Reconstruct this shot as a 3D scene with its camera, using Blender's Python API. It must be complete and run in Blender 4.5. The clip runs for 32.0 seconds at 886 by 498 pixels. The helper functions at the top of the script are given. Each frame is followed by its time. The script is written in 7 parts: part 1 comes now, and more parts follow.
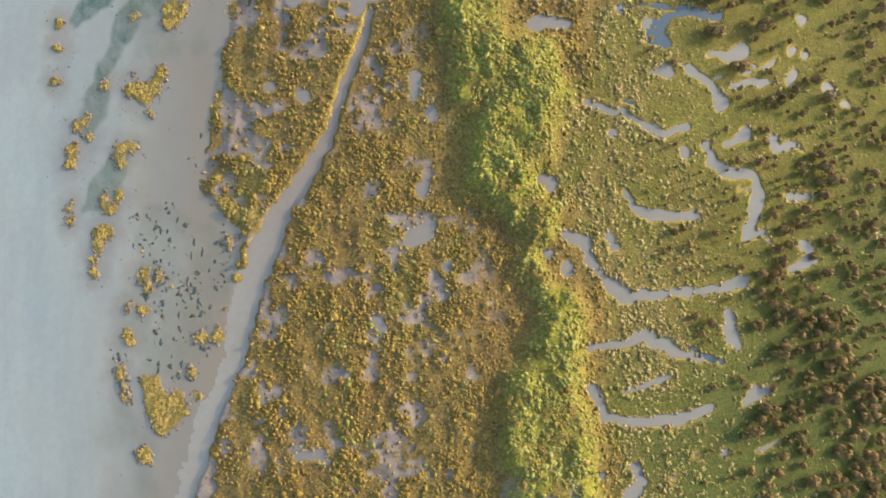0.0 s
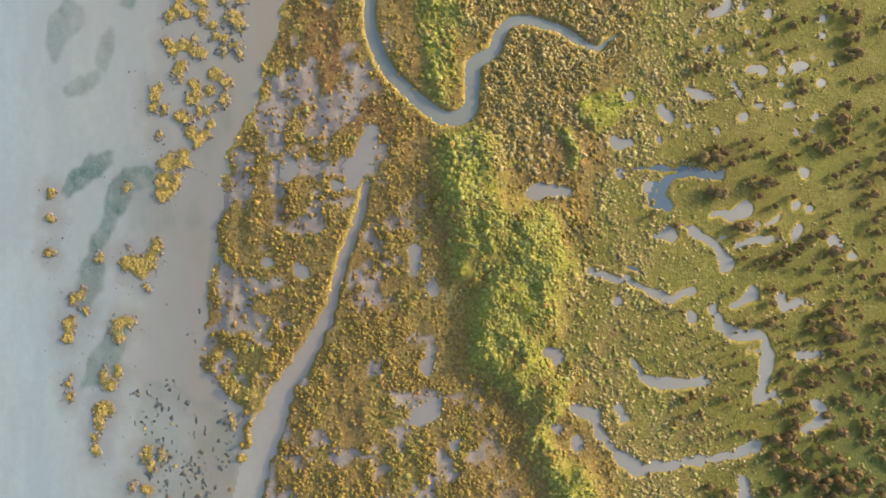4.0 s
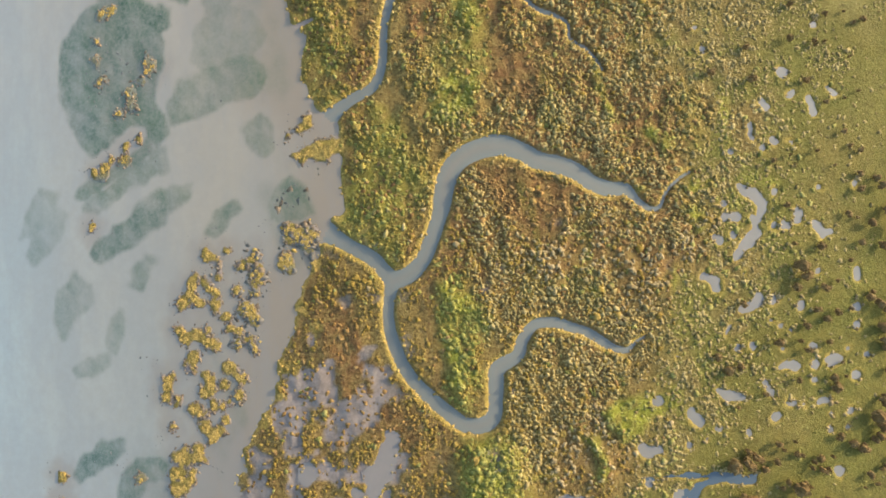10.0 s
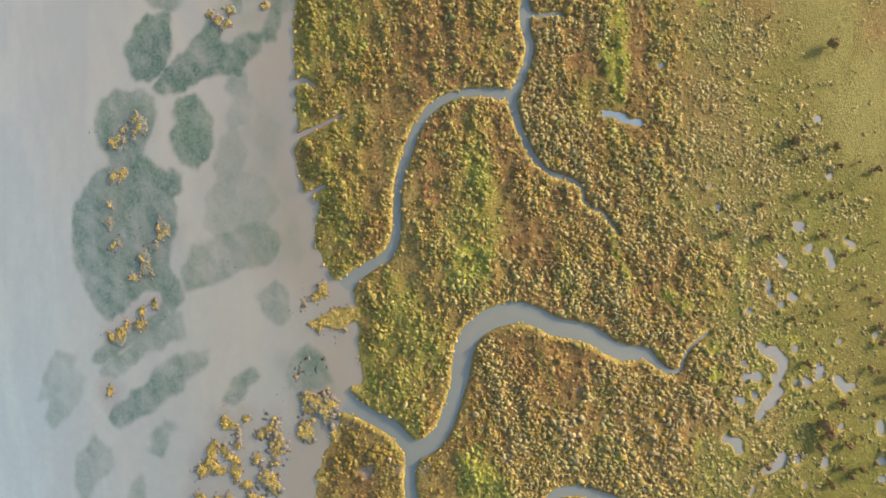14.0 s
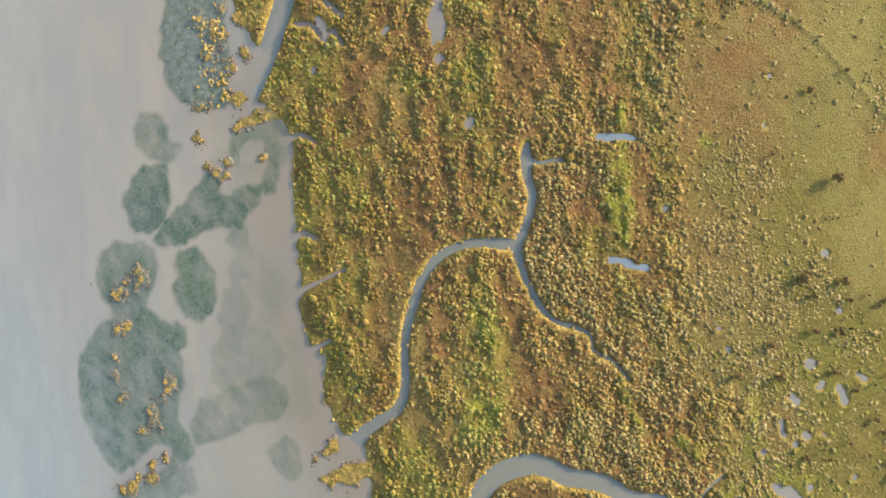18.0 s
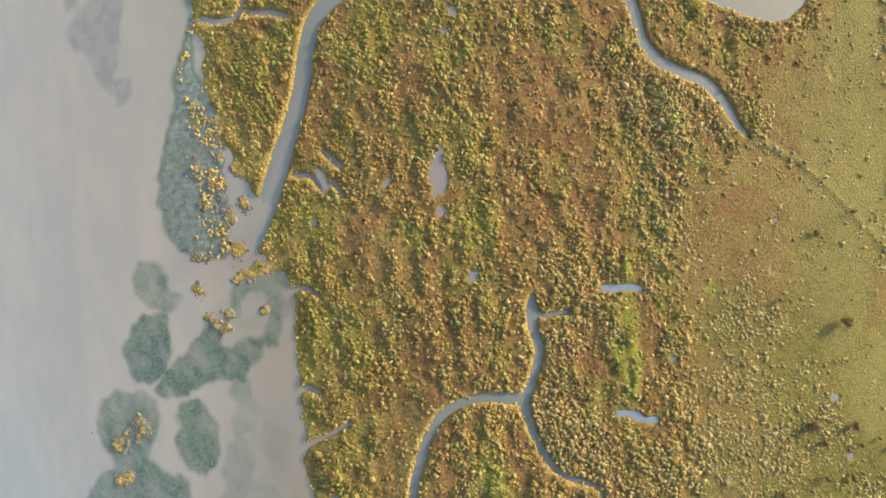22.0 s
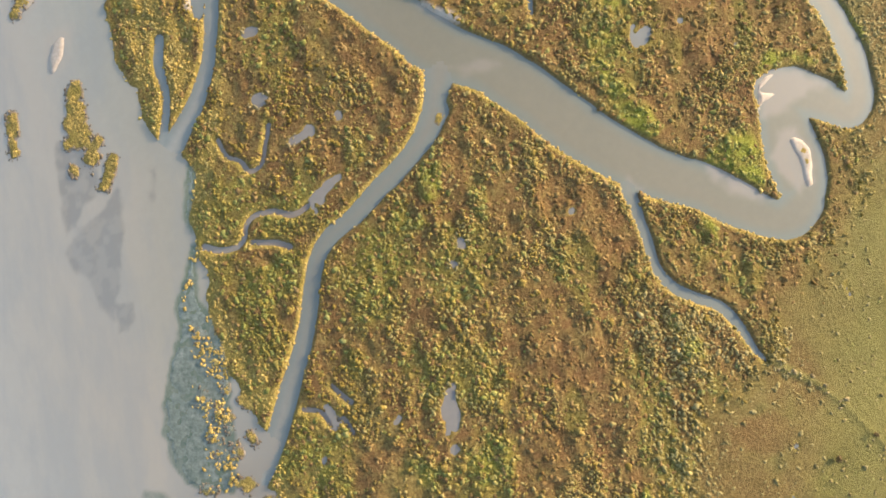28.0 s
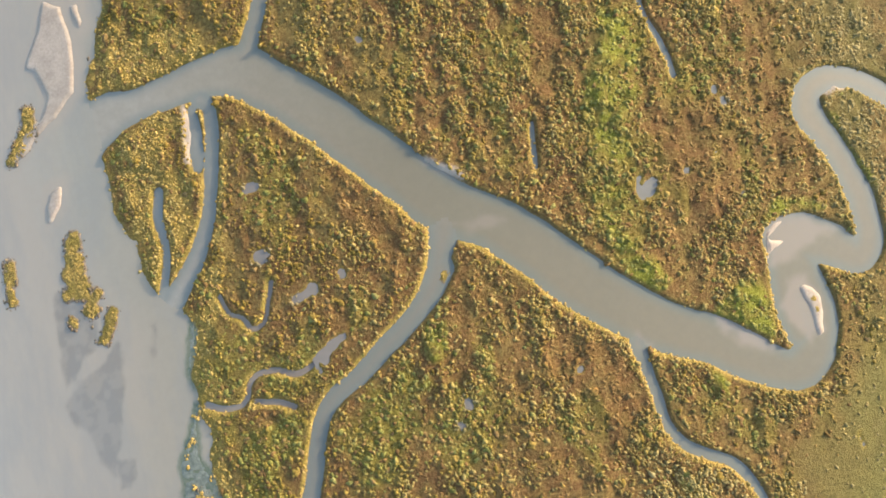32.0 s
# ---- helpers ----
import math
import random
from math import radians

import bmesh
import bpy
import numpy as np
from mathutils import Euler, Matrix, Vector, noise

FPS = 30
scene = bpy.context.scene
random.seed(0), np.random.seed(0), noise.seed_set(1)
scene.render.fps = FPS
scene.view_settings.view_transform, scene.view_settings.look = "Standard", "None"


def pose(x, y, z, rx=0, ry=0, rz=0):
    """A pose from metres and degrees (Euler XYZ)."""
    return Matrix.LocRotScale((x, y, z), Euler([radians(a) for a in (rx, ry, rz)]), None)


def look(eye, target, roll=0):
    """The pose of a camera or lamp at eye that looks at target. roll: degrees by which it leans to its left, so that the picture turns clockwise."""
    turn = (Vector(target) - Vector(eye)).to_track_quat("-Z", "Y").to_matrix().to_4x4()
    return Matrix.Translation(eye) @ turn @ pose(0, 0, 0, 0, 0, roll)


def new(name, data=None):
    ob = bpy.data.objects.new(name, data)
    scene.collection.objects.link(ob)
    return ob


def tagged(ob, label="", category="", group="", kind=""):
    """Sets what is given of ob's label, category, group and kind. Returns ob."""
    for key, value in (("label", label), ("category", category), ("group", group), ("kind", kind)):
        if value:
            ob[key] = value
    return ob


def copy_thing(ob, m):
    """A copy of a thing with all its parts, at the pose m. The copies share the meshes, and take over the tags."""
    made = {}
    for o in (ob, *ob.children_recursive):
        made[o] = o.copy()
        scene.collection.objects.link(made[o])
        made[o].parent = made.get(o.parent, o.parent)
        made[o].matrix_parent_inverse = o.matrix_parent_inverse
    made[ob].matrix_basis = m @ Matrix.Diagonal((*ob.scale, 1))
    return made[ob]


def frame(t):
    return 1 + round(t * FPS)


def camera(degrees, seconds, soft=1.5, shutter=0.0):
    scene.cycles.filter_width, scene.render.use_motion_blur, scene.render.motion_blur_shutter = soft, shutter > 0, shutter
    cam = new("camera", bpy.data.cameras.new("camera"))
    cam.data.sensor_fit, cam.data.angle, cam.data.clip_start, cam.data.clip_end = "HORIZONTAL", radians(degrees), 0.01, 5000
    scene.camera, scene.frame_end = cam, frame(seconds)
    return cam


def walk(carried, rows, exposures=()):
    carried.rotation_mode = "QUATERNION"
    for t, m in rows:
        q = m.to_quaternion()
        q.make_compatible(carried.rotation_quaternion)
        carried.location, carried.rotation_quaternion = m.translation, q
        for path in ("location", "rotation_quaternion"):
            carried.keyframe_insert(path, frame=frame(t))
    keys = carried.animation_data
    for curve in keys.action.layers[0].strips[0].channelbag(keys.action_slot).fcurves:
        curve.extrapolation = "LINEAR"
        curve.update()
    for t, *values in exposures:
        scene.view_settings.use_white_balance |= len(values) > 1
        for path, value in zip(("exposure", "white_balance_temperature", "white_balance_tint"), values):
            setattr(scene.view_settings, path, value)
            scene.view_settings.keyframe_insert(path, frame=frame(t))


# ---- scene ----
cam = camera(84.06, 32.0, soft=1.75)
ROWS = [
    (0.0, -0.03, -0.10, 101.67, 1.96, 1.83, -0.01),
    (1.0, -0.28, 8.56, 101.75, 1.64, 1.69, -0.81),
    (2.0, -0.28, 16.90, 101.73, 1.80, 1.75, -1.43),
    (3.0, -0.14, 26.03, 101.54, 1.97, 1.86, -1.90),
    (3.5, -0.05, 30.98, 101.39, 2.00, 1.90, -2.08),
    (5.5, 0.08, 52.67, 100.66, 1.81, 2.00, -2.51),
    (6.0, 0.02, 58.32, 100.49, 1.73, 2.00, -2.55),
    (7.0, -0.23, 69.53, 100.21, 1.57, 2.00, -2.61),
    (8.0, -0.62, 80.40, 100.04, 1.46, 2.01, -2.65),
    (9.0, -1.08, 90.75, 99.98, 1.40, 2.03, -2.73),
    (10.0, -1.56, 100.54, 100.01, 1.39, 2.08, -2.88),
    (11.0, -1.96, 109.80, 100.12, 1.39, 2.16, -3.13),
    (12.0, -2.23, 118.64, 100.26, 1.38, 2.26, -3.50),
    (13.0, -2.33, 127.16, 100.40, 1.32, 2.36, -3.97),
    (14.0, -2.25, 135.48, 100.50, 1.21, 2.46, -4.52),
    (14.5, -2.13, 139.59, 100.53, 1.13, 2.49, -4.81),
    (16.5, -1.29, 155.83, 100.47, 0.78, 2.57, -6.02),
    (17.0, -1.00, 159.85, 100.42, 0.70, 2.57, -6.30),
    (18.0, -0.38, 167.84, 100.26, 0.56, 2.54, -6.81),
    (19.0, 0.27, 175.74, 100.06, 0.49, 2.49, -7.23),
    (20.0, 0.93, 183.55, 99.83, 0.50, 2.43, -7.56),
    (21.0, 1.58, 191.27, 99.59, 0.57, 2.37, -7.80),
    (22.0, 2.22, 198.92, 99.35, 0.69, 2.32, -7.99),
    (23.0, 2.87, 206.55, 99.10, 0.83, 2.29, -8.14),
    (24.0, 3.55, 214.21, 98.87, 0.95, 2.28, -8.31),
    (25.0, 4.28, 221.93, 98.63, 1.02, 2.28, -8.50),
    (25.5, 4.66, 225.83, 98.51, 1.04, 2.29, -8.62),
    (27.5, 6.33, 241.53, 98.01, 1.06, 2.29, -9.18),
    (28.0, 6.76, 245.43, 97.89, 1.09, 2.27, -9.32),
    (29.0, 7.62, 253.12, 97.63, 1.20, 2.22, -9.58),
    (30.0, 8.45, 260.65, 97.40, 1.42, 2.15, -9.77),
    (31.0, 9.35, 268.17, 97.21, 1.62, 2.10, -9.92),
    (32.0, 10.55, 276.33, 97.07, 1.42, 2.14, -10.22),
]
# the drone flies a nearly straight line about 100 m over the marsh, its camera looking down
walk(cam, [(t, pose(x, y, z, rx, ry, rz)) for t, x, y, z, rx, ry, rz in ROWS])

# ---- light ----
SUN_AZ, SUN_EL = 20.0, 17.0          # degrees from +x towards +y, and above the horizon
SUN_STRENGTH, SKY_STRENGTH = 3.65, 0.295
scene.view_settings.exposure = 0.505
world = bpy.data.worlds.new("sky")
scene.world = world
world.use_nodes = True
wn = world.node_tree.nodes
sky = wn.new("ShaderNodeTexSky")
sky.sky_type = "NISHITA"
sky.sun_disc = False
sky.sun_elevation = radians(SUN_EL)
sky.sun_rotation = radians(90 - SUN_AZ)
sky.dust_density = 2.0
wn["Background"].inputs["Strength"].default_value = SKY_STRENGTH
world.node_tree.links.new(sky.outputs[0], wn["Background"].inputs["Color"])
sun = new("sun", bpy.data.lights.new("sun", "SUN"))
sun.data.energy, sun.data.angle, sun.data.color = SUN_STRENGTH, radians(0.6), (1.0, 0.85, 0.63)
sun.matrix_world = look((300 * math.cos(radians(SUN_AZ)) * math.cos(radians(SUN_EL)), 300 * math.sin(radians(SUN_AZ)) * math.cos(radians(SUN_EL)), 300 * math.sin(radians(SUN_EL))), (0, 0, 0))

# ---- materials ----
class Graph:
    """Small builder for a procedural material."""

    def __init__(self, name, rough=0.9, spec=0.3):
        self.mat = bpy.data.materials.new(name)
        self.mat.use_nodes = True
        self.t = self.mat.node_tree
        self.b = self.t.nodes["Principled BSDF"]
        self.b.inputs["Roughness"].default_value = rough
        self.b.inputs["Specular IOR Level"].default_value = spec
        self.co = self.t.nodes.new("ShaderNodeTexCoord").outputs["Object"]

    def link(self, a, b):
        if hasattr(a, "links"):
            self.t.links.new(a, b)
        else:
            b.default_value = (*a, 1.0) if isinstance(a, tuple) and len(a) == 3 else a
        return self

    def noise(self, scale, detail=4.0, rough=0.55, stretch=None):
        n = self.t.nodes.new("ShaderNodeTexNoise")
        n.inputs["Scale"].default_value, n.inputs["Detail"].default_value, n.inputs["Roughness"].default_value = scale, detail, rough
        if stretch:
            m = self.t.nodes.new("ShaderNodeMapping")
            m.inputs["Scale"].default_value = stretch
            self.link(self.co, m.inputs[0]).link(m.outputs[0], n.inputs["Vector"])
        else:
            self.link(self.co, n.inputs["Vector"])
        return n.outputs["Fac"]

    def ramp(self, fac, *stops):
        r = self.t.nodes.new("ShaderNodeValToRGB")
        e = r.color_ramp.elements
        while len(e) < len(stops):
            e.new(0.5)
        for k, (p, c) in zip(e, stops):
            k.position, k.color = p, (*c, 1.0) if isinstance(c, tuple) else (c, c, c, 1.0)
        self.link(fac, r.inputs[0])
        return r.outputs[0]

    def mix(self, fac, a, b, kind="MIX"):
        m = self.t.nodes.new("ShaderNodeMix")
        m.data_type, m.blend_type = "RGBA", kind
        self.link(fac, m.inputs[0]).link(a, m.inputs[6]).link(b, m.inputs[7])
        return m.outputs[2]

    def math(self, op, a, b=0.0):
        m = self.t.nodes.new("ShaderNodeMath")
        m.operation = op
        self.link(a, m.inputs[0]).link(b, m.inputs[1])
        return m.outputs[0]

    def field(self, name):
        a = self.t.nodes.new("ShaderNodeAttribute")
        a.attribute_name = name
        return a.outputs["Fac"]

    def island(self):
        return self.t.nodes.new("ShaderNodeNewGeometry").outputs["Random Per Island"]

    def chance(self):
        return self.t.nodes.new("ShaderNodeObjectInfo").outputs["Random"]

    def bump(self, fac, strength=0.5, dist=0.1):
        n = self.t.nodes.new("ShaderNodeBump")
        n.inputs["Distance"].default_value = dist
        self.link(strength, n.inputs["Strength"]).link(fac, n.inputs["Height"]).link(n.outputs[0], self.b.inputs["Normal"])
        return self

    def done(self, colour):
        self.link(colour, self.b.inputs["Base Color"])
        return self.mat


def ground_material():
    g = Graph("marsh_soil_and_grass", 0.95, 0.15)
    fine, mid, wide = g.noise(1.6, 5, 0.65), g.noise(0.32, 4), g.noise(0.045, 3)
    hair = g.noise(5.0, 3, 0.7)
    gold = g.ramp(fine, (0.30, (0.088, 0.062, 0.023)), (0.50, (0.215, 0.145, 0.045)), (0.72, (0.325, 0.24, 0.085)))
    rust = g.ramp(fine, (0.30, (0.105, 0.053, 0.020)), (0.55, (0.215, 0.115, 0.043)), (0.75, (0.29, 0.178, 0.078)))
    base = g.mix(g.math("MULTIPLY", g.field("rust"), g.ramp(mid, (0.35, 0.2), (0.6, 1.0))), gold, rust)
    green = g.ramp(fine, (0.30, (0.11, 0.108, 0.014)), (0.52, (0.225, 0.222, 0.032)), (0.75, (0.35, 0.345, 0.07)))
    turf = g.ramp(fine, (0.28, (0.105, 0.096, 0.02)), (0.50, (0.16, 0.150, 0.033)), (0.78, (0.21, 0.198, 0.055)))
    turf = g.mix(g.ramp(g.noise(0.12, 5, 0.6), (0.42, 0.0), (0.66, 0.55)), turf, (0.19, 0.15, 0.037))
    turf = g.mix(g.ramp(g.noise(0.7, 6, 0.7), (0.36, 0.55), (0.56, 0.0)), turf, (0.085, 0.08, 0.02))
    heath = g.ramp(fine, (0.30, (0.145, 0.105, 0.036)), (0.55, (0.235, 0.175, 0.06)), (0.75, (0.30, 0.235, 0.095)))
    turf = g.mix(g.math("MULTIPLY", g.field("heath"), g.ramp(mid, (0.30, 0.45), (0.60, 1.0))), turf, heath)
    # darker, greener turf tone for the south-east of the pasture
    turf = g.mix(g.math("MULTIPLY", g.field("ground_mask"), g.ramp(mid, (0.30, 0.65), (0.60, 1.0))), turf, g.ramp(fine, (0.30, (0.058, 0.073, 0.018)), (0.70, (0.115, 0.132, 0.036))))
    turf = g.mix(g.math("MULTIPLY", g.math("MULTIPLY", g.field("rust"), g.field("heath")), 0.7), turf, rust)
    lawn = g.ramp(fine, (0.28, (0.165, 0.140, 0.042)), (0.50, (0.22, 0.188, 0.058)), (0.78, (0.27, 0.228, 0.08)))
    turf = g.mix(g.math("MULTIPLY", g.field("sward"), 0.85), turf, lawn)
    base = g.mix(g.field("pasture"), base, turf)
    base = g.mix(g.math("MULTIPLY", g.field("lush"), g.ramp(mid, (0.36, 0.3), (0.55, 1.0))), base, green)
    mud = g.ramp(mid, (0.30, (0.22, 0.17, 0.135)), (0.60, (0.33, 0.265, 0.215)))
    mud = g.mix(g.ramp(fine, (0.35, 0.5), (0.60, 0.0)), mud, (0.17, 0.14, 0.11))
    base = g.mix(g.field("mud"), base, mud)
    # straw fringe; along creeks its colour also carries sunlight on one bank
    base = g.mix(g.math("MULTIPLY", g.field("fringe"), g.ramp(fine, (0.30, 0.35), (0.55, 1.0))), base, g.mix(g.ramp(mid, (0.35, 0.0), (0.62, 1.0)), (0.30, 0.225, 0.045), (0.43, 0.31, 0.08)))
    weed = g.ramp(g.noise(0.9, 6, 0.7), (0.32, (0.115, 0.135, 0.105)), (0.52, (0.21, 0.225, 0.175)), (0.72, (0.33, 0.325, 0.265)))
    base = g.mix(g.field("algae"), base, weed)
    shell = g.ramp(g.math("ADD", g.math("MULTIPLY", fine, 0.5), g.math("MULTIPLY", mid, 0.5)), (0.36, (0.40, 0.315, 0.24)), (0.60, (0.54, 0.435, 0.335)))
    base = g.mix(g.field("sand"), base, shell)
    base = g.mix(g.ramp(wide, (0.35, 0.18), (0.65, 0.0)), base, (0.06, 0.045, 0.012), "MIX")
    g.bump(g.math("ADD", g.math("MULTIPLY", hair, 0.4), fine), g.ramp(g.math("MAXIMUM", g.field("sand"), g.field("mud")), (0.0, 0.9), (1.0, 0.2)), 0.42)
    # algae and mud are wet, so less rough
    ground_mask = g.math("MAXIMUM", g.field("algae"), g.field("mud"))
    g.link(g.ramp(ground_mask, (0.0, 0.95), (1.0, 0.55)), g.b.inputs["Roughness"])
    return g.done(base)


def water_material(name, shallow, seaward, from_x, to_x, rough=0.12, weed=False, edge=False):
    """Turbid tidal water; its colour shifts seawards, and weed and shoals show through it."""
    g = Graph(name, rough, 0.5)
    s = g.t.nodes.new("ShaderNodeSeparateXYZ")
    g.link(g.co, s.inputs[0])
    m = g.t.nodes.new("ShaderNodeMapRange")
    g.link(s.outputs[0], m.inputs[0])
    m.inputs[1].default_value, m.inputs[2].default_value = from_x, to_x
    silt = g.ramp(g.noise(0.035, 5, 0.6, (1.0, 0.45, 1.0)), (0.35, 0.0), (0.68, 1.0))
    tone = g.mix(m.outputs[0], shallow, seaward)
    tone = g.mix(g.math("MULTIPLY", silt, 0.45), tone, (shallow[0] * 1.16, shallow[1] * 1.1, shallow[2] * 1.08))
    tone = g.mix(g.ramp(g.noise(0.5, 6, 0.7), (0.40, 0.14), (0.62, 0.0)), tone, tuple(v * 0.72 for v in shallow))
    if edge:
        tone = g.mix(g.math("MULTIPLY", g.field("edge"), 0.55), tone, (0.165, 0.20, 0.18))
        tone = g.mix(g.math("MULTIPLY", g.field("shoal"), 0.8), tone, (0.32, 0.27, 0.215))
    if weed:
        tone = g.mix(g.field("shoal"), tone, (0.265, 0.207, 0.142))
        tone = g.mix(g.math("MULTIPLY", g.field("silt"), 0.76), tone, (0.44, 0.348, 0.25))
        tone = g.mix(g.math("MULTIPLY", g.field("bar"), 0.78), tone, (0.245, 0.212, 0.165))
        veil = g.ramp(g.noise(0.06, 5, 0.65, (1.6, 0.5, 1.0)), (0.42, 0.0), (0.58, 1.0))
        tone = g.mix(g.math("MULTIPLY", veil, 0.24), tone, (0.24, 0.25, 0.235))
        fuzz = g.math("MULTIPLY", g.ramp(g.noise(1.3, 7, 0.8), (0.38, 1.0), (0.64, 0.62)), g.ramp(g.noise(0.22, 6, 0.7, (1.4, 0.7, 1.0)), (0.44, 1.0), (0.64, 0.75)))
        green = g.ramp(g.noise(0.09, 3), (0.40, (0.046, 0.096, 0.055)), (0.62, (0.072, 0.122, 0.06)))
        tone = g.mix(g.math("MULTIPLY", g.field("weed"), fuzz), tone, green)
    g.bump(g.noise(1.2, 3), 0.05, 0.05)
    return g.done(tone)


def plant_material(name, dark, light, tip, rough=0.9):
    g = Graph(name, rough, 0.15)
    own = g.ramp(g.math("ADD", g.math("MULTIPLY", g.island(), 0.45), g.math("MULTIPLY", g.noise(0.16, 4, 0.6), 0.62)), (0.12, dark), (0.52, light), (0.95, tip))
    leaf = g.ramp(g.noise(3.0, 4, 0.7), (0.34, 0.66), (0.62, 1.15))
    own = g.mix(g.math("MULTIPLY", g.field("rust"), 0.7), own, g.ramp(g.island(), (0.1, (0.15, 0.075, 0.026)), (0.9, (0.34, 0.185, 0.065))))
    own = g.mix(g.math("MULTIPLY", g.field("lush"), 0.6), own, g.ramp(g.island(), (0.1, (0.15, 0.15, 0.028)), (0.9, (0.32, 0.305, 0.075))))
    tone = g.mix(1.0, own, leaf, "MULTIPLY")
    g.bump(g.noise(6.0, 3, 0.7), 0.7, 0.12)
    g.b.inputs["Subsurface Weight"].default_value = 0.0
    return g.done(tone)


GROUND = ground_material()
# the bay's bluer far colour has the sky's reflection painted in
SEA_WATER = water_material("tidal_water", (0.34, 0.302, 0.222), (0.385, 0.415, 0.36), -56.0, -104.0, weed=True)
RIVER_WATER = water_material("river_water", (0.205, 0.183, 0.126), (0.40, 0.352, 0.272), 0.0, -56.0, edge=True)
CREEK_WATER = water_material("creek_water", (0.222, 0.202, 0.153), (0.385, 0.345, 0.275), -24.0, -48.0, edge=True)
DRAIN_WATER = water_material("drain_water", (0.27, 0.22, 0.17), (0.36, 0.32, 0.25), -28.0, -52.0)
POND_WATER = water_material("pond_water", (0.215, 0.205, 0.172), (0.26, 0.22, 0.18), 40.0, 0.0, 0.1)
BLUE_POND = water_material("dark_blue_pond_water", (0.075, 0.105, 0.125), (0.10, 0.13, 0.14), 40.0, 0.0, 0.06)
# for two long pools: reflected sky put into the base colour
SKY_POND = water_material("sky_tinted_pond_water", (0.19, 0.235, 0.27), (0.22, 0.25, 0.27), 40.0, 0.0, 0.06)
GOLD_TUSSOCK = plant_material("golden_tussock", (0.16, 0.105, 0.022), (0.255, 0.172, 0.037), (0.355, 0.25, 0.073))
GREEN_TUSSOCK = plant_material("green_tussock", (0.145, 0.135, 0.032), (0.23, 0.21, 0.055), (0.32, 0.29, 0.10))
GREY_TUSSOCK = plant_material("grey_tussock", (0.20, 0.142, 0.062), (0.32, 0.24, 0.112), (0.46, 0.36, 0.185))
CREEK_SHRUB = plant_material("olive_tan_shrub", (0.185, 0.14, 0.05), (0.32, 0.245, 0.092), (0.47, 0.37, 0.16))
TAN_TUSSOCK = plant_material("tan_tussock", (0.195, 0.135, 0.039), (0.31, 0.23, 0.072), (0.45, 0.342, 0.132))
LUSH_LEAF = plant_material("lime_leaves", (0.145, 0.138, 0.028), (0.235, 0.222, 0.05), (0.35, 0.325, 0.10))
MUD_CRUST = plant_material("brown_mud_crust", (0.15, 0.105, 0.068), (0.22, 0.16, 0.10), (0.33, 0.25, 0.155), 0.8)
HUMMOCK = plant_material("grey_mud_hummock", (0.135, 0.12, 0.095), (0.21, 0.185, 0.145), (0.30, 0.245, 0.17), 0.7)
RUST_TUSSOCK = plant_material("rust_tussock", (0.13, 0.07, 0.026), (0.235, 0.14, 0.05), (0.34, 0.23, 0.09))
SALT_SHRUB = plant_material("orange_saltbush", (0.33, 0.215, 0.05), (0.47, 0.315, 0.085), (0.60, 0.435, 0.15))
HEATH_TUFT = plant_material("dry_grass_tuft", (0.18, 0.135, 0.05), (0.27, 0.21, 0.08), (0.38, 0.305, 0.135))
BUSH_LEAF = plant_material("brown_bush_leaves", (0.11, 0.066, 0.025), (0.185, 0.118, 0.044), (0.29, 0.20, 0.085))
BARK = plant_material("grey_bark", (0.09, 0.07, 0.05), (0.14, 0.11, 0.08), (0.18, 0.15, 0.11))

# ---- the plan: strokes of x, y and half width, in metres ----
CREEKS = {}
CREEKS["creek_south"] = [
    [(-28.8, 108.0, 2.1), (-27.1, 106.7, 1.6), (-24.2, 104.6, 1.4), (-20.6, 102.2, 1.4), (-17.9, 99.4, 1.4), (-16.0, 97.2, 1.7)],
    [(-16.0, 97.2, 1.4), (-17.1, 91.9, 1.0), (-16.2, 85.4, 1.1), (-14.3, 79.5, 1.2), (-11.1, 74.6, 1.2), (-6.7, 70.6, 1.4), (-2.3, 67.2, 1.5), (1.7, 67.1, 1.6), (3.9, 69.7, 1.3), (4.3, 74.0, 1.3), (4.6, 77.8, 1.4), (6.1, 79.1, 1.3), (9.0, 80.7, 1.1), (10.3, 83.9, 1.1), (12.7, 86.7, 1.0), (16.6, 87.1, 1.0), (20.5, 85.7, 0.9), (25.0, 84.2, 0.9), (28.3, 81.9, 0.7), (31.1, 80.7, 0.5), (32.9, 82.2, 0.2), (34.9, 83.2, 0.1)],
]
CREEKS["creek_middle"] = [
    [(-16.1, 97.1, 1.7), (-12.0, 98.4, 1.6), (-8.8, 102.0, 1.5), (-6.9, 106.2, 1.4), (-5.1, 111.3, 1.5), (-4.0, 116.6, 2.0), (-2.1, 120.1, 2.1), (1.6, 122.6, 2.0), (6.1, 123.9, 1.9), (10.6, 123.2, 1.7), (15.0, 120.8, 1.7), (19.4, 119.4, 1.7), (23.1, 117.3, 1.6), (25.9, 115.0, 1.4), (29.7, 113.8, 1.3), (33.1, 113.7, 1.0), (35.3, 110.8, 0.6), (37.5, 109.3, 0.4), (39.8, 109.5, 0.3), (41.1, 112.2, 0.2), (43.6, 114.9, 0.15), (46.7, 116.7, 0.1)],
]
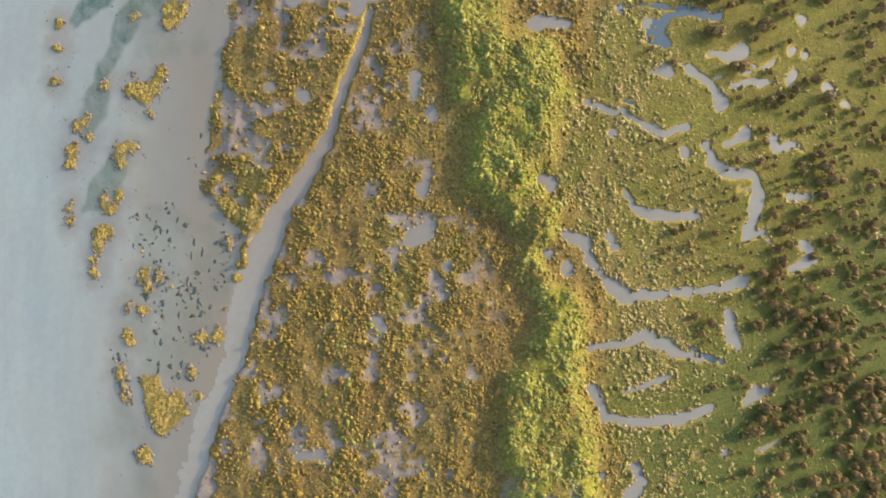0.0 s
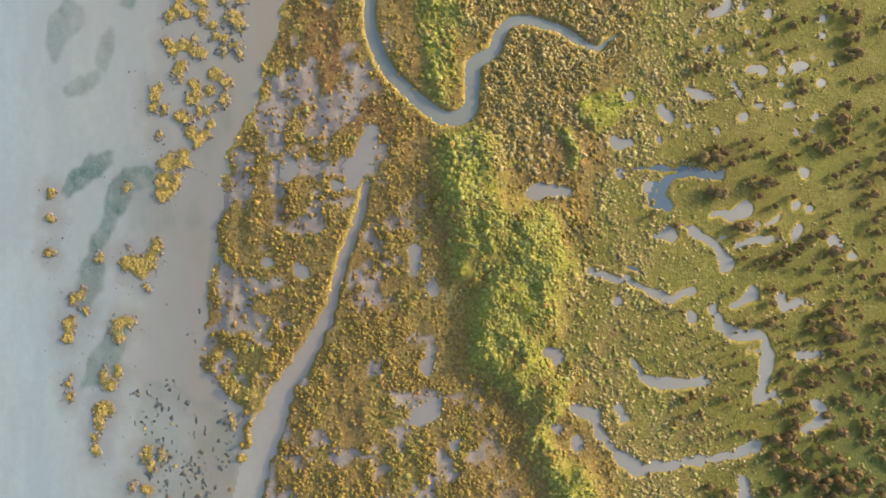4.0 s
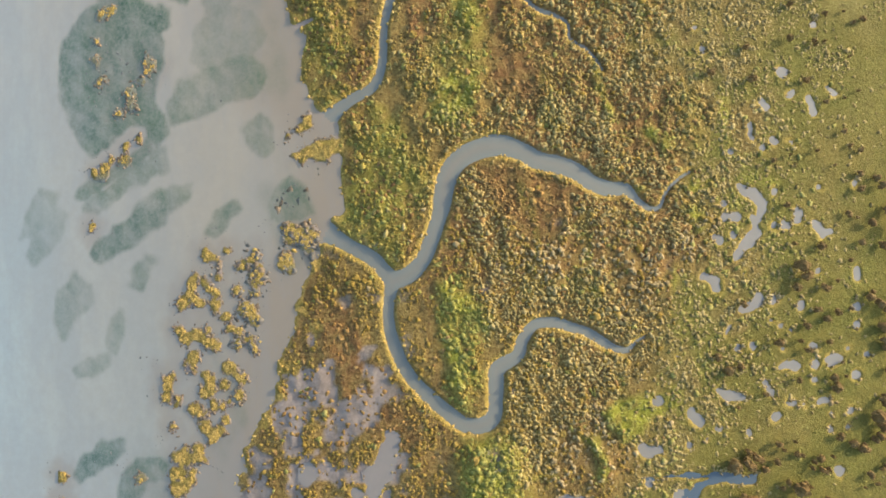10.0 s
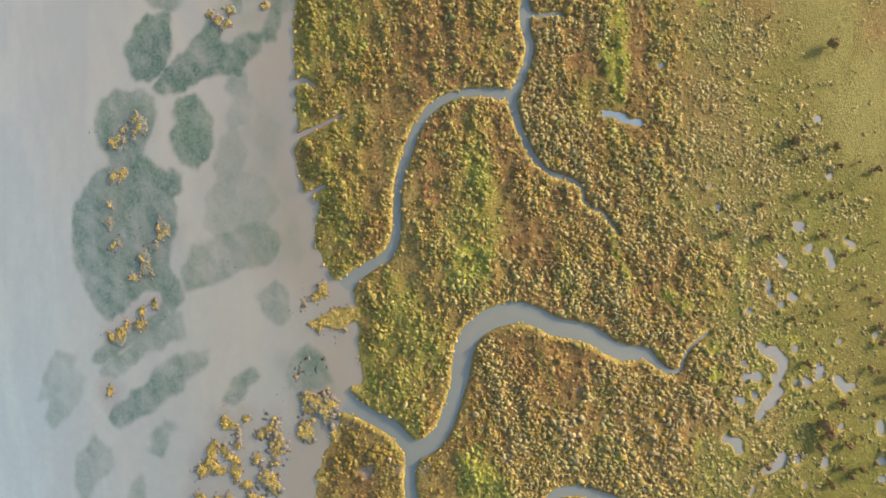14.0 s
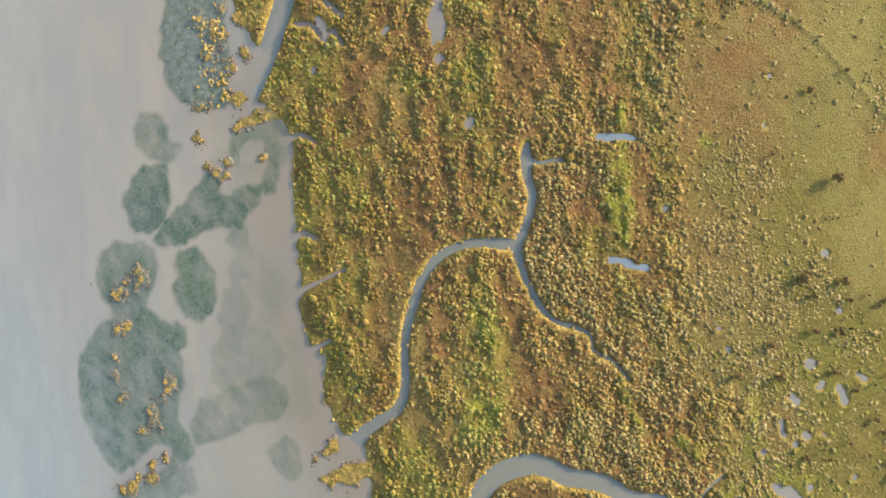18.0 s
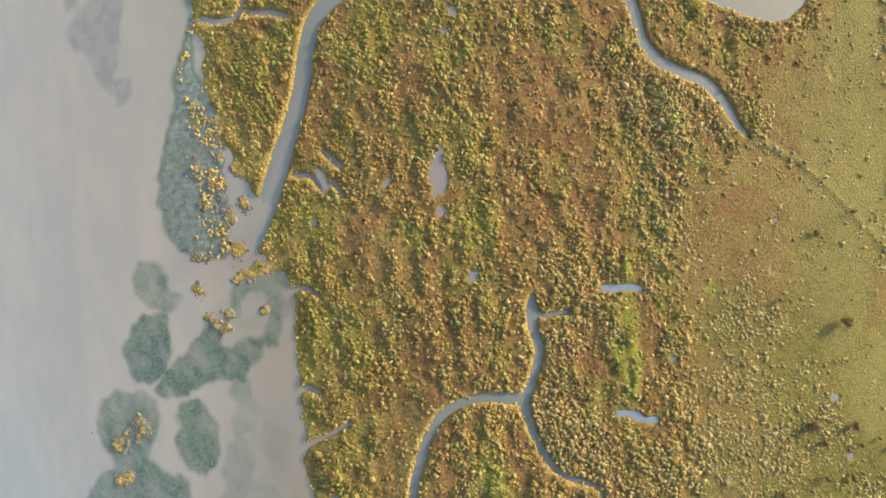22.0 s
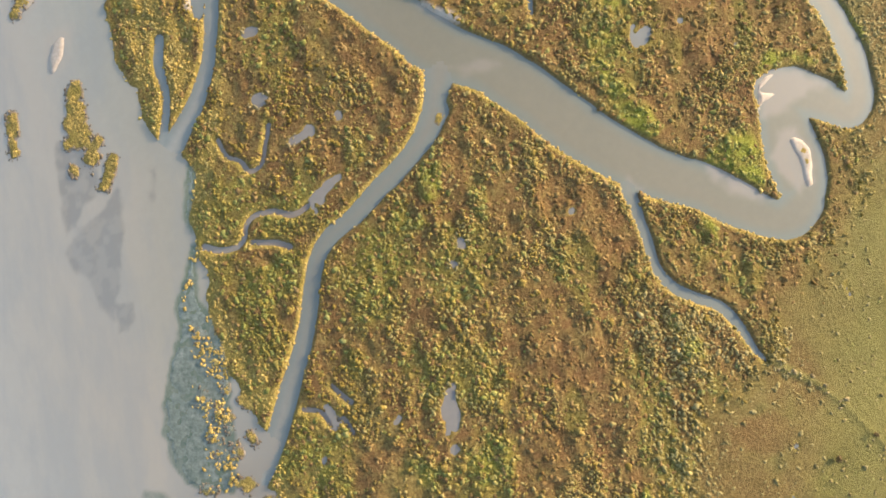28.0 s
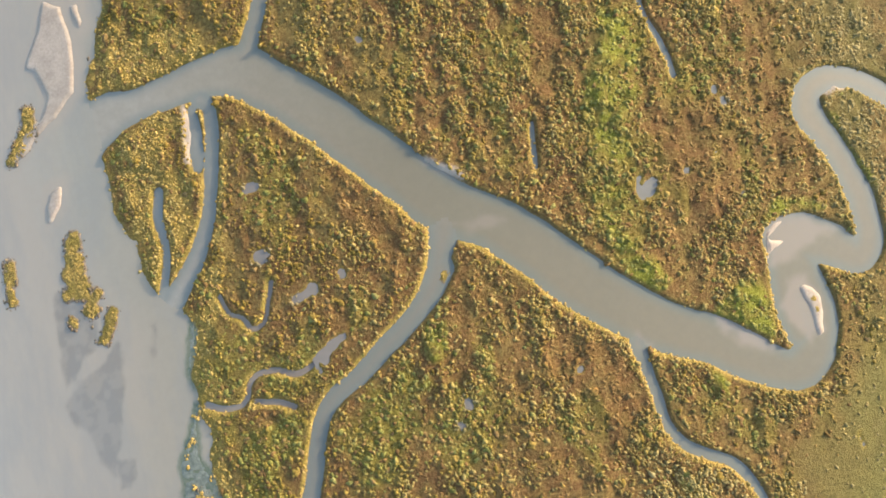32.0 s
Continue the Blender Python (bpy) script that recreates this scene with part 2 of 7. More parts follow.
CREEKS["creek_bend"] = [
    [(-36.4, 124.7, 2.70), (-30.8, 129.7, 1.80), (-26.7, 132.7, 1.40), (-22.7, 135.3, 1.04), (-18.3, 137.3, 0.88), (-16.0, 140.4, 0.80), (-15.3, 144.8, 0.72), (-15.1, 150.2, 0.72), (-13.9, 155.5, 0.80), (-11.6, 160.6, 0.80), (-8.8, 164.6, 0.80), (-4.4, 168.4, 0.80), (0.8, 169.8, 0.80), (6.6, 169.2, 0.96), (10.4, 168.4, 1.12)],
    [(10.8, 168.9, 0.96), (12.2, 170.9, 0.80), (14.1, 174.6, 0.72), (14.9, 178.4, 0.64), (14.0, 182.5, 0.64), (14.2, 185.8, 0.80), (14.8, 188.2, 0.48)],
    [(14.6, 185.4, 0.48), (16.7, 184.8, 0.24), (20.8, 184.7, 0.24), (24.6, 183.2, 0.16)],
]
CREEKS["creek_bend"] += [
    [(10.4, 167.8, 0.88), (10.9, 163.0, 0.61), (12.2, 159.2, 0.54), (13.9, 154.7, 0.54), (16.6, 151.7, 0.32), (20.3, 150.3, 0.28), (23.0, 148.4, 0.20), (23.2, 145.2, 0.16), (25.9, 142.7, 0.24), (28.0, 140.3, 0.20), (29.6, 137.9, 0.08)],
]
CREEKS["creek_long"] = [
    [(-58.7, 196.6, 2.2), (-52.8, 199.1, 2.1), (-45.2, 203.8, 2.0), (-40.2, 209.4, 2.1), (-36.4, 215.9, 2.1), (-33.4, 222.4, 2.0), (-30.6, 228.6, 1.9), (-27.8, 234.8, 1.7), (-25.1, 242.1, 1.6), (-23.1, 248.6, 1.6), (-19.6, 253.7, 1.6), (-13.9, 257.3, 1.6), (-7.4, 261.9, 1.8), (-1.4, 266.4, 1.8), (2.8, 270.8, 2.1), (6.0, 275.7, 2.5)],
    [(5.3, 276.2, 1.8), (7.1, 280.3, 2.4), (9.2, 285.7, 3.3)],
]
CREEKS["creek_feeder"] = [
    [(41.8, 254.3, 1.6), (42.7, 249.3, 1.1), (44.0, 243.6, 1.0), (44.7, 238.1, 0.9), (46.9, 233.9, 0.9), (51.0, 230.4, 0.9), (56.5, 227.2, 0.9), (59.0, 224.4, 0.9), (61.1, 220.5, 0.7), (62.5, 217.2, 0.5), (64.1, 215.0, 0.2)],
]
CREEKS["river"] = [
    [(-79.0, 305.4, 5.6), (-69.4, 313.1, 5.8), (-59.0, 319.7, 5.1), (-50.9, 321.1, 3.5), (-41.9, 322.3, 3.7), (-34.3, 323.3, 4.3), (-27.0, 322.7, 5.3), (-20.6, 317.8, 5.1), (-12.5, 310.5, 5.1), (-4.7, 302.3, 5.4), (3.0, 294.3, 5.5), (9.5, 287.8, 5.5), (17.7, 283.1, 5.3)],
    [(17.7, 283.1, 5.3), (25.4, 276.3, 5.4), (33.0, 268.3, 5.4), (41.0, 261.2, 5.5), (48.4, 256.3, 5.1), (57.2, 251.9, 4.8), (65.0, 246.9, 4.6), (71.9, 243.1, 3.9), (76.7, 244.0, 4.4), (80.0, 248.0, 3.9), (80.4, 253.9, 4.3), (78.4, 259.3, 4.9), (76.7, 264.5, 4.9), (76.9, 269.0, 4.4)],
]
CREEKS["river"] += [
    [(78.6, 268.1, 4.4), (82.8, 267.1, 4.2), (88.1, 265.0, 3.8), (91.9, 263.0, 3.4), (94.9, 265.6, 3.3), (95.5, 270.4, 3.0), (95.1, 275.4, 3.0), (93.2, 281.4, 2.8), (90.6, 287.3, 2.8), (87.6, 293.5, 3.1), (87.9, 298.3, 2.8), (92.6, 300.6, 2.7), (98.8, 299.7, 2.1), (104.1, 296.4, 2.1), (111.6, 289.8, 2.2)],
    [(-27.0, 322.7, 3.8), (-25.2, 327.1, 2.1), (-23.2, 331.4, 1.6), (-21.3, 335.5, 1.6), (-19.2, 342.0, 2.0)],
]
CREEKS["creek_island"] = [
    [(-36.8, 318.6, 1.8), (-35.1, 315.9, 1.3), (-36.4, 305.6, 1.4), (-39.0, 294.5, 1.4), (-42.9, 287.1, 1.9), (-48.0, 280.7, 2.1), (-52.7, 274.2, 2.7)],
    [(-39.0, 316.7, 1.0), (-39.3, 310.7, 1.6), (-39.4, 305.0, 0.9)],
    [(-49.0, 301.8, 0.8), (-50.3, 296.2, 1.1), (-49.6, 290.2, 0.8), (-50.4, 284.5, 0.7), (-52.3, 278.9, 1.0)],
]
CREEKS["creek_small"] = [
    [(-46.5, 256.7, 0.6), (-43.5, 255.5, 0.5), (-39.2, 255.2, 0.5), (-37.2, 256.3, 0.4), (-36.2, 259.0, 0.4), (-34.1, 260.8, 0.4), (-29.8, 261.2, 0.5), (-26.4, 260.1, 0.5), (-22.7, 261.1, 0.4)],
    [(-35.5, 255.5, 0.4), (-30.8, 254.9, 0.5), (-27.9, 253.6, 0.5)],
    [(-39.5, 277.8, 0.3), (-37.9, 273.9, 0.3), (-35.0, 272.7, 0.3), (-33.5, 270.0, 0.4), (-30.9, 271.3, 0.3), (-29.3, 275.1, 0.3), (-28.2, 279.1, 0.3)],
    [(-30.1, 220.5, 0.4), (-26.7, 219.5, 0.3), (-24.7, 216.9, 0.3), (-22.3, 217.7, 0.3), (-20.5, 214.2, 0.3)],
]
CREEKS["drain"] = [
    [(-18.6, 54.7, 0.50), (-21.3, 45.7, 0.74), (-25.2, 35.7, 0.99), (-27.4, 28.5, 1.05), (-31.9, 20.4, 1.61), (-37.3, 12.3, 1.92), (-41.4, 5.4, 2.64), (-44.3, -3.7, 2.88), (-46.6, -10.8, 3.20), (-50.2, -20.0, 3.76), (-55.4, -32.2, 4.56), (-61.7, -47.8, 5.28)],
]
CREEKS["ditch"] = [
    [(55.3, 324.3, 0.4), (56.4, 319.5, 0.4), (58.0, 315.2, 0.5), (59.0, 311.0, 0.5), (59.8, 305.8, 0.4)],
    [(29.4, 301.2, 0.3), (29.1, 296.3, 0.4), (28.9, 292.0, 0.3)],
]
SHORE = [(-61.7, -51.3), (-58.0, -43.8), (-58.2, -36.1), (-54.2, -27.4), (-51.1, -19.2), (-49.9, -10.9), (-47.9, -2.7), (-46.6, 5.3), (-56.5, 13.3), (-56.5, 21.3), (-55.3, 29.3), (-53.9, 37.4), (-53.5, 45.4), (-52.0, 53.4), (-49.2, 61.4), (-43.7, 69.6), (-41.3, 77.6), (-39.0, 85.7), (-36.4, 93.6), (-32.0, 101.6), (-26.9, 109.6), (-24.2, 117.6), (-25.0, 125.6), (-29.7, 133.6), (-34.0, 141.7)]
SHORE += [(-32.9, 149.6), (-36.9, 157.7), (-35.8, 165.6), (-35.5, 173.6), (-36.1, 181.6), (-34.9, 189.6), (-33.8, 197.6), (-40.7, 205.6), (-36.1, 213.6), (-41.4, 221.7), (-44.1, 229.8), (-47.2, 237.9), (-47.7, 245.9), (-47.8, 253.9), (-47.7, 261.9), (-46.6, 270.0), (-49.1, 278.1), (-55.5, 286.3), (-58.1, 294.6), (-59.4, 302.9), (-61.3, 311.0), (-60.9, 319.6), (-61.0, 328.2), (-58.9, 336.5), (-55.2, 343.6)]
PASTURE_EDGE = [(28.1, -48.7), (28.1, -37.1), (27.0, -24.5), (27.4, -12.4), (27.2, -0.2), (22.8, 11.9), (22.1, 24.0), (23.1, 36.0), (23.1, 48.0), (29.5, 59.9), (33.0, 72.0), (37.4, 84.0), (45.9, 95.9), (45.9, 107.9), (46.2, 119.9), (47.1, 131.9), (39.2, 144.0), (41.7, 156.0), (40.4, 168.0), (44.0, 180.0), (45.1, 192.0), (49.8, 204.0), (67.0, 216.4), (72.4, 228.4), (85.0, 240.5), (87.8, 252.6)]
PONDS_0 = [
    [(15.4, 50.3, 1.2), (18.8, 50.9, 1.0), (22.2, 50.8, 1.0)],
    [(44.0, 46.7, 1.3), (42.6, 48.7, 1.2), (44.9, 52.2, 1.2), (49.5, 53.9, 1.3), (55.0, 53.0, 1.0)],
    [(40.6, 40.5, 0.8), (43.1, 40.8, 1.1), (44.6, 40.4, 1.4)],
    [(49.2, 41.1, 1.2), (54.0, 39.0, 1.0), (55.4, 34.9, 1.8)],
    [(52.9, 44.5, 0.6), (57.1, 44.3, 1.0), (60.7, 46.1, 1.9)],
    [(59.0, 38.7, 0.8), (62.7, 39.4, 0.9), (66.2, 39.2, 0.9)],
    [(71.9, 41.2, 1.1), (70.4, 38.5, 0.6)],
    [(74.0, 52.8, 1.1)],
    [(71.3, 46.3, 1.1)],
    [(74.5, 45.5, 0.8)],
    [(63.7, 42.7, 0.8)],
    [(80.1, 39.2, 1.3), (81.6, 38.0, 1.0)],
]
PONDS_1 = [
    [(84.1, 35.1, 1.0)],
    [(27.0, 33.5, 1.1), (30.3, 32.8, 0.6), (34.4, 32.7, 0.7), (38.0, 30.5, 0.8), (42.0, 27.4, 0.9), (44.7, 26.6, 0.9), (48.1, 28.8, 0.7)],
    [(32.1, 28.7, 1.1)],
    [(48.3, 23.2, 1.2)],
    [(56.9, 25.6, 0.9), (60.8, 27.2, 1.7)],
    [(52.1, 25.5, 1.0), (53.7, 21.0, 1.3), (57.2, 18.9, 1.3), (63.3, 18.2, 1.3), (64.4, 14.7, 1.3), (62.2, 9.7, 1.1), (60.5, 5.9, 1.1), (64.5, 7.8, 1.0), (65.8, 5.4, 0.7)],
    [(60.1, 16.5, 0.7)],
    [(67.3, 27.0, 1.4), (68.4, 23.9, 1.0), (72.1, 26.1, 1.1), (74.3, 24.5, 0.8)],
]
PONDS_1 += [
    [(35.1, 15.3, 0.7), (37.3, 11.7, 0.9), (40.3, 9.8, 1.3), (45.2, 9.7, 1.2), (49.5, 10.6, 1.1)],
    [(19.6, 17.0, 1.1)],
    [(22.4, -0.4, 1.3)],
    [(23.0, 6.7, 0.8), (26.8, 5.2, 1.1), (27.8, 0.5, 1.1), (29.7, -3.1, 1.3), (34.1, -7.2, 1.6), (39.8, -6.8, 1.3), (45.6, -5.0, 1.0), (50.6, -6.0, 1.1), (55.4, -6.1, 1.0), (59.8, -4.0, 1.7)],
]
PONDS_2 = [
    [(31.2, 6.4, 0.8), (32.6, 3.7, 1.1)],
    [(18.5, 3.0, 0.7)],
    [(27.9, -16.4, 0.9), (33.7, -16.4, 1.0), (38.4, -15.0, 1.7), (43.0, -16.7, 1.6), (46.3, -18.5, 1.0), (49.8, -19.4, 0.8)],
    [(56.5, -11.1, 1.3), (57.2, -14.4, 1.5), (58.4, -16.6, 0.9)],
    [(33.7, -25.3, 0.7), (38.6, -24.2, 0.9), (44.8, -23.0, 0.7)],
    [(27.8, -25.5, 0.9), (29.0, -31.0, 1.2), (34.0, -32.2, 1.1), (38.7, -32.9, 1.0), (45.5, -32.0, 1.5), (52.8, -30.2, 0.9)],
    [(59.9, -28.9, 1.0), (62.5, -26.7, 1.4), (65.2, -26.2, 0.7)],
    [(73.2, 3.6, 1.0), (75.7, 1.1, 1.1), (70.8, -1.5, 0.8)],
    [(69.7, 14.2, 0.8), (73.2, 13.7, 0.9)],
    [(48.9, -38.8, 0.8)],
    [(54.8, -39.3, 0.9)],
    [(43.4, -42.9, 0.9)],
]
PONDS_3 = [
    [(35.2, -41.0, 1.3), (36.6, -44.2, 1.6), (34.2, -47.7, 1.6)],
    [(28.9, -43.2, 1.0)],
    [(61.6, -39.1, 0.5), (65.6, -37.0, 0.6)],
    [(29.5, 188.2, 0.6), (33.7, 187.4, 1.0), (37.6, 186.9, 0.5)],
    [(28.1, 163.3, 0.4), (31.4, 162.0, 1.0), (35.8, 160.7, 0.4)],
    [(67.0, 196.8, 0.7)],
    [(63.7, 186.9, 0.6)],
    [(49.4, 146.3, 0.6)],
    [(41.6, 172.7, 0.6)],
    [(83.8, 228.0, 0.5), (84.6, 225.8, 0.5)],
    [(-16.9, 65.2, 1.4), (-19.5, 58.3, 1.8), (-21.9, 54.1, 1.0)],
    [(-9.5, 38.9, 1.4), (-9.2, 36.1, 1.0)],
]
PONDS_4 = [
    [(-6.2, 32.2, 1.3)],
    [(-7.8, 15.5, 1.5)],
    [(-9.5, 6.4, 1.6), (-7.0, 6.9, 1.4)],
    [(-2.0, -0.3, 1.0)],
    [(-33.6, -39.1, 0.9), (-29.3, -40.0, 0.9)],
    [(-40.6, 38.9, 1.0)],
    [(-33.3, 36.3, 1.3)],
    [(-17.3, -10.9, 1.1), (-16.2, -12.5, 0.8)],
    [(-25.0, 53.6, 1.0)],
    [(-36.1, 57.5, 1.2)],
    [(-0.1, 214.7, 0.7), (-1.0, 212.7, 0.7)],
    [(-1.5, 214.7, 0.8), (0.2, 217.9, 0.6)],
]
PONDS_5 = [
    [(-29.4, 284.4, 1.0)],
    [(-23.4, 275.1, 0.5), (-20.1, 276.2, 0.8)],
    [(-13.6, 277.9, 0.5)],
    [(-18.8, 262.1, 0.9)],
    [(29.4, 251.6, 0.8)],
    [(-23.7, 216.1, 0.6), (-25.2, 220.4, 0.7)],
    [(-28.5, 298.6, 0.6), (-30.0, 298.6, 0.6)],
    [(49.6, 283.8, 1.0), (51.1, 285.7, 0.8)],
    [(57.9, 286.8, 0.8)],
    [(69.0, 299.7, 1.1)],
    [(65.5, 289.3, 0.7)],
    [(70.3, 279.8, 0.7)],
]
PONDS_6 = [
    [(50.5, 102.3, 1.0), (51.2, 101.1, 0.8)],
    [(54.0, 103.1, 0.8)],
    [(59.3, 105.7, 1.2), (59.9, 103.7, 1.2), (57.0, 101.3, 1.1), (54.8, 98.5, 1.1)],
    [(63.5, 104.6, 1.1)],
    [(66.0, 104.6, 0.9)],
    [(69.6, 107.3, 1.1)],
    [(67.4, 104.4, 0.8)],
    [(73.8, 104.5, 1.0), (75.4, 103.1, 1.2), (76.8, 103.1, 0.8)],
    [(73.4, 94.8, 0.9)],
    [(82.1, 94.9, 0.8), (82.2, 93.2, 1.0)],
    [(48.1, 94.2, 1.0), (50.3, 93.7, 1.1), (50.7, 92.1, 0.8)],
    [(56.6, 95.1, 0.6)],
]
PONDS_7 = [
    [(56.7, 87.9, 0.9), (59.9, 88.9, 1.4)],
    [(62.8, 88.6, 0.9)],
    [(69.3, 87.7, 0.9)],
    [(62.6, 85.3, 0.6)],
    [(64.2, 83.7, 0.5)],
    [(66.2, 82.8, 0.6)],
    [(81.5, 87.8, 1.2)],
    [(80.6, 83.9, 0.9)],
    [(54.8, 79.6, 0.9)],
    [(58.1, 79.7, 0.7)],
    [(53.8, 84.0, 0.8), (52.8, 82.8, 0.6)],
    [(70.8, 79.3, 1.0)],
]
PONDS_8 = [
    [(66.0, 75.5, 1.4), (63.6, 74.7, 0.8)],
    [(70.2, 76.0, 1.0)],
    [(74.1, 76.2, 1.4), (75.9, 76.2, 0.9)],
    [(77.9, 78.1, 0.9)],
    [(82.3, 76.4, 0.9)],
    [(64.0, 78.8, 0.7)],
    [(41.4, 78.6, 0.8)],
    [(36.0, 70.1, 1.4)],
    [(42.8, 67.2, 1.2), (44.9, 65.0, 1.0)],
    [(49.2, 63.5, 1.2)],
    [(55.4, 63.0, 0.7)],
    [(32.5, 61.0, 1.1), (35.9, 60.9, 1.0)],
]
PONDS_9 = [
    [(42.3, 60.7, 0.7)],
    [(46.3, 61.6, 0.5)],
    [(49.5, 71.6, 0.9), (51.7, 70.5, 1.4), (54.7, 69.9, 1.1)],
    [(59.7, 72.3, 0.7), (60.4, 69.9, 0.7)],
    [(61.3, 66.0, 1.1)],
    [(64.8, 67.9, 1.0), (63.0, 68.4, 0.6)],
    [(67.4, 67.2, 0.7)],
    [(71.5, 67.5, 1.0), (73.4, 67.9, 0.8)],
    [(70.1, 72.5, 0.9)],
    [(79.3, 72.2, 1.3)],
    [(77.6, 65.0, 0.7)],
    [(73.6, 64.7, 0.5)],
]
PONDS_10 = [
    [(73.1, 62.0, 0.8)],
    [(77.4, 61.8, 0.7)],
    [(63.4, 51.4, 0.7)],
    [(40.2, 50.9, 1.1)],
    [(33.9, 54.5, 0.8)],
    [(50.0, 146.2, 0.8)],
    [(50.9, 142.3, 0.7)],
    [(67.9, 136.1, 1.4), (66.9, 137.3, 1.0)],
    [(70.5, 131.9, 0.9)],
    [(63.4, 131.1, 1.0), (64.7, 130.0, 0.7)],
    [(78.1, 132.9, 0.9), (79.1, 131.6, 0.8)],
    [(74.1, 130.7, 0.9), (75.0, 127.7, 0.9)],
]
PONDS_11 = [
    [(75.6, 146.2, 0.8)],
    [(74.0, 159.0, 1.0)],
    [(60.6, 123.5, 0.9), (60.5, 126.3, 0.8)],
    [(62.4, 120.7, 0.8)],
    [(65.2, 122.0, 1.0)],
    [(68.9, 122.2, 0.8), (70.0, 120.9, 0.6)],
    [(55.2, 119.8, 0.6)],
    [(56.8, 112.7, 0.8), (59.1, 110.7, 1.1), (61.4, 108.8, 1.2), (60.8, 105.9, 0.9)],
    [(53.1, 109.5, 0.8)],
    [(52.9, 106.6, 0.9), (55.3, 106.2, 0.7)],
    [(60.2, 103.7, 1.1), (58.9, 102.1, 1.1), (56.5, 100.4, 1.1), (54.5, 98.1, 0.9)],
    [(63.9, 111.1, 0.8)],
]
PONDS_12 = [
    [(69.4, 105.8, 0.9)],
    [(67.6, 103.9, 0.7)],
    [(73.2, 105.5, 0.6), (75.1, 103.5, 1.0)],
    [(74.6, 112.8, 0.8)],
    [(82.1, 113.2, 1.0)],
]
PONDS = PONDS_0 + PONDS_1 + PONDS_2 + PONDS_3 + PONDS_4 + PONDS_5 + PONDS_6 + PONDS_7 + PONDS_8 + PONDS_9 + PONDS_10 + PONDS_11 + PONDS_12
ISLETS_0 = [
    [(-64.1, 60.9, 1.4), (-59.8, 60.8, 1.4)],
    [(-64.1, 57.1, 1.2)],
    [(-64.6, 53.9, 1.2), (-61.6, 55.8, 0.9)],
    [(-73.1, 40.2, 1.9), (-70.6, 39.2, 2.2), (-67.7, 39.7, 1.3), (-66.2, 43.0, 1.0)],
    [(-69.6, 33.9, 0.8)],
    [(-89.6, 26.8, 1.2), (-89.6, 23.1, 1.1)],
    [(-85.7, 33.1, 1.2), (-88.5, 31.8, 1.0)],
    [(-84.2, 29.1, 0.7)],
    [(-81.2, 40.8, 0.9)],
    [(-76.1, 26.5, 1.2), (-75.7, 23.3, 1.1)],
    [(-73.1, 26.1, 1.0)],
    [(-80.1, 14.8, 0.9), (-78.3, 12.6, 0.8)],
    [(-76.1, 15.6, 0.8)],
    [(-80.4, 8.0, 1.7), (-81.7, 5.2, 1.2)],
]
ISLETS_1 = [
    [(-83.2, 1.6, 1.0)],
    [(-82.8, -1.0, 0.9)],
    [(-89.3, 13.2, 0.8)],
    [(-89.5, 10.1, 0.7)],
    [(-70.8, -1.7, 1.3), (-69.0, -4.5, 1.0)],
    [(-66.7, -2.6, 1.0)],
    [(-73.7, -9.1, 1.1)],
    [(-70.1, -10.4, 1.0)],
    [(-73.8, -15.8, 1.3), (-72.5, -17.4, 0.9)],
    [(-75.2, -24.2, 0.9), (-74.4, -29.0, 1.0)],
    [(-67.4, -26.8, 2.1), (-65.2, -31.7, 2.8), (-61.9, -29.8, 1.8), (-58.8, -32.3, 1.2), (-64.6, -35.4, 1.7)],
    [(-56.1, -15.4, 1.3)],
    [(-52.1, -14.9, 1.4)],
    [(-47.1, -2.8, 1.1)],
]
ISLETS_2 = [
    [(-68.9, -41.4, 1.6)],
    [(-56.1, -28.3, 0.7)],
    [(-58.0, -23.1, 0.8)],
    [(-50.6, 13.3, 1.6), (-48.9, 11.1, 1.0)],
    [(-44.8, 10.7, 1.0)],
    [(-52.2, 18.6, 1.0)],
    [(-41.2, 16.7, 1.3)],
    [(-49.6, 5.8, 0.6)],
    [(-93.1, 50.8, 0.6)],
    [(-93.2, 57.2, 0.7)],
    [(-94.1, 42.5, 0.6)],
    [(-73.8, 56.2, 0.6)],
    [(-56.5, 104.1, 1.0), (-53.3, 102.3, 0.7)],
    [(-51.2, 104.6, 0.6)],
]
ISLETS_3 = [
    [(-46.0, 103.5, 1.1)],
    [(-48.0, 101.4, 0.8)],
    [(-44.4, 98.8, 1.1), (-44.5, 100.9, 0.7)],
    [(-49.0, 96.3, 0.9)],
    [(-44.6, 96.3, 0.9)],
    [(-53.1, 99.0, 0.5)],
    [(-59.8, 98.1, 1.1), (-60.4, 96.3, 0.7)],
    [(-56.3, 97.2, 1.3), (-54.3, 96.5, 0.8)],
    [(-62.3, 94.6, 1.1)],
    [(-58.4, 94.0, 0.9), (-59.6, 95.5, 0.7)],
    [(-46.8, 92.8, 1.7), (-45.3, 90.8, 1.0)],
    [(-54.7, 93.4, 0.9)],
    [(-51.9, 91.3, 0.8)],
    [(-62.7, 88.4, 1.2), (-62.1, 86.5, 0.9), (-59.1, 87.6, 1.2), (-56.3, 85.7, 1.0), (-54.3, 84.4, 0.8)],
]
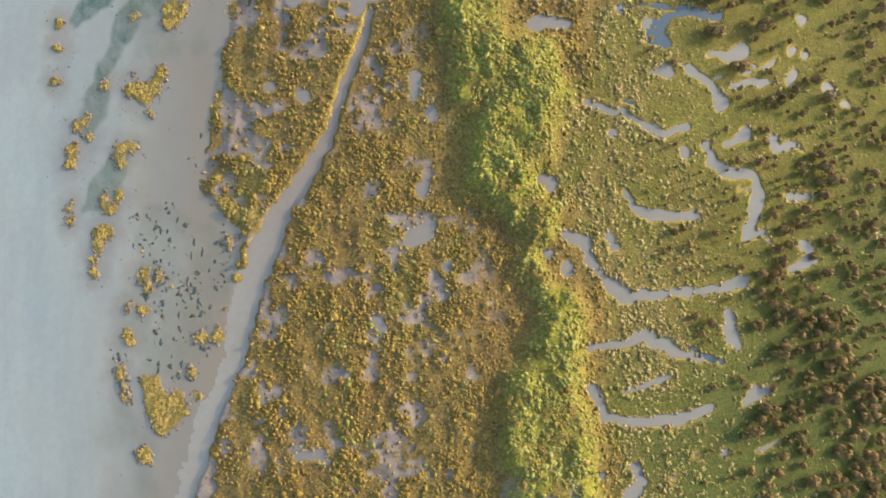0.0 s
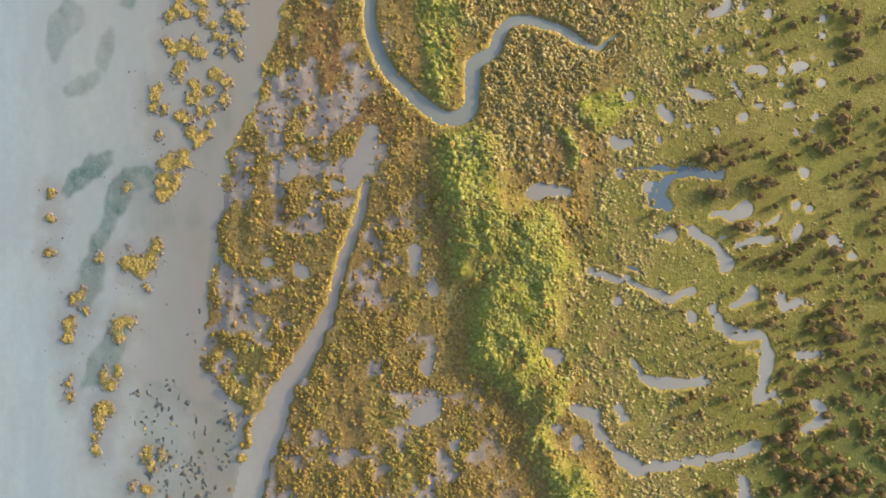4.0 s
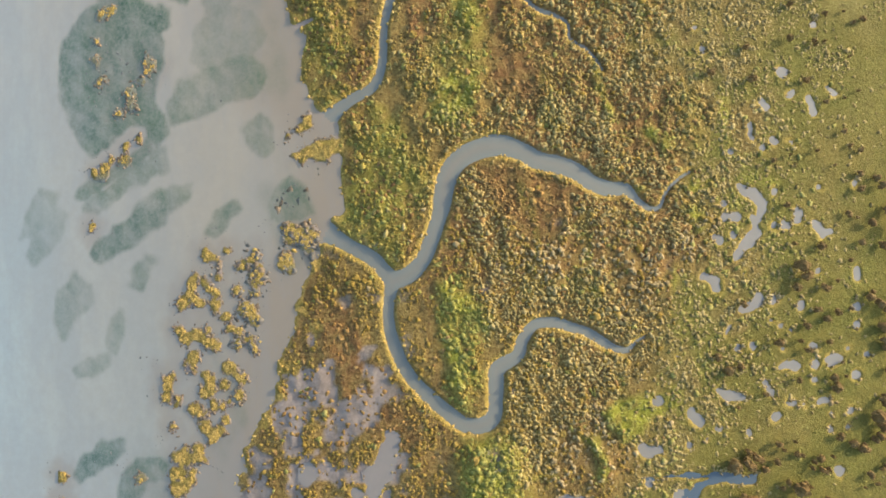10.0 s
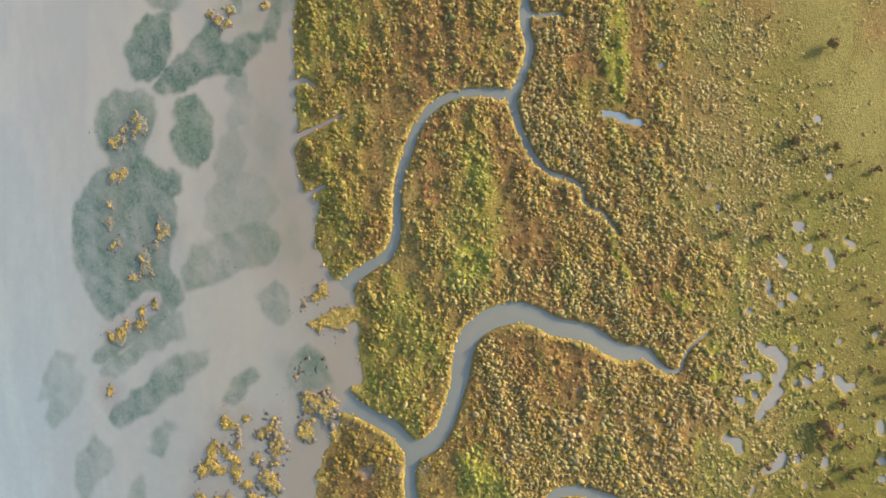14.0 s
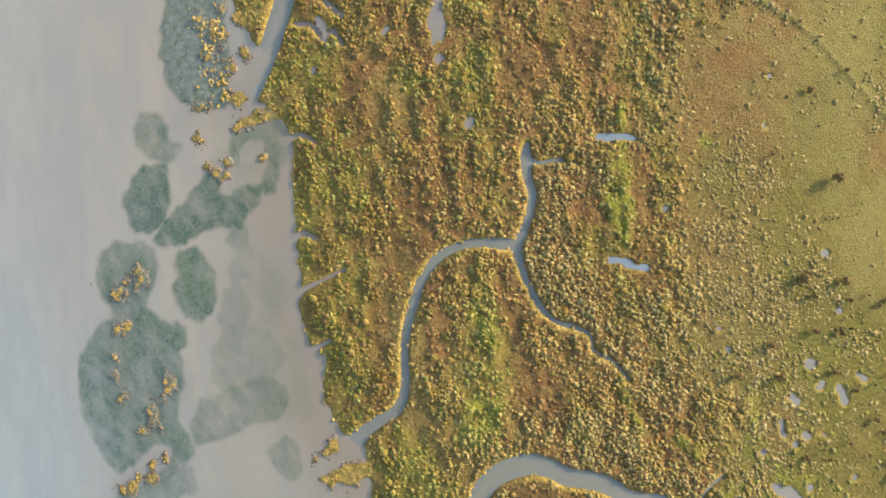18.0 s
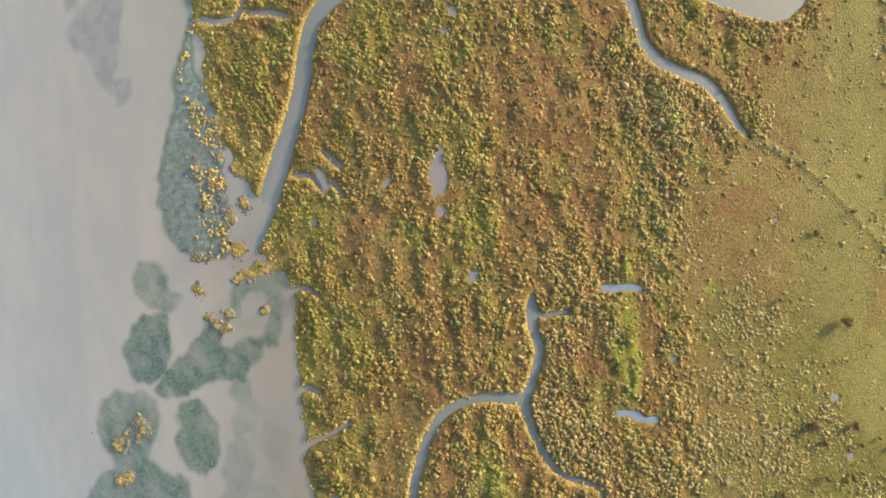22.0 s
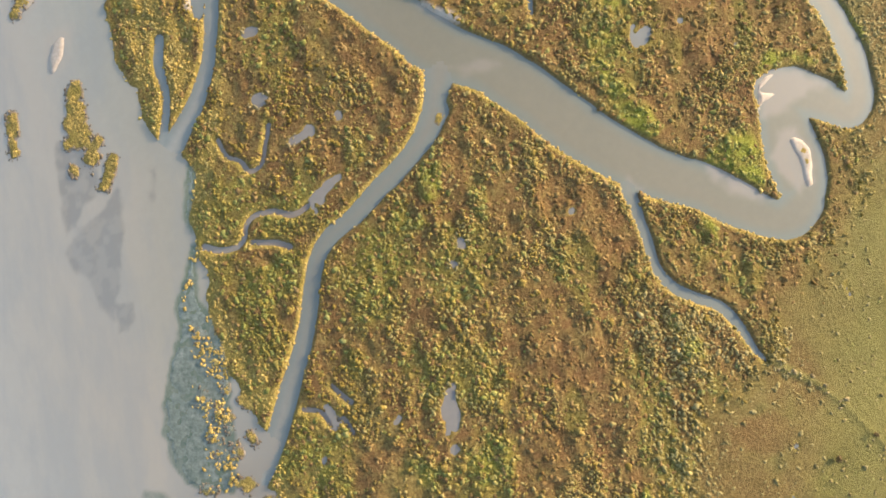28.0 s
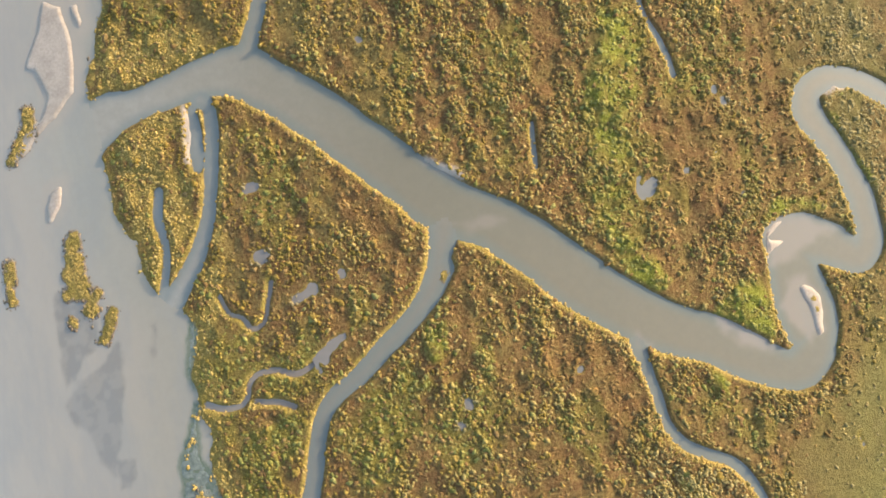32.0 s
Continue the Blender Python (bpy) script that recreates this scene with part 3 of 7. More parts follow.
ISLETS_4 = [
    [(-56.5, 88.2, 0.7)],
    [(-51.2, 88.8, 1.0), (-49.2, 88.1, 0.8)],
    [(-46.6, 86.6, 0.9), (-45.8, 84.4, 0.7)],
    [(-49.7, 84.8, 0.8)],
    [(-59.5, 81.9, 1.2), (-60.1, 80.2, 0.9)],
    [(-62.1, 80.2, 0.8)],
    [(-56.8, 78.5, 1.0), (-56.0, 76.0, 1.3), (-58.1, 75.0, 0.9)],
    [(-52.1, 80.5, 1.1), (-49.5, 78.4, 1.0), (-48.2, 78.6, 0.9)],
    [(-53.4, 76.4, 0.9)],
    [(-50.1, 74.3, 0.9)],
    [(-66.2, 77.6, 1.3), (-66.8, 76.5, 1.0)],
    [(-67.1, 74.0, 0.8)],
    [(-64.4, 73.7, 0.8)],
    [(-60.6, 71.6, 0.9), (-58.6, 70.2, 0.9)],
]
ISLETS_5 = [
    [(-56.0, 72.2, 1.0), (-54.0, 72.2, 0.7)],
    [(-52.4, 72.7, 0.7)],
    [(-58.0, 67.7, 0.9), (-57.0, 65.3, 0.9), (-55.4, 66.3, 0.9)],
    [(-65.3, 67.9, 0.9)],
    [(-53.4, 68.7, 0.6)],
    [(-35.5, 92.1, 0.7)],
    [(-32.7, 88.5, 1.0)],
    [(-38.8, 80.9, 1.0)],
    [(-39.4, 75.1, 1.2)],
    [(-43.1, 69.1, 0.9)],
    [(-55.1, 65.8, 1.2), (-56.4, 64.7, 1.0)],
    [(-63.5, 61.3, 1.1), (-60.0, 60.7, 1.2), (-59.5, 62.6, 0.9)],
    [(-65.5, 57.3, 1.1)],
    [(-61.5, 57.5, 0.8)],
]
ISLETS_6 = [
    [(-65.1, 54.3, 1.2), (-63.0, 54.6, 0.8)],
    [(-93.9, 51.3, 0.6)],
    [(-94.2, 42.6, 0.6)],
    [(-78.8, 167.9, 1.2), (-77.2, 169.6, 1.2), (-76.2, 170.9, 0.7)],
    [(-73.2, 173.2, 0.9), (-72.2, 170.7, 0.7), (-74.0, 169.9, 0.7)],
    [(-77.5, 160.5, 1.1), (-79.6, 160.2, 0.8), (-76.4, 160.9, 0.7)],
    [(-80.6, 154.3, 0.6)],
    [(-81.3, 149.2, 0.8)],
    [(-69.6, 147.9, 0.9), (-67.8, 146.7, 0.8), (-69.2, 145.7, 0.7)],
    [(-71.3, 144.0, 0.7)],
    [(-73.9, 140.8, 0.9), (-73.6, 138.8, 0.8)],
    [(-76.2, 137.4, 0.7)],
    [(-80.7, 144.9, 0.7)],
    [(-74.9, 129.3, 0.8)],
]
ISLETS_7 = [
    [(-71.5, 129.9, 0.6)],
    [(-74.9, 126.0, 0.8)],
    [(-80.0, 125.4, 1.1)],
    [(-78.6, 126.6, 0.7)],
    [(-82.5, 124.2, 0.7)],
    [(-83.7, 112.1, 0.7)],
    [(-36.1, 128.9, 0.7)],
    [(-34.2, 129.8, 0.7), (-32.3, 131.4, 0.9)],
    [(-30.3, 126.3, 1.0), (-32.8, 124.2, 1.1), (-28.1, 124.5, 1.4), (-25.5, 126.6, 1.1), (-34.6, 124.0, 0.7)],
    [(-36.8, 108.1, 1.8), (-34.4, 106.9, 1.5), (-31.9, 108.0, 1.0), (-33.3, 105.7, 1.1)],
    [(-38.5, 103.4, 1.1), (-39.8, 102.3, 1.0), (-38.1, 101.6, 1.0)],
    [(-32.5, 101.6, 0.7)],
    [(-34.9, 91.4, 0.8)],
    [(-39.0, 202.0, 0.9)],
]
ISLETS_8 = [
    [(-42.3, 200.8, 0.7), (-44.8, 200.7, 0.7)],
    [(-45.9, 200.3, 0.5)],
    [(-53.5, 198.0, 0.8)],
    [(-40.4, 193.4, 0.7)],
    [(-52.7, 192.7, 0.5)],
    [(-51.5, 191.4, 0.5)],
    [(-48.7, 193.3, 0.4)],
    [(-49.2, 190.4, 0.5)],
    [(6.5, 274.7, 0.4), (6.3, 273.7, 0.3)],
    [(-77.3, 325.1, 1.3), (-77.9, 321.7, 2.1), (-80.6, 317.5, 2.1), (-82.8, 315.1, 1.3)],
    [(-70.3, 296.5, 0.9), (-70.7, 292.4, 2.0), (-71.0, 288.5, 2.8), (-69.8, 284.8, 1.9), (-74.6, 283.7, 0.8)],
    [(-66.4, 283.3, 1.2), (-68.5, 279.7, 1.6)],
    [(-63.7, 277.9, 1.0), (-64.7, 274.8, 1.3), (-66.7, 272.9, 0.6)],
    [(-73.4, 278.1, 0.8)],
]
ISLETS_9 = [
    [(-87.1, 292.4, 0.8), (-87.9, 288.6, 1.2), (-88.3, 284.7, 0.7)],
    [(-59.4, 331.6, 0.7), (-60.0, 328.5, 0.5)],
    [(-44.8, 238.3, 0.8)],
    [(-50.9, 238.8, 0.9)],
    [(-46.2, 234.7, 0.7)],
    [(-45.2, 232.0, 1.0)],
    [(-46.0, 226.3, 0.7)],
    [(-51.9, 224.8, 1.1), (-50.7, 224.1, 0.7)],
    [(-49.1, 221.7, 1.0), (-46.7, 220.9, 0.7)],
    [(-51.4, 218.3, 0.5)],
    [(-50.4, 216.4, 0.8)],
    [(-46.7, 215.1, 0.7)],
    [(-49.6, 213.5, 0.6)],
    [(-46.7, 213.1, 0.6)],
]
ISLETS_10 = [
    [(-43.1, 224.1, 0.9), (-41.4, 222.7, 0.9)],
    [(-42.4, 216.1, 1.2)],
    [(-53.2, 205.9, 1.0), (-52.0, 205.4, 0.6)],
    [(-47.1, 218.0, 0.5)],
    [(-44.8, 205.9, 1.1), (-47.1, 206.9, 0.8)],
    [(-30.1, 205.6, 1.0), (-31.9, 202.4, 1.0), (-39.6, 200.7, 0.9), (-42.2, 200.5, 0.7), (-40.0, 202.1, 0.7)],
    [(-29.2, 207.1, 0.7)],
    [(-54.7, 198.9, 0.8)],
]
ISLETS = ISLETS_0 + ISLETS_1 + ISLETS_2 + ISLETS_3 + ISLETS_4 + ISLETS_5 + ISLETS_6 + ISLETS_7 + ISLETS_8 + ISLETS_9 + ISLETS_10
SAND = [
    [(7.9, 297.3, 0.6), (11.9, 294.0, 0.9), (14.4, 292.6, 0.5)],
]
GOLDEN = [
    [(-45.8, 315.3, 3.9), (-50.9, 310.0, 5.4), (-50.7, 302.5, 5.4), (-45.7, 301.5, 4.7), (-53.2, 294.5, 3.6), (-44.3, 294.2, 3.3), (-52.4, 287.2, 2.9), (-46.6, 287.5, 1.4), (-54.8, 281.6, 1.8)],
    [(-54.5, 334.5, 3.7), (-55.4, 326.5, 3.7), (-47.4, 330.2, 5.6), (-38.2, 330.4, 4.1)],
    [(-39.5, 281.9, 1.9), (-44.0, 270.9, 2.4), (-46.7, 259.7, 2.7)],
    [(-39.3, 306.4, 0.7)],
    [(-44.9, 252.4, 2.2), (-46.1, 245.2, 1.5)],
]
GOLDEN += [
    [(-32.5, 311.2, 1.4), (-34.6, 300.7, 1.4), (-37.0, 289.5, 1.2)],
    [(-45.1, 258.6, 3.3), (-47.5, 263.4, 2.7)],
    [(-45.3, 253.5, 1.9), (-46.7, 242.5, 2.5), (-42.9, 235.7, 2.6), (-43.4, 231.2, 2.7), (-38.7, 229.1, 2.4)],
    [(-35.8, 223.0, 2.9), (-40.7, 222.6, 2.9), (-34.1, 218.3, 1.7)],
    [(-37.0, 215.3, 2.3), (-40.3, 210.0, 3.0), (-43.5, 206.3, 1.8)],
    [(-37.4, 205.3, 1.9), (-40.6, 202.1, 2.2)],
]
SWARD = [
    [(91.2, 211.4, 7.9), (79.9, 189.9, 7.6), (76.6, 175.1, 9.3), (66.8, 161.9, 9.9), (84.6, 154.9, 12.4)],
    [(53.4, 176.4, 3.7), (56.8, 167.8, 3.8)],
    [(90.3, 210.2, 6.7), (89.7, 190.0, 10.5), (78.7, 194.6, 4.1)],
    [(81.9, 166.2, 10.0), (81.2, 139.7, 12.3)],
]

BUSHES_0 = [(81.0, -47.5, 1.5), (68.9, -46.4, 0.9), (87.6, -46.1, 1.6), (63.8, -45.2, 1.0), (50.5, -44.6, 0.6), (73.6, -45.1, 1.8), (56.5, -43.6, 0.6), (78.6, -44.0, 1.5), (83.7, -44.1, 1.6), (66.2, -42.9, 1.1), (60.2, -42.6, 1.1), (71.6, -41.7, 0.9), (87.8, -42.0, 1.5), (81.4, -39.6, 1.3), (57.9, -38.6, 0.4), (43.5, -38.4, 0.4), (86.4, -39.7, 1.9), (51.9, -38.0, 0.6), (68.8, -36.8, 0.8), (71.9, -36.9, 1.0), (59.2, -35.4, 1.0), (82.8, -36.0, 1.2), (85.4, -35.8, 1.4), (78.2, -35.2, 0.9), (60.8, -33.9, 1.7), (65.7, -32.6, 1.0), (81.2, -33.1, 1.4), (62.5, -31.8, 1.2), (71.4, -30.6, 0.9), (74.4, -30.3, 0.9)]
BUSHES_1 = [(87.6, -30.3, 1.7), (69.3, -29.8, 1.0), (78.6, -27.7, 1.8), (83.7, -27.6, 1.6), (65.6, -25.6, 0.9), (52.8, -25.1, 1.0), (59.5, -25.1, 0.7), (78.5, -25.0, 0.8), (86.1, -25.4, 1.8), (72.2, -24.8, 0.7), (84.9, -20.8, 0.9), (79.8, -19.9, 1.6), (74.8, -19.5, 0.7), (65.9, -18.2, 1.0), (71.7, -17.9, 0.9), (81.7, -17.4, 1.4), (68.1, -16.8, 1.5), (84.2, -17.0, 1.0), (78.3, -16.6, 1.7), (51.9, -15.7, 0.6), (50.4, -14.0, 1.0), (88.1, -13.5, 1.2), (78.8, -12.9, 1.7), (66.9, -12.4, 1.0), (83.7, -12.4, 1.1), (52.2, -11.8, 1.4), (74.5, -11.2, 1.1), (49.0, -10.6, 1.0), (81.3, -10.3, 1.3), (70.6, -9.9, 1.3)]
BUSHES_2 = [(73.8, -9.3, 0.8), (68.2, -8.6, 1.5), (88.9, -8.4, 1.2), (72.6, -7.2, 0.7), (77.3, -6.9, 1.3), (62.8, -5.4, 1.3), (67.2, -5.3, 1.1), (86.5, -5.7, 1.1), (83.4, -4.4, 1.1), (66.1, -3.1, 1.4), (40.6, -2.7, 0.2), (63.5, -1.8, 1.4), (50.7, -1.2, 0.2), (47.8, -0.8, 0.5), (59.2, -0.4, 0.8), (87.5, -0.1, 0.7), (47.0, 0.9, 0.2), (83.7, 0.7, 1.2), (44.9, 1.4, 0.2), (53.5, 1.4, 0.2), (75.5, 1.8, 1.0), (42.3, 2.4, 0.5), (89.0, 2.0, 0.7), (61.2, 2.7, 0.4), (49.6, 3.4, 0.2), (43.7, 3.7, 0.7), (67.5, 3.4, 1.1), (47.9, 4.2, 0.8), (58.2, 4.2, 0.2), (80.6, 4.1, 1.1)]
BUSHES_3 = [(69.8, 4.5, 1.3), (60.7, 5.0, 0.2), (55.9, 5.6, 0.2), (53.5, 6.9, 1.1), (44.9, 7.1, 1.1), (46.9, 7.6, 0.7), (57.8, 7.7, 0.2), (85.0, 8.2, 1.2), (71.8, 9.4, 1.0), (58.7, 9.8, 0.6), (55.4, 10.5, 0.4), (66.5, 10.7, 1.1), (84.3, 10.6, 1.6), (76.7, 11.0, 0.9), (81.1, 10.9, 1.1), (53.7, 11.5, 0.2), (73.7, 11.7, 1.4), (79.3, 11.8, 0.9), (42.9, 12.7, 0.4), (54.3, 13.2, 0.2), (46.5, 13.5, 0.2), (52.6, 14.2, 0.2), (46.7, 15.5, 0.2), (41.2, 15.9, 0.2), (55.8, 16.0, 0.4), (49.7, 16.6, 0.2), (69.5, 17.0, 0.6), (88.5, 16.9, 1.4), (46.1, 17.5, 0.2), (73.3, 17.4, 0.7)]
BUSHES_4 = [(53.5, 18.0, 0.2), (67.4, 17.9, 0.5), (77.1, 17.8, 1.1), (79.7, 18.6, 1.7), (50.5, 19.4, 0.4), (38.0, 19.8, 0.5), (73.1, 19.9, 1.1), (56.7, 20.1, 0.2), (45.1, 20.5, 0.4), (89.5, 20.2, 1.7), (78.0, 21.0, 1.7), (63.6, 21.8, 1.2), (58.7, 22.0, 1.0), (80.4, 22.0, 1.0), (84.4, 22.1, 0.8), (45.1, 25.2, 0.6), (83.5, 25.3, 1.1), (40.1, 26.0, 0.6), (64.8, 25.9, 0.9), (88.6, 26.7, 1.1), (56.1, 28.4, 0.6), (65.5, 28.9, 0.9), (73.0, 28.8, 1.0), (76.2, 29.6, 0.7), (85.4, 30.7, 1.1), (73.7, 32.6, 1.0), (70.2, 32.8, 0.5), (79.9, 32.7, 1.2), (88.0, 33.0, 0.8), (65.3, 33.6, 0.7)]
BUSHES_5 = [(67.8, 33.7, 0.6), (61.6, 34.1, 0.7), (63.6, 35.3, 0.8), (59.2, 35.5, 0.7), (71.2, 36.1, 0.8), (81.4, 36.0, 0.8), (79.2, 36.2, 1.5), (72.0, 37.6, 1.2), (74.1, 39.6, 0.8), (76.7, 39.8, 1.4), (87.6, 40.5, 1.1), (92.3, 40.3, 1.1), (59.9, 41.7, 1.7), (58.1, 42.1, 1.2), (45.1, 42.9, 1.0), (79.0, 42.3, 0.7), (78.9, 43.8, 0.7), (39.8, 45.0, 0.7), (81.2, 44.6, 0.9), (71.0, 48.1, 0.7), (63.5, 48.4, 0.8), (54.6, 49.3, 1.9), (52.8, 49.9, 1.2), (79.3, 49.6, 0.4), (82.4, 50.0, 0.8), (64.8, 51.1, 1.8), (66.2, 51.5, 1.0), (86.6, 51.6, 0.6), (62.5, 52.4, 0.7), (92.2, 52.0, 1.8)]
BUSHES_6 = [(83.6, 53.1, 0.7), (70.3, 54.1, 1.0), (84.3, 53.8, 0.9), (71.4, 54.1, 0.7), (57.8, 55.4, 1.0), (68.5, 55.9, 0.6), (91.5, 55.8, 1.8), (51.2, 56.7, 1.7), (54.3, 56.8, 1.7), (72.4, 56.8, 0.4), (66.1, 57.5, 0.6), (56.3, 57.8, 1.4), (80.3, 57.3, 1.0), (64.8, 57.7, 0.8), (79.3, 57.9, 1.3), (62.1, 58.9, 0.5), (54.6, 59.0, 0.8), (88.3, 58.2, 0.6), (82.4, 59.2, 1.1), (85.2, 59.1, 0.9), (61.0, 60.2, 0.9), (64.5, 60.4, 0.4), (83.3, 60.0, 1.3), (83.9, 61.8, 1.4), (85.6, 62.4, 0.8), (82.7, 63.9, 1.9), (88.2, 64.4, 0.8), (93.8, 64.3, 1.6), (91.1, 66.5, 1.3), (84.6, 67.0, 1.4)]
BUSHES_7 = [(53.1, 68.0, 0.5), (59.0, 70.3, 0.6), (74.6, 70.7, 1.3), (66.4, 72.7, 0.8), (74.1, 72.7, 0.9), (76.9, 72.7, 0.6), (86.3, 73.3, 1.1), (51.5, 75.6, 1.3), (76.4, 75.6, 0.5), (54.1, 76.2, 1.0), (49.6, 78.4, 1.0), (68.8, 78.7, 0.9), (87.4, 78.3, 1.7), (73.8, 79.9, 0.7), (62.4, 80.6, 1.1), (67.3, 80.6, 0.6), (88.2, 82.3, 1.6), (85.5, 82.6, 1.7), (68.9, 83.6, 0.9), (73.5, 84.7, 1.0), (75.8, 86.1, 1.0), (87.6, 86.0, 1.5), (79.5, 86.6, 0.7), (71.6, 86.8, 1.0), (85.3, 87.4, 1.5), (55.6, 88.8, 0.9), (83.5, 88.5, 1.5), (73.4, 91.3, 1.2), (67.1, 91.7, 1.2), (76.4, 92.5, 0.6)]
BUSHES_8 = [(69.3, 93.9, 1.5), (68.3, 96.0, 1.7), (79.7, 96.5, 0.8), (91.3, 98.7, 1.1), (87.4, 99.5, 1.3), (73.4, 99.9, 1.1), (82.4, 100.0, 1.1), (67.3, 100.6, 0.6), (89.9, 103.3, 2.0), (84.6, 104.2, 1.3), (81.9, 105.6, 0.6), (89.2, 106.6, 1.9), (79.9, 106.6, 1.2), (66.3, 108.8, 0.8), (82.7, 111.2, 1.2), (87.8, 112.1, 1.4), (86.9, 113.5, 1.2), (83.1, 114.5, 1.1), (77.6, 116.6, 0.5), (68.8, 117.2, 0.2), (64.3, 118.1, 0.7), (67.8, 119.2, 0.2), (84.0, 119.6, 0.9), (73.7, 119.8, 0.5), (81.5, 120.6, 0.8), (80.2, 123.7, 1.0), (76.9, 130.2, 0.7), (80.9, 130.8, 0.4), (84.2, 132.3, 0.5), (72.4, 134.7, 1.0)]
BUSHES_9 = [(60.5, 135.2, 1.1), (51.7, 136.8, 1.1), (82.8, 139.7, 0.4), (59.6, 142.0, 0.9), (75.0, 142.2, 0.4), (74.9, 143.1, 0.7), (77.4, 143.0, 0.5), (69.3, 143.6, 0.9), (84.2, 147.0, 0.7), (86.5, 147.5, 1.1), (78.0, 149.0, 0.9), (82.2, 149.5, 0.5), (69.9, 150.8, 0.7), (77.0, 153.0, 1.1), (68.1, 154.6, 1.3), (78.2, 174.3, 1.4), (65.1, 180.8, 0.5), (75.0, 193.3, 0.9), (83.8, 196.6, 0.9), (47.5, 227.8, 0.5)]
BUSHES = BUSHES_0 + BUSHES_1 + BUSHES_2 + BUSHES_3 + BUSHES_4 + BUSHES_5 + BUSHES_6 + BUSHES_7 + BUSHES_8 + BUSHES_9
FIELD_BANK = [[(63.3, 217.5, 0.8), (67.6, 212.8, 0.8), (73.4, 209.0, 0.6), (78.3, 204.0, 0.4), (83.0, 197.6, 0.4), (88.9, 190.0, 0.4), (97.2, 178.9, 0.4)]]
GREY_FLATS = [
    [(-60.3, 8.7, 3.8), (-57.2, -1.1, 5.9), (-56.8, -10.6, 5.3), (-60.6, -20.1, 4.8)],
    [(-53.3, 15.0, 3.0), (-47.3, 12.8, 2.7)],
    [(-39.3, 100.0, 2.6), (-35.5, 103.3, 3.4)],
]

MUDDY = [
    [(-38.8, 75.7, 3.5), (-36.5, 65.3, 4.2), (-36.9, 56.4, 3.2), (-29.0, 71.6, 3.0)],
    [(-16.2, 58.9, 2.4), (-22.1, 58.9, 2.6)],
    [(-31.3, 77.1, 2.7), (-29.7, 68.1, 3.2)],
    [(-23.1, 127.5, 1.8), (-27.0, 123.4, 1.6)],
]

# patches: how strongly each one shows, and its outline
BEDS = []
BEDS += [(0.8, [(-89.3, 57.8), (-87.4, 61.4), (-83.0, 64.7), (-78.3, 64.8), (-77.9, 62.9), (-80.7, 59.5), (-85.1, 57.5), (-88.4, 56.8)])]
BEDS += [(0.75, [(-83.6, 43.4), (-80.0, 50.3), (-77.8, 56.6), (-74.3, 60.9), (-69.0, 61.3), (-66.9, 59.0), (-69.0, 56.6), (-72.8, 55.6), (-74.6, 51.2), (-77.8, 48.2), (-79.9, 44.5), (-82.8, 42.0)])]
BEDS += [(0.55, [(-87.1, 33.2), (-85.7, 39.0), (-82.8, 42.0), (-80.6, 38.7), (-81.3, 34.2), (-83.5, 31.1), (-84.9, 28.5), (-86.4, 29.9)])]
BEDS += [(0.5, [(-84.8, 13.1), (-83.4, 18.2), (-79.8, 21.9), (-76.9, 26.9), (-74.1, 24.9), (-74.8, 19.9), (-78.3, 15.5), (-81.2, 13.0)])]
BEDS += [(0.2, [(-68.9, 14.0), (-63.6, 12.7), (-58.2, 8.9), (-49.0, 7.5), (-47.8, -2.2), (-50.4, -11.9), (-55.6, -18.0), (-59.5, -24.2), (-64.9, -23.1), (-68.7, -22.0), (-65.6, -12.1), (-68.4, -5.9), (-71.8, -2.2), (-71.9, 5.3)])]
BEDS += [(0.75, [(-83.3, 106.2), (-80.2, 110.5), (-75.2, 112.6), (-69.5, 115.2), (-65.6, 115.5), (-66.1, 113.0), (-71.0, 110.3), (-76.1, 106.9), (-80.4, 104.7)])]
BEDS += [(0.55, [(-71.6, 114.8), (-67.3, 118.1), (-63.1, 120.2), (-59.7, 120.8), (-60.1, 118.1), (-63.9, 115.9), (-68.8, 114.5)])]
BEDS += [(0.65, [(-85.9, 116.1), (-82.1, 120.2), (-76.3, 122.2), (-70.6, 124.2), (-67.0, 127.6), (-64.6, 127.9), (-65.7, 124.9), (-70.0, 121.6), (-76.4, 119.0), (-81.5, 116.3)])]
BEDS += [(0.6, [(-56.1, 109.7), (-54.0, 113.8), (-50.0, 115.9), (-49.1, 114.0), (-51.4, 111.1), (-54.1, 108.9)])]
BEDS += [(0.75, [(-41.7, 114.0), (-39.7, 117.4), (-35.8, 118.9), (-32.8, 116.3), (-31.8, 112.6), (-36.7, 111.8), (-41.2, 110.9)])]
BEDS += [(0.5, [(-93.2, 92.8), (-92.3, 97.9), (-87.8, 102.1), (-84.2, 98.7), (-84.3, 94.8), (-88.8, 91.3), (-92.6, 87.6)])]
BEDS += [(0.55, [(-74.5, 98.6), (-73.4, 102.3), (-71.2, 104.7), (-69.8, 103.9), (-71.1, 100.9), (-72.8, 98.5)])]
BEDS += [(0.4, [(-89.1, 80.4), (-86.1, 82.9), (-81.8, 83.5), (-81.1, 81.4), (-84.8, 79.0), (-88.0, 78.9)])]
BEDS += [(0.4, [(-100.4, 106.3), (-97.2, 112.6), (-93.3, 116.2), (-91.1, 115.3), (-91.5, 111.4), (-95.0, 107.8), (-98.9, 104.9)])]
BEDS += [(0.4, [(-81.0, 85.8), (-80.1, 90.8), (-77.9, 92.6), (-76.9, 90.6), (-78.1, 86.9), (-79.6, 84.5)])]
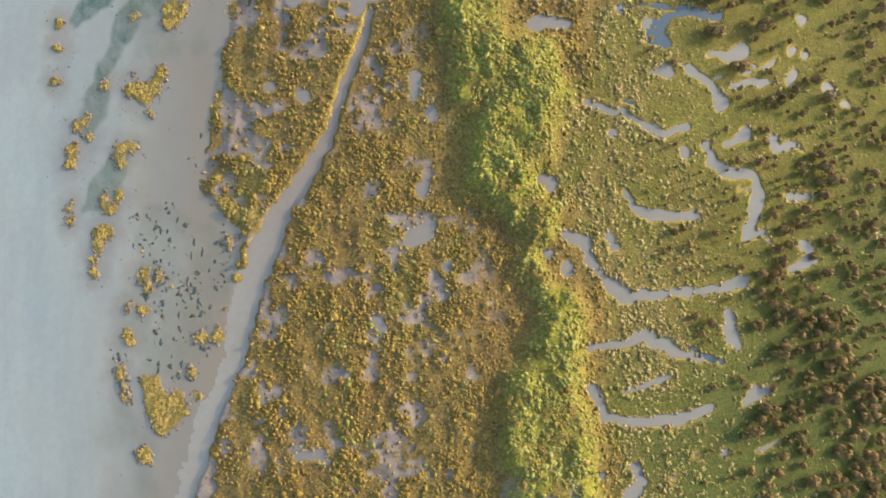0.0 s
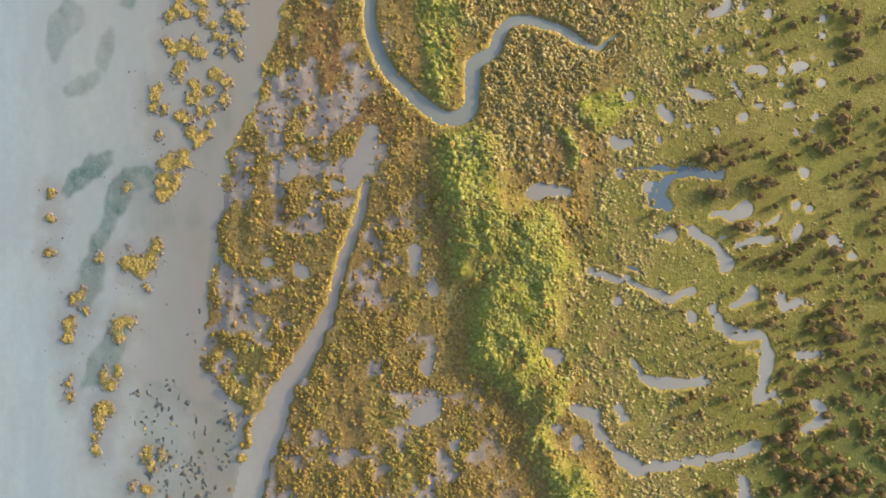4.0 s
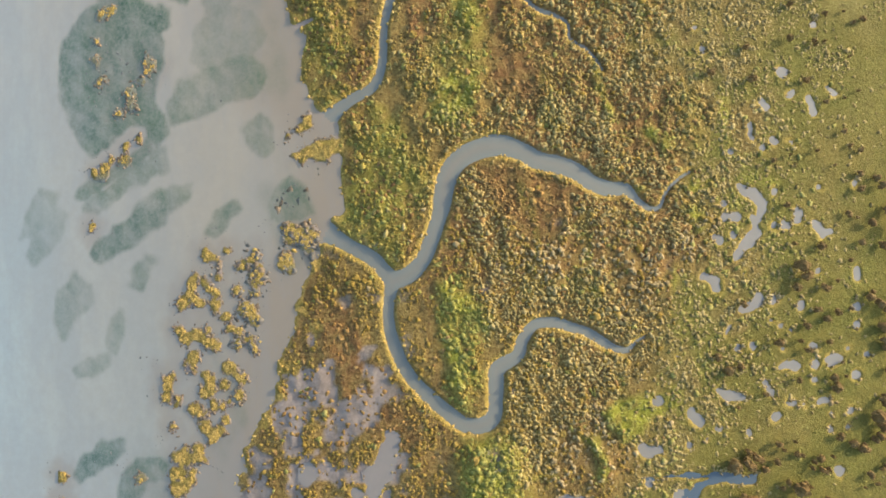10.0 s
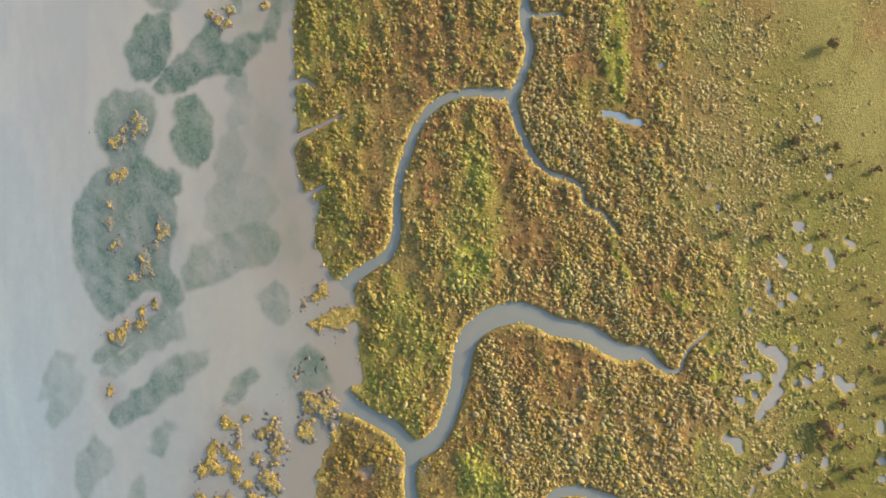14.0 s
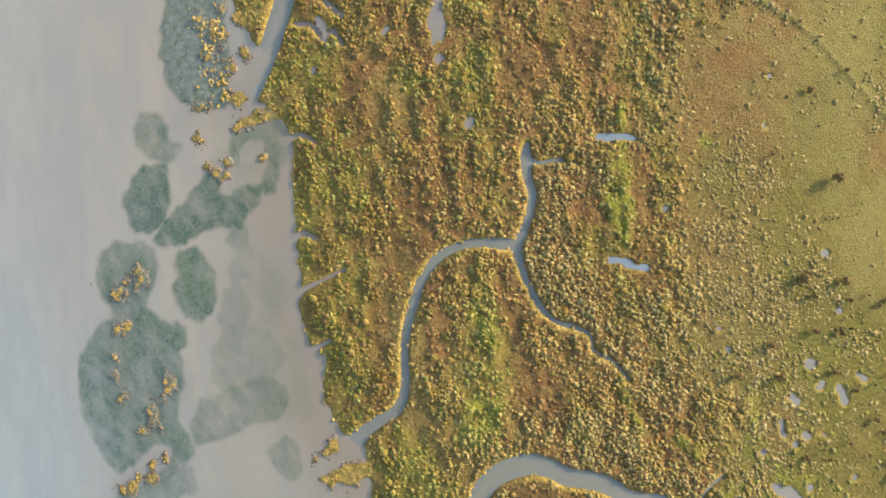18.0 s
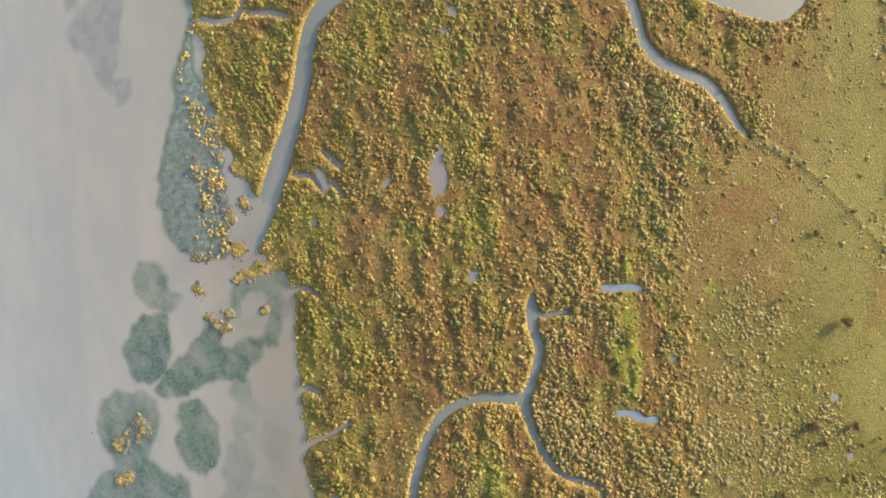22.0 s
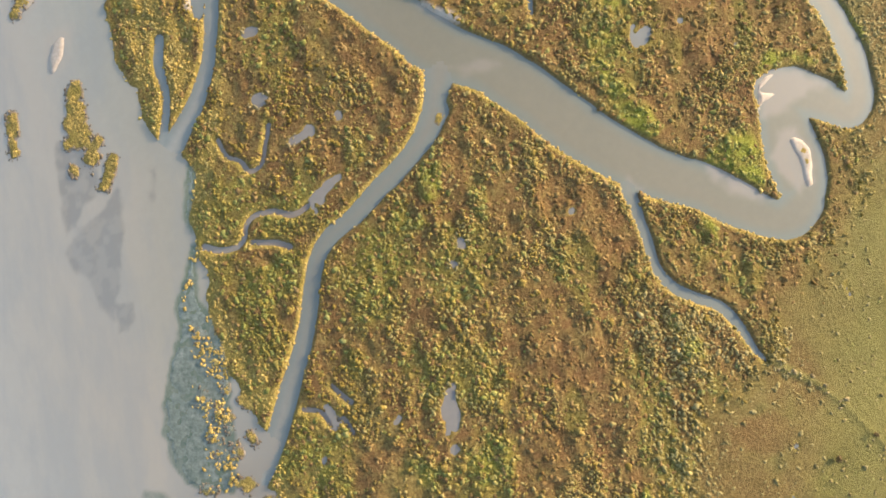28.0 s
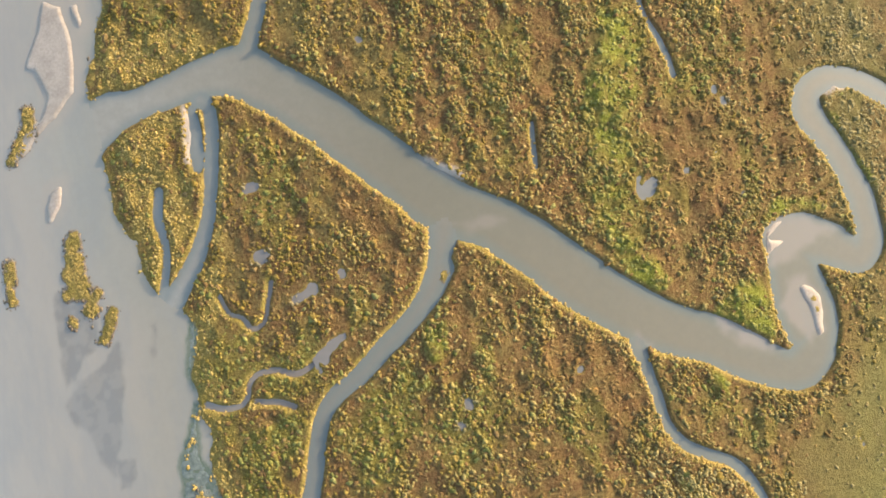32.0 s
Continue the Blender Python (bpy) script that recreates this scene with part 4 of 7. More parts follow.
BEDS += [(1, [(-74.4, 187.1), (-72.0, 191.8), (-68.3, 194.8), (-63.5, 194.7), (-62.8, 191.8), (-63.7, 187.0), (-67.3, 182.4), (-70.3, 180.9), (-72.9, 182.5), (-74.0, 184.5)])]
BEDS += [(1, [(-68.4, 179.5), (-63.5, 184.5), (-58.5, 186.3), (-55.5, 189.0), (-51.9, 191.0), (-50.6, 189.0), (-51.2, 186.6), (-48.7, 185.7), (-46.5, 187.3), (-44.5, 188.0), (-42.1, 186.7), (-43.1, 184.4), (-45.9, 182.3), (-47.5, 180.1), (-51.3, 180.6), (-54.8, 179.1), (-58.9, 179.0), (-63.1, 177.6), (-66.5, 178.0)])]
BEDS += [(0.8, [(-47.3, 195.9), (-46.3, 198.4), (-43.0, 198.9), (-38.7, 198.0), (-37.2, 195.0), (-37.9, 189.7), (-39.6, 186.4), (-41.6, 186.0), (-40.4, 190.1), (-39.3, 193.5), (-40.1, 196.7), (-43.8, 197.5), (-46.0, 195.7), (-46.4, 192.7), (-47.6, 193.5)])]
BEDS += [(1, [(-63.4, 173.3), (-61.4, 175.6), (-58.6, 175.9), (-57.1, 173.9), (-55.9, 171.3), (-54.3, 168.1), (-54.4, 164.5), (-56.4, 162.8), (-58.7, 160.6), (-61.9, 162.1), (-64.2, 164.8), (-64.6, 168.5), (-63.0, 170.8)])]
BEDS += [(0.85, [(-83.4, 174.1), (-80.7, 177.7), (-77.5, 179.8), (-72.0, 179.0), (-69.0, 177.0), (-68.5, 173.9), (-69.8, 169.0), (-72.6, 164.3), (-76.3, 162.7), (-80.5, 163.7), (-82.9, 167.7), (-83.6, 171.0)])]
BEDS += [(0.7, [(-70.7, 203.6), (-68.2, 205.7), (-64.1, 205.1), (-61.7, 202.9), (-61.4, 199.7), (-58.4, 197.4), (-61.9, 196.1), (-66.5, 197.9), (-69.7, 200.3)])]
BEDS += [(0.6, [(-37.4, 202.9), (-35.5, 207.4), (-33.9, 207.2), (-34.6, 200.1), (-36.4, 191.9), (-38.5, 189.8), (-38.4, 195.8)])]
BEDS += [(0.4, [(-51.2, 176.9), (-48.8, 179.7), (-46.3, 179.4), (-46.5, 176.4), (-49.5, 174.9)])]
BEDS += [(0.85, [(-91.2, 146.3), (-88.9, 153.9), (-84.7, 160.6), (-78.6, 163.4), (-73.5, 164.5), (-68.8, 162.0), (-65.5, 159.2), (-65.4, 150.4), (-66.8, 144.3), (-68.3, 139.4), (-64.7, 135.4), (-63.9, 132.2), (-66.3, 129.3), (-68.9, 130.7), (-69.4, 133.8), (-74.3, 134.5), (-77.0, 132.5), (-78.8, 130.7), (-83.3, 129.0), (-86.0, 131.8), (-89.3, 137.1), (-91.3, 141.1)])]
BEDS += [(0.7, [(-87.6, 119.1), (-84.4, 122.8), (-80.7, 124.5), (-76.4, 124.9), (-71.3, 127.1), (-68.9, 130.7), (-68.5, 126.9), (-72.9, 124.1), (-78.7, 122.5), (-84.7, 119.0)])]
BEDS += [(0.6, [(-63.5, 139.0), (-61.2, 142.5), (-56.5, 143.4), (-50.3, 145.9), (-43.9, 146.0), (-41.6, 142.1), (-44.4, 138.7), (-49.6, 137.9), (-55.0, 135.9), (-59.1, 134.4), (-62.5, 134.0)])]
BEDS += [(0.8, [(-65.7, 156.7), (-64.8, 159.7), (-62.8, 158.9), (-62.3, 155.7), (-65.1, 154.7)])]
BEDS += [(0.35, [(-58.2, 147.2), (-55.6, 155.6), (-49.4, 158.7), (-43.8, 155.7), (-41.6, 150.6), (-43.9, 146.0), (-50.5, 144.1), (-55.0, 144.5)])]
BEDS += [(0.4, [(-54.5, 160.5), (-52.1, 166.4), (-47.5, 167.1), (-46.6, 162.0), (-49.5, 157.5), (-52.8, 156.6)])]
BEDS += [(0.5, [(-46.9, 130.5), (-43.5, 133.8), (-40.5, 131.2), (-40.3, 126.4), (-42.9, 125.4), (-45.9, 128.0)])]
BEDS += [(0.45, [(-102.2, 110.6), (-99.8, 117.0), (-96.4, 122.0), (-93.6, 119.3), (-93.5, 114.2), (-97.1, 111.7)])]
BEDS += [(0.35, [(-51.1, 171.2), (-48.1, 175.8), (-45.0, 174.1), (-46.0, 169.3), (-49.4, 167.9)])]
LEDGES = []
LEDGES += [(0.9, [(-48.7, 257.5), (-48.5, 252.8), (-49.2, 245.7), (-45.2, 240.2), (-43.6, 234.0), (-44.5, 228.1), (-46.4, 221.2), (-46.9, 214.1), (-47.0, 207.0), (-48.6, 204.8), (-51.9, 204.6), (-56.1, 206.8), (-59.5, 210.2), (-61.3, 214.7), (-61.2, 219.5), (-59.3, 226.6), (-57.5, 232.4), (-55.1, 239.4), (-53.2, 245.1), (-51.0, 253.3), (-49.7, 257.7)])]
LEDGES += [(0.9, [(-45.9, 277.9), (-45.1, 275.3), (-46.0, 267.0), (-48.0, 260.1), (-49.1, 260.3), (-48.5, 267.5), (-47.2, 274.5)])]
TONGUES = []
TONGUES += [(1, [(-78.7, 260.2), (-75.6, 264.1), (-71.7, 266.5), (-66.2, 269.8), (-63.1, 271.6), (-64.0, 263.1), (-66.8, 252.4), (-69.4, 244.1), (-71.3, 245.7), (-75.0, 253.8), (-78.0, 258.2)])]
TONGUES += [(0.6, [(-78.9, 271.1), (-75.7, 278.1), (-71.3, 278.4), (-69.8, 274.3), (-74.0, 270.1), (-78.5, 264.6)])]
TONGUES += [(0.5, [(-56.2, 275.2), (-53.0, 275.7), (-52.9, 272.0), (-56.0, 264.6), (-56.5, 267.8)])]
TONGUES += [(0.7, [(-77.5, 285.1), (-72.4, 286.0), (-68.5, 280.5), (-66.3, 273.4), (-72.5, 269.5), (-77.9, 262.9), (-78.7, 270.4), (-78.8, 277.8)])]
TONGUES += [(0.5, [(-69.9, 249.6), (-63.1, 248.1), (-63.6, 244.5), (-66.1, 241.2), (-69.1, 240.6), (-69.9, 244.6)])]
LIME = []
LIME += [(1, [(-1.8, 64.1), (-2.5, 56.9), (1.0, 50.8), (0.9, 44.8), (2.0, 40.0), (3.7, 32.8), (2.4, 26.9), (2.3, 18.6), (3.9, 13.9), (10.3, 11.4), (13.8, 5.5), (13.0, -2.6), (17.0, -8.5), (14.5, -16.5), (9.8, -21.1), (7.9, -30.3), (8.9, -39.6), (9.8, -51.9), (28.8, -52.3), (28.0, -40.0), (26.4, -32.9), (26.0, -26.0), (25.5, -19.1), (26.3, -12.1), (22.9, -6.3), (18.3, -2.7), (17.2, 2.0), (20.2, 7.8), (22.1, 13.6), (20.5, 19.5), (20.6, 26.6), (22.5, 32.5), (20.9, 38.5), (19.8, 44.5), (14.6, 48.1), (11.1, 51.8), (8.8, 59.0), (7.1, 63.9)])]
LIME += [(0.8, [(-3.0, 64.8), (-4.4, 60.2), (-3.6, 53.4), (-3.9, 46.6), (-0.7, 41.9), (-1.1, 32.7), (18.2, 31.9), (16.4, 41.2), (10.9, 46.0), (6.6, 50.7), (5.8, 57.6), (3.8, 63.3)])]
LIME += [(0.8, [(-6.2, 96.1), (-1.5, 98.2), (2.4, 93.4), (3.8, 87.5), (2.4, 81.8), (1.0, 76.1), (-0.5, 70.4), (-4.0, 69.4), (-6.0, 76.4), (-6.8, 83.4), (-7.7, 89.2)])]
LIME += [(0.75, [(-2.1, 161.1), (1.0, 163.8), (4.4, 161.7), (4.8, 153.5), (6.7, 147.5), (7.2, 139.3), (3.2, 133.8), (1.4, 125.9), (-2.1, 125.0), (-5.1, 131.0), (-4.5, 139.1), (-2.2, 145.9), (-3.3, 153.0)])]
LIME += [(0.8, [(47.2, 321.4), (53.2, 321.7), (56.8, 315.3), (54.0, 307.4), (48.9, 299.9), (47.1, 290.9), (47.7, 281.5), (44.8, 272.8), (39.4, 269.1), (38.4, 276.2), (39.2, 286.4), (38.9, 296.9), (41.6, 304.6), (44.5, 313.6)])]
GREENS = []
GREENS += [(0.9, [(30.8, 184.4), (33.3, 185.4), (33.3, 179.5), (33.3, 172.4), (33.3, 166.5), (30.8, 164.3), (30.1, 170.2), (29.5, 176.2)])]
GREENS += [(0.8, [(26.3, 140.1), (28.7, 140.5), (29.4, 135.2), (30.5, 128.2), (29.2, 126.0), (27.3, 130.8)])]
GREENS += [(0.9, [(34.3, 195.2), (36.2, 196.2), (36.0, 190.4), (35.6, 184.6), (35.7, 175.3), (34.2, 166.2), (31.5, 162.0), (30.4, 166.8), (31.1, 175.9), (33.5, 184.9)])]
GREENS += [(0.9, [(46.4, 221.9), (49.2, 224.6), (51.9, 222.5), (52.0, 219.0), (48.8, 217.6), (46.5, 218.4)])]
GREENS += [(0.9, [(50.1, 185.0), (52.2, 186.5), (54.0, 185.1), (53.2, 183.2), (51.1, 183.2)])]
GREENS += [(0.9, [(40.1, 173.5), (42.1, 175.0), (43.4, 173.1), (42.3, 171.9), (40.5, 172.1)])]
GREENS += [(0.9, [(46.2, 174.5), (47.8, 175.4), (49.1, 174.1), (48.3, 172.7), (46.5, 172.7)])]
GREENS += [(0.7, [(0.1, 263.3), (2.4, 267.0), (4.4, 264.9), (3.3, 258.1), (0.9, 257.3)])]
GREENS += [(0.5, [(-4.8, 254.2), (0.1, 255.7), (1.9, 252.5), (-0.7, 250.6), (-4.1, 251.1)])]
GREENS += [(0.6, [(55.9, 246.4), (59.9, 244.7), (59.6, 239.4), (55.9, 238.7)])]
GREENS += [(1, [(25.9, 68.0), (30.7, 71.3), (36.6, 72.1), (42.6, 74.1), (41.1, 69.6), (35.1, 66.4), (31.3, 62.0), (26.8, 63.4)])]
GREENS += [(0.8, [(23.8, 93.5), (26.2, 95.7), (26.6, 92.2), (24.7, 90.0)])]
GREENS += [(0.7, [(34.3, 115.3), (37.8, 114.0), (38.9, 111.7), (35.3, 111.8)])]
GREENS += [(0.9, [(9.2, 56.8), (13.8, 58.3), (14.9, 56.6), (10.8, 55.6)])]
GREENS += [(0.7, [(40.4, 96.3), (42.2, 97.4), (42.6, 93.9), (40.7, 91.7)])]
GREENS += [(0.8, [(21.1, 64.8), (25.0, 63.5), (25.9, 57.8), (23.9, 53.3), (22.5, 59.1)])]
GREENS += [(0.9, [(64.2, 262.3), (69.1, 262.6), (70.0, 257.7), (70.7, 252.4), (70.7, 249.5), (65.8, 252.7), (58.1, 256.5), (61.1, 259.4)])]
GREENS += [(0.9, [(72.3, 274.3), (76.0, 277.2), (82.4, 277.3), (86.8, 274.2), (85.3, 273.3), (79.3, 274.9), (74.4, 272.8)])]
GREENS += [(0.6, [(91.3, 293.4), (92.0, 286.0), (96.0, 280.5), (98.7, 275.2), (101.0, 276.0), (98.8, 281.3), (94.8, 286.8), (93.6, 293.0)])]
GREENS += [(0.8, [(40.0, 272.5), (48.0, 271.0), (51.6, 265.8), (47.7, 263.6), (42.5, 267.4)])]
GREENS += [(0.5, [(2.7, 265.5), (5.7, 266.1), (5.8, 260.5), (2.8, 256.5), (1.2, 260.1)])]
GREENS += [(0.9, [(40.1, 123.9), (42.6, 124.9), (44.1, 121.9), (42.1, 119.7), (40.4, 121.0)])]
GREENS += [(0.9, [(44.7, 109.7), (47.8, 110.6), (48.6, 107.0), (45.5, 105.6)])]
GREENS += [(0.9, [(46.1, 105.5), (49.0, 104.7), (48.2, 102.5), (46.1, 103.2)])]
GREENS += [(0.9, [(53.6, 133.3), (55.5, 134.4), (55.5, 128.5), (53.6, 124.0), (52.9, 128.7)])]
GREENS += [(0.9, [(44.4, 113.9), (47.5, 116.2), (51.1, 114.9), (49.8, 113.1), (46.1, 112.6)])]
GREENS += [(0.9, [(53.5, 114.8), (58.5, 115.3), (65.9, 113.4), (64.5, 112.0), (57.1, 113.0)])]
GREENS += [(0.9, [(35.5, 125.9), (38.6, 128.2), (40.9, 125.8), (41.9, 122.2), (38.3, 122.9)])]
OLIVES = []
OLIVES += [(0.7, [(-23.9, 126.9), (-18.8, 131.3), (-13.0, 128.4), (-9.8, 121.0), (-11.4, 111.7), (-14.1, 103.6), (-18.9, 102.7), (-23.4, 109.0), (-24.3, 117.4)])]
OLIVES += [(0.6, [(-32.8, 193.3), (-29.6, 185.6), (-25.5, 174.2), (-28.9, 162.6), (-34.4, 154.7), (-32.7, 145.0), (-28.4, 136.3), (-23.3, 139.4), (-22.5, 150.0), (-24.3, 158.5), (-21.0, 170.1), (-17.8, 180.5), (-19.4, 191.5)])]
OLIVES += [(0.6, [(-24.9, 118.4), (-17.7, 120.3), (-9.6, 118.6), (-9.0, 110.4), (-12.0, 102.6), (-17.0, 98.2), (-21.4, 101.9), (-25.7, 109.1)])]
OLIVES += [(0.8, [(2.0, 210.0), (6.9, 211.7), (11.0, 207.6), (10.2, 201.9), (4.1, 199.2), (-0.2, 202.2), (-10.5, 204.2), (-10.2, 206.5), (-3.3, 205.0)])]
OLIVES += [(0.7, [(-31.5, 218.8), (-25.6, 216.6), (-21.7, 210.0), (-23.6, 204.4), (-29.9, 203.0), (-33.0, 205.8)])]
OLIVES += [(0.5, [(-33.1, 202.2), (-23.0, 199.6), (-21.9, 190.0), (-25.8, 178.7), (-32.5, 165.2), (-36.7, 170.5)])]
OLIVES += [(0.5, [(-7.5, 226.7), (2.2, 228.8), (10.7, 222.9), (10.8, 214.7), (2.6, 214.6), (-6.1, 219.4)])]
OLIVES += [(0.6, [(-11.9, 253.6), (-4.4, 257.0), (-3.8, 245.3), (-7.5, 236.6), (-15.0, 233.1), (-19.0, 238.4), (-18.8, 247.7)])]
OLIVES += [(0.6, [(-37.9, 251.0), (-26.6, 251.4), (-30.8, 240.3), (-36.1, 229.3), (-41.5, 234.8), (-42.6, 244.6)])]
OLIVES += [(0.5, [(-41.1, 280.6), (-38.6, 271.6), (-29.4, 266.2), (-19.3, 267.9), (-20.7, 258.7), (-32.1, 255.9), (-43.0, 259.1), (-43.9, 270.2)])]
OLIVES += [(0.5, [(4.0, 250.7), (12.1, 251.5), (11.2, 240.5), (3.7, 236.2), (-0.8, 242.5)])]
OLIVES += [(0.5, [(57.0, 304.5), (68.7, 313.6), (72.8, 309.4), (66.5, 303.1), (59.6, 299.4)])]
RUSTS = []
RUSTS += [(0.9, [(3.0, 119.1), (8.9, 121.1), (18.0, 116.0), (21.1, 108.8), (18.5, 103.1), (10.5, 105.8), (4.9, 110.7)])]
RUSTS += [(0.5, [(-25.0, 98.4), (-20.8, 86.4), (-16.5, 74.5), (-9.9, 66.2), (-14.8, 60.6), (-26.4, 65.6), (-30.7, 77.5), (-32.7, 89.4)])]
RUSTS += [(0.9, [(37.7, 91.8), (40.7, 92.8), (42.3, 88.7), (38.6, 87.1)])]
RUSTS += [(1, [(6.7, 147.5), (10.2, 148.4), (13.1, 141.1), (18.5, 137.2), (15.8, 131.7), (10.0, 132.1), (5.9, 138.2)])]
RUSTS += [(0.6, [(-26.4, 162.3), (-18.0, 161.5), (-17.6, 151.9), (-22.9, 145.3), (-28.7, 148.2)])]
RUSTS += [(1, [(21.5, 229.8), (31.8, 229.4), (34.3, 223.3), (31.7, 214.5), (25.4, 210.9), (23.2, 204.4), (18.8, 198.2), (14.2, 197.8), (10.4, 202.9), (15.8, 207.8), (20.9, 211.6), (23.1, 218.1), (19.1, 222.1)])]
RUSTS += [(0.9, [(-26.3, 211.9), (-21.2, 213.5), (-10.8, 210.7), (-10.1, 207.1), (-16.4, 204.5), (-24.5, 206.9)])]
RUSTS += [(0.7, [(21.8, 176.0), (27.6, 176.4), (29.1, 170.4), (25.1, 166.3), (19.6, 168.2)])]
RUSTS += [(0.8, [(63.6, 234.1), (72.3, 234.1), (80.8, 231.8), (78.0, 223.8), (72.3, 219.9), (65.4, 223.3)])]
RUSTS += [(0.5, [(28.6, 260.1), (38.9, 251.6), (42.2, 243.0), (37.1, 233.2), (30.6, 236.5), (26.4, 246.4), (18.6, 255.7)])]
RUSTS += [(0.7, [(-16.6, 303.6), (-8.3, 297.3), (-0.3, 290.0), (2.0, 283.9), (-2.5, 277.8), (-8.4, 283.5), (-15.9, 294.1)])]
RUSTS += [(0.7, [(31.0, 316.9), (35.5, 322.1), (40.3, 322.5), (38.1, 311.0), (33.7, 300.1), (29.8, 291.5), (26.8, 294.3), (30.0, 305.4)])]
RUSTS += [(0.7, [(51.7, 301.8), (60.6, 304.0), (67.2, 300.6), (73.0, 292.6), (71.8, 280.9), (64.2, 274.0), (54.8, 275.6), (50.6, 284.5)])]
RUSTS += [(0.7, [(79.7, 312.0), (86.6, 308.7), (84.1, 296.9), (84.5, 287.2), (78.6, 283.3), (76.2, 295.7)])]
RUSTS += [(0.6, [(24.0, 260.6), (33.7, 257.7), (37.1, 251.4), (34.3, 242.9), (25.9, 246.7), (21.6, 254.3)])]
RUSTS += [(0.6, [(51.9, 206.0), (64.2, 205.8), (72.1, 200.1), (62.4, 194.1), (51.8, 196.6)])]
CROWDS = []
CROWDS += [(1, [(5.0, 64.4), (8.0, 78.1), (10.7, 86.0), (19.8, 84.4), (27.7, 80.6), (29.6, 72.5), (23.5, 68.2), (15.3, 64.0), (12.7, 58.4), (6.7, 53.0), (4.7, 57.6)])]
CROWDS += [(1, [(-1.6, 119.3), (3.1, 121.4), (10.8, 112.8), (8.1, 104.7), (12.4, 98.7), (16.9, 95.0), (26.3, 96.9), (32.0, 94.3), (30.5, 88.6), (21.1, 87.8), (13.1, 89.4), (7.1, 85.0), (3.6, 82.9), (1.8, 94.5), (-1.1, 106.4)])]
CROWDS += [(1, [(8.0, 125.9), (14.8, 123.2), (24.0, 119.2), (32.0, 115.4), (37.6, 110.5), (44.0, 117.4), (41.8, 121.0), (34.7, 122.4), (29.0, 126.1), (23.3, 128.7), (15.1, 127.9)])]
CROWDS += [(0.9, [(6.1, 134.2), (23.6, 133.4), (23.3, 128.7), (11.5, 126.8)])]
CROWDS += [(0.9, [(9.6, 169.5), (17.0, 173.6), (23.6, 169.5), (25.2, 160.0), (24.4, 151.9), (30.6, 142.1), (40.0, 141.4), (41.7, 134.3), (33.1, 130.3), (28.1, 140.0), (23.7, 142.6), (18.6, 151.2), (12.0, 155.2)])]
CROWDS += [(0.8, [(-11.0, 145.5), (-4.4, 140.2), (-2.2, 123.8), (5.9, 124.4), (12.6, 121.5), (26.1, 117.0), (29.4, 128.3), (18.4, 134.9), (8.9, 132.2), (3.9, 128.0), (-2.8, 130.8), (-6.9, 138.1)])]
CROWDS += [(0.8, [(13.9, 186.3), (20.9, 186.5), (32.0, 182.7), (32.2, 175.8), (26.6, 177.7), (17.9, 173.0), (14.4, 164.3), (22.9, 158.6), (26.8, 153.4), (35.4, 156.8), (47.0, 155.2), (51.9, 147.5), (44.4, 137.1), (32.1, 133.2), (24.9, 139.9), (17.4, 152.4), (12.5, 158.8), (11.6, 169.3)])]
CROWDS += [(0.8, [(39.6, 234.0), (49.4, 229.1), (59.2, 223.0), (62.6, 214.3), (75.5, 210.0), (74.9, 206.6), (62.0, 210.9), (54.5, 216.7), (49.7, 209.4), (45.5, 191.7), (39.8, 185.8), (37.5, 199.9), (41.6, 217.6), (38.1, 225.0)])]
SMOOTH = []
SMOOTH += [(1, [(75.1, 207.7), (81.7, 216.1), (87.3, 232.1), (89.9, 253.6), (100.4, 254.8), (83.3, 163.9), (75.0, 165.5), (67.0, 176.5), (54.4, 187.9), (57.9, 201.1), (65.0, 207.0)])]
SMOOTH += [(1, [(67.5, 228.2), (97.7, 225.5), (91.5, 185.9), (77.0, 191.2), (67.8, 188.7), (55.7, 182.0), (48.0, 178.3), (54.1, 170.5), (44.8, 164.8), (40.3, 174.7), (49.1, 194.6), (48.4, 206.4), (60.2, 212.2), (73.1, 207.2)])]
SMOOTH += [(1, [(54.3, 220.7), (61.9, 228.3), (70.8, 235.6), (79.9, 243.0), (88.8, 260.1), (97.6, 259.7), (87.0, 213.5)])]
SMOOTH += [(1, [(73.1, 166.6), (92.0, 176.7), (88.4, 143.9), (77.1, 144.7), (73.1, 154.5)])]
SMOOTH += [(0.9, [(51.3, 64.1), (95.8, 65.7), (95.1, 50.4), (72.2, 40.0), (53.1, 42.2)])]
GREYS = []
GREYS += [(1, [(-72.6, 12.8), (-68.9, 13.8), (-63.6, 13.9), (-59.6, 9.5), (-47.7, 8.7), (-46.7, 1.4), (-47.1, -7.0), (-49.1, -13.1), (-54.3, -18.0), (-58.2, -24.1), (-63.6, -21.9), (-68.7, -22.0), (-66.3, -12.1), (-69.7, -7.2), (-72.5, -2.2), (-73.6, 5.3)])]
GREYS += [(1, [(-59.6, 26.3), (-54.9, 29.8), (-52.3, 18.6), (-46.4, 13.6), (-41.3, 13.5), (-45.2, 7.5), (-50.3, 11.2), (-56.9, 15.0)])]
GREYS += [(0.9, [(-76.7, -19.8), (-73.2, -18.4), (-71.7, -24.6), (-72.4, -32.0), (-75.9, -29.7)])]
GREYS += [(1, [(-42.5, 109.2), (-40.3, 116.3), (-35.2, 118.3), (-31.1, 114.3), (-31.9, 108.4), (-29.6, 105.8), (-32.2, 101.2), (-40.9, 101.8)])]
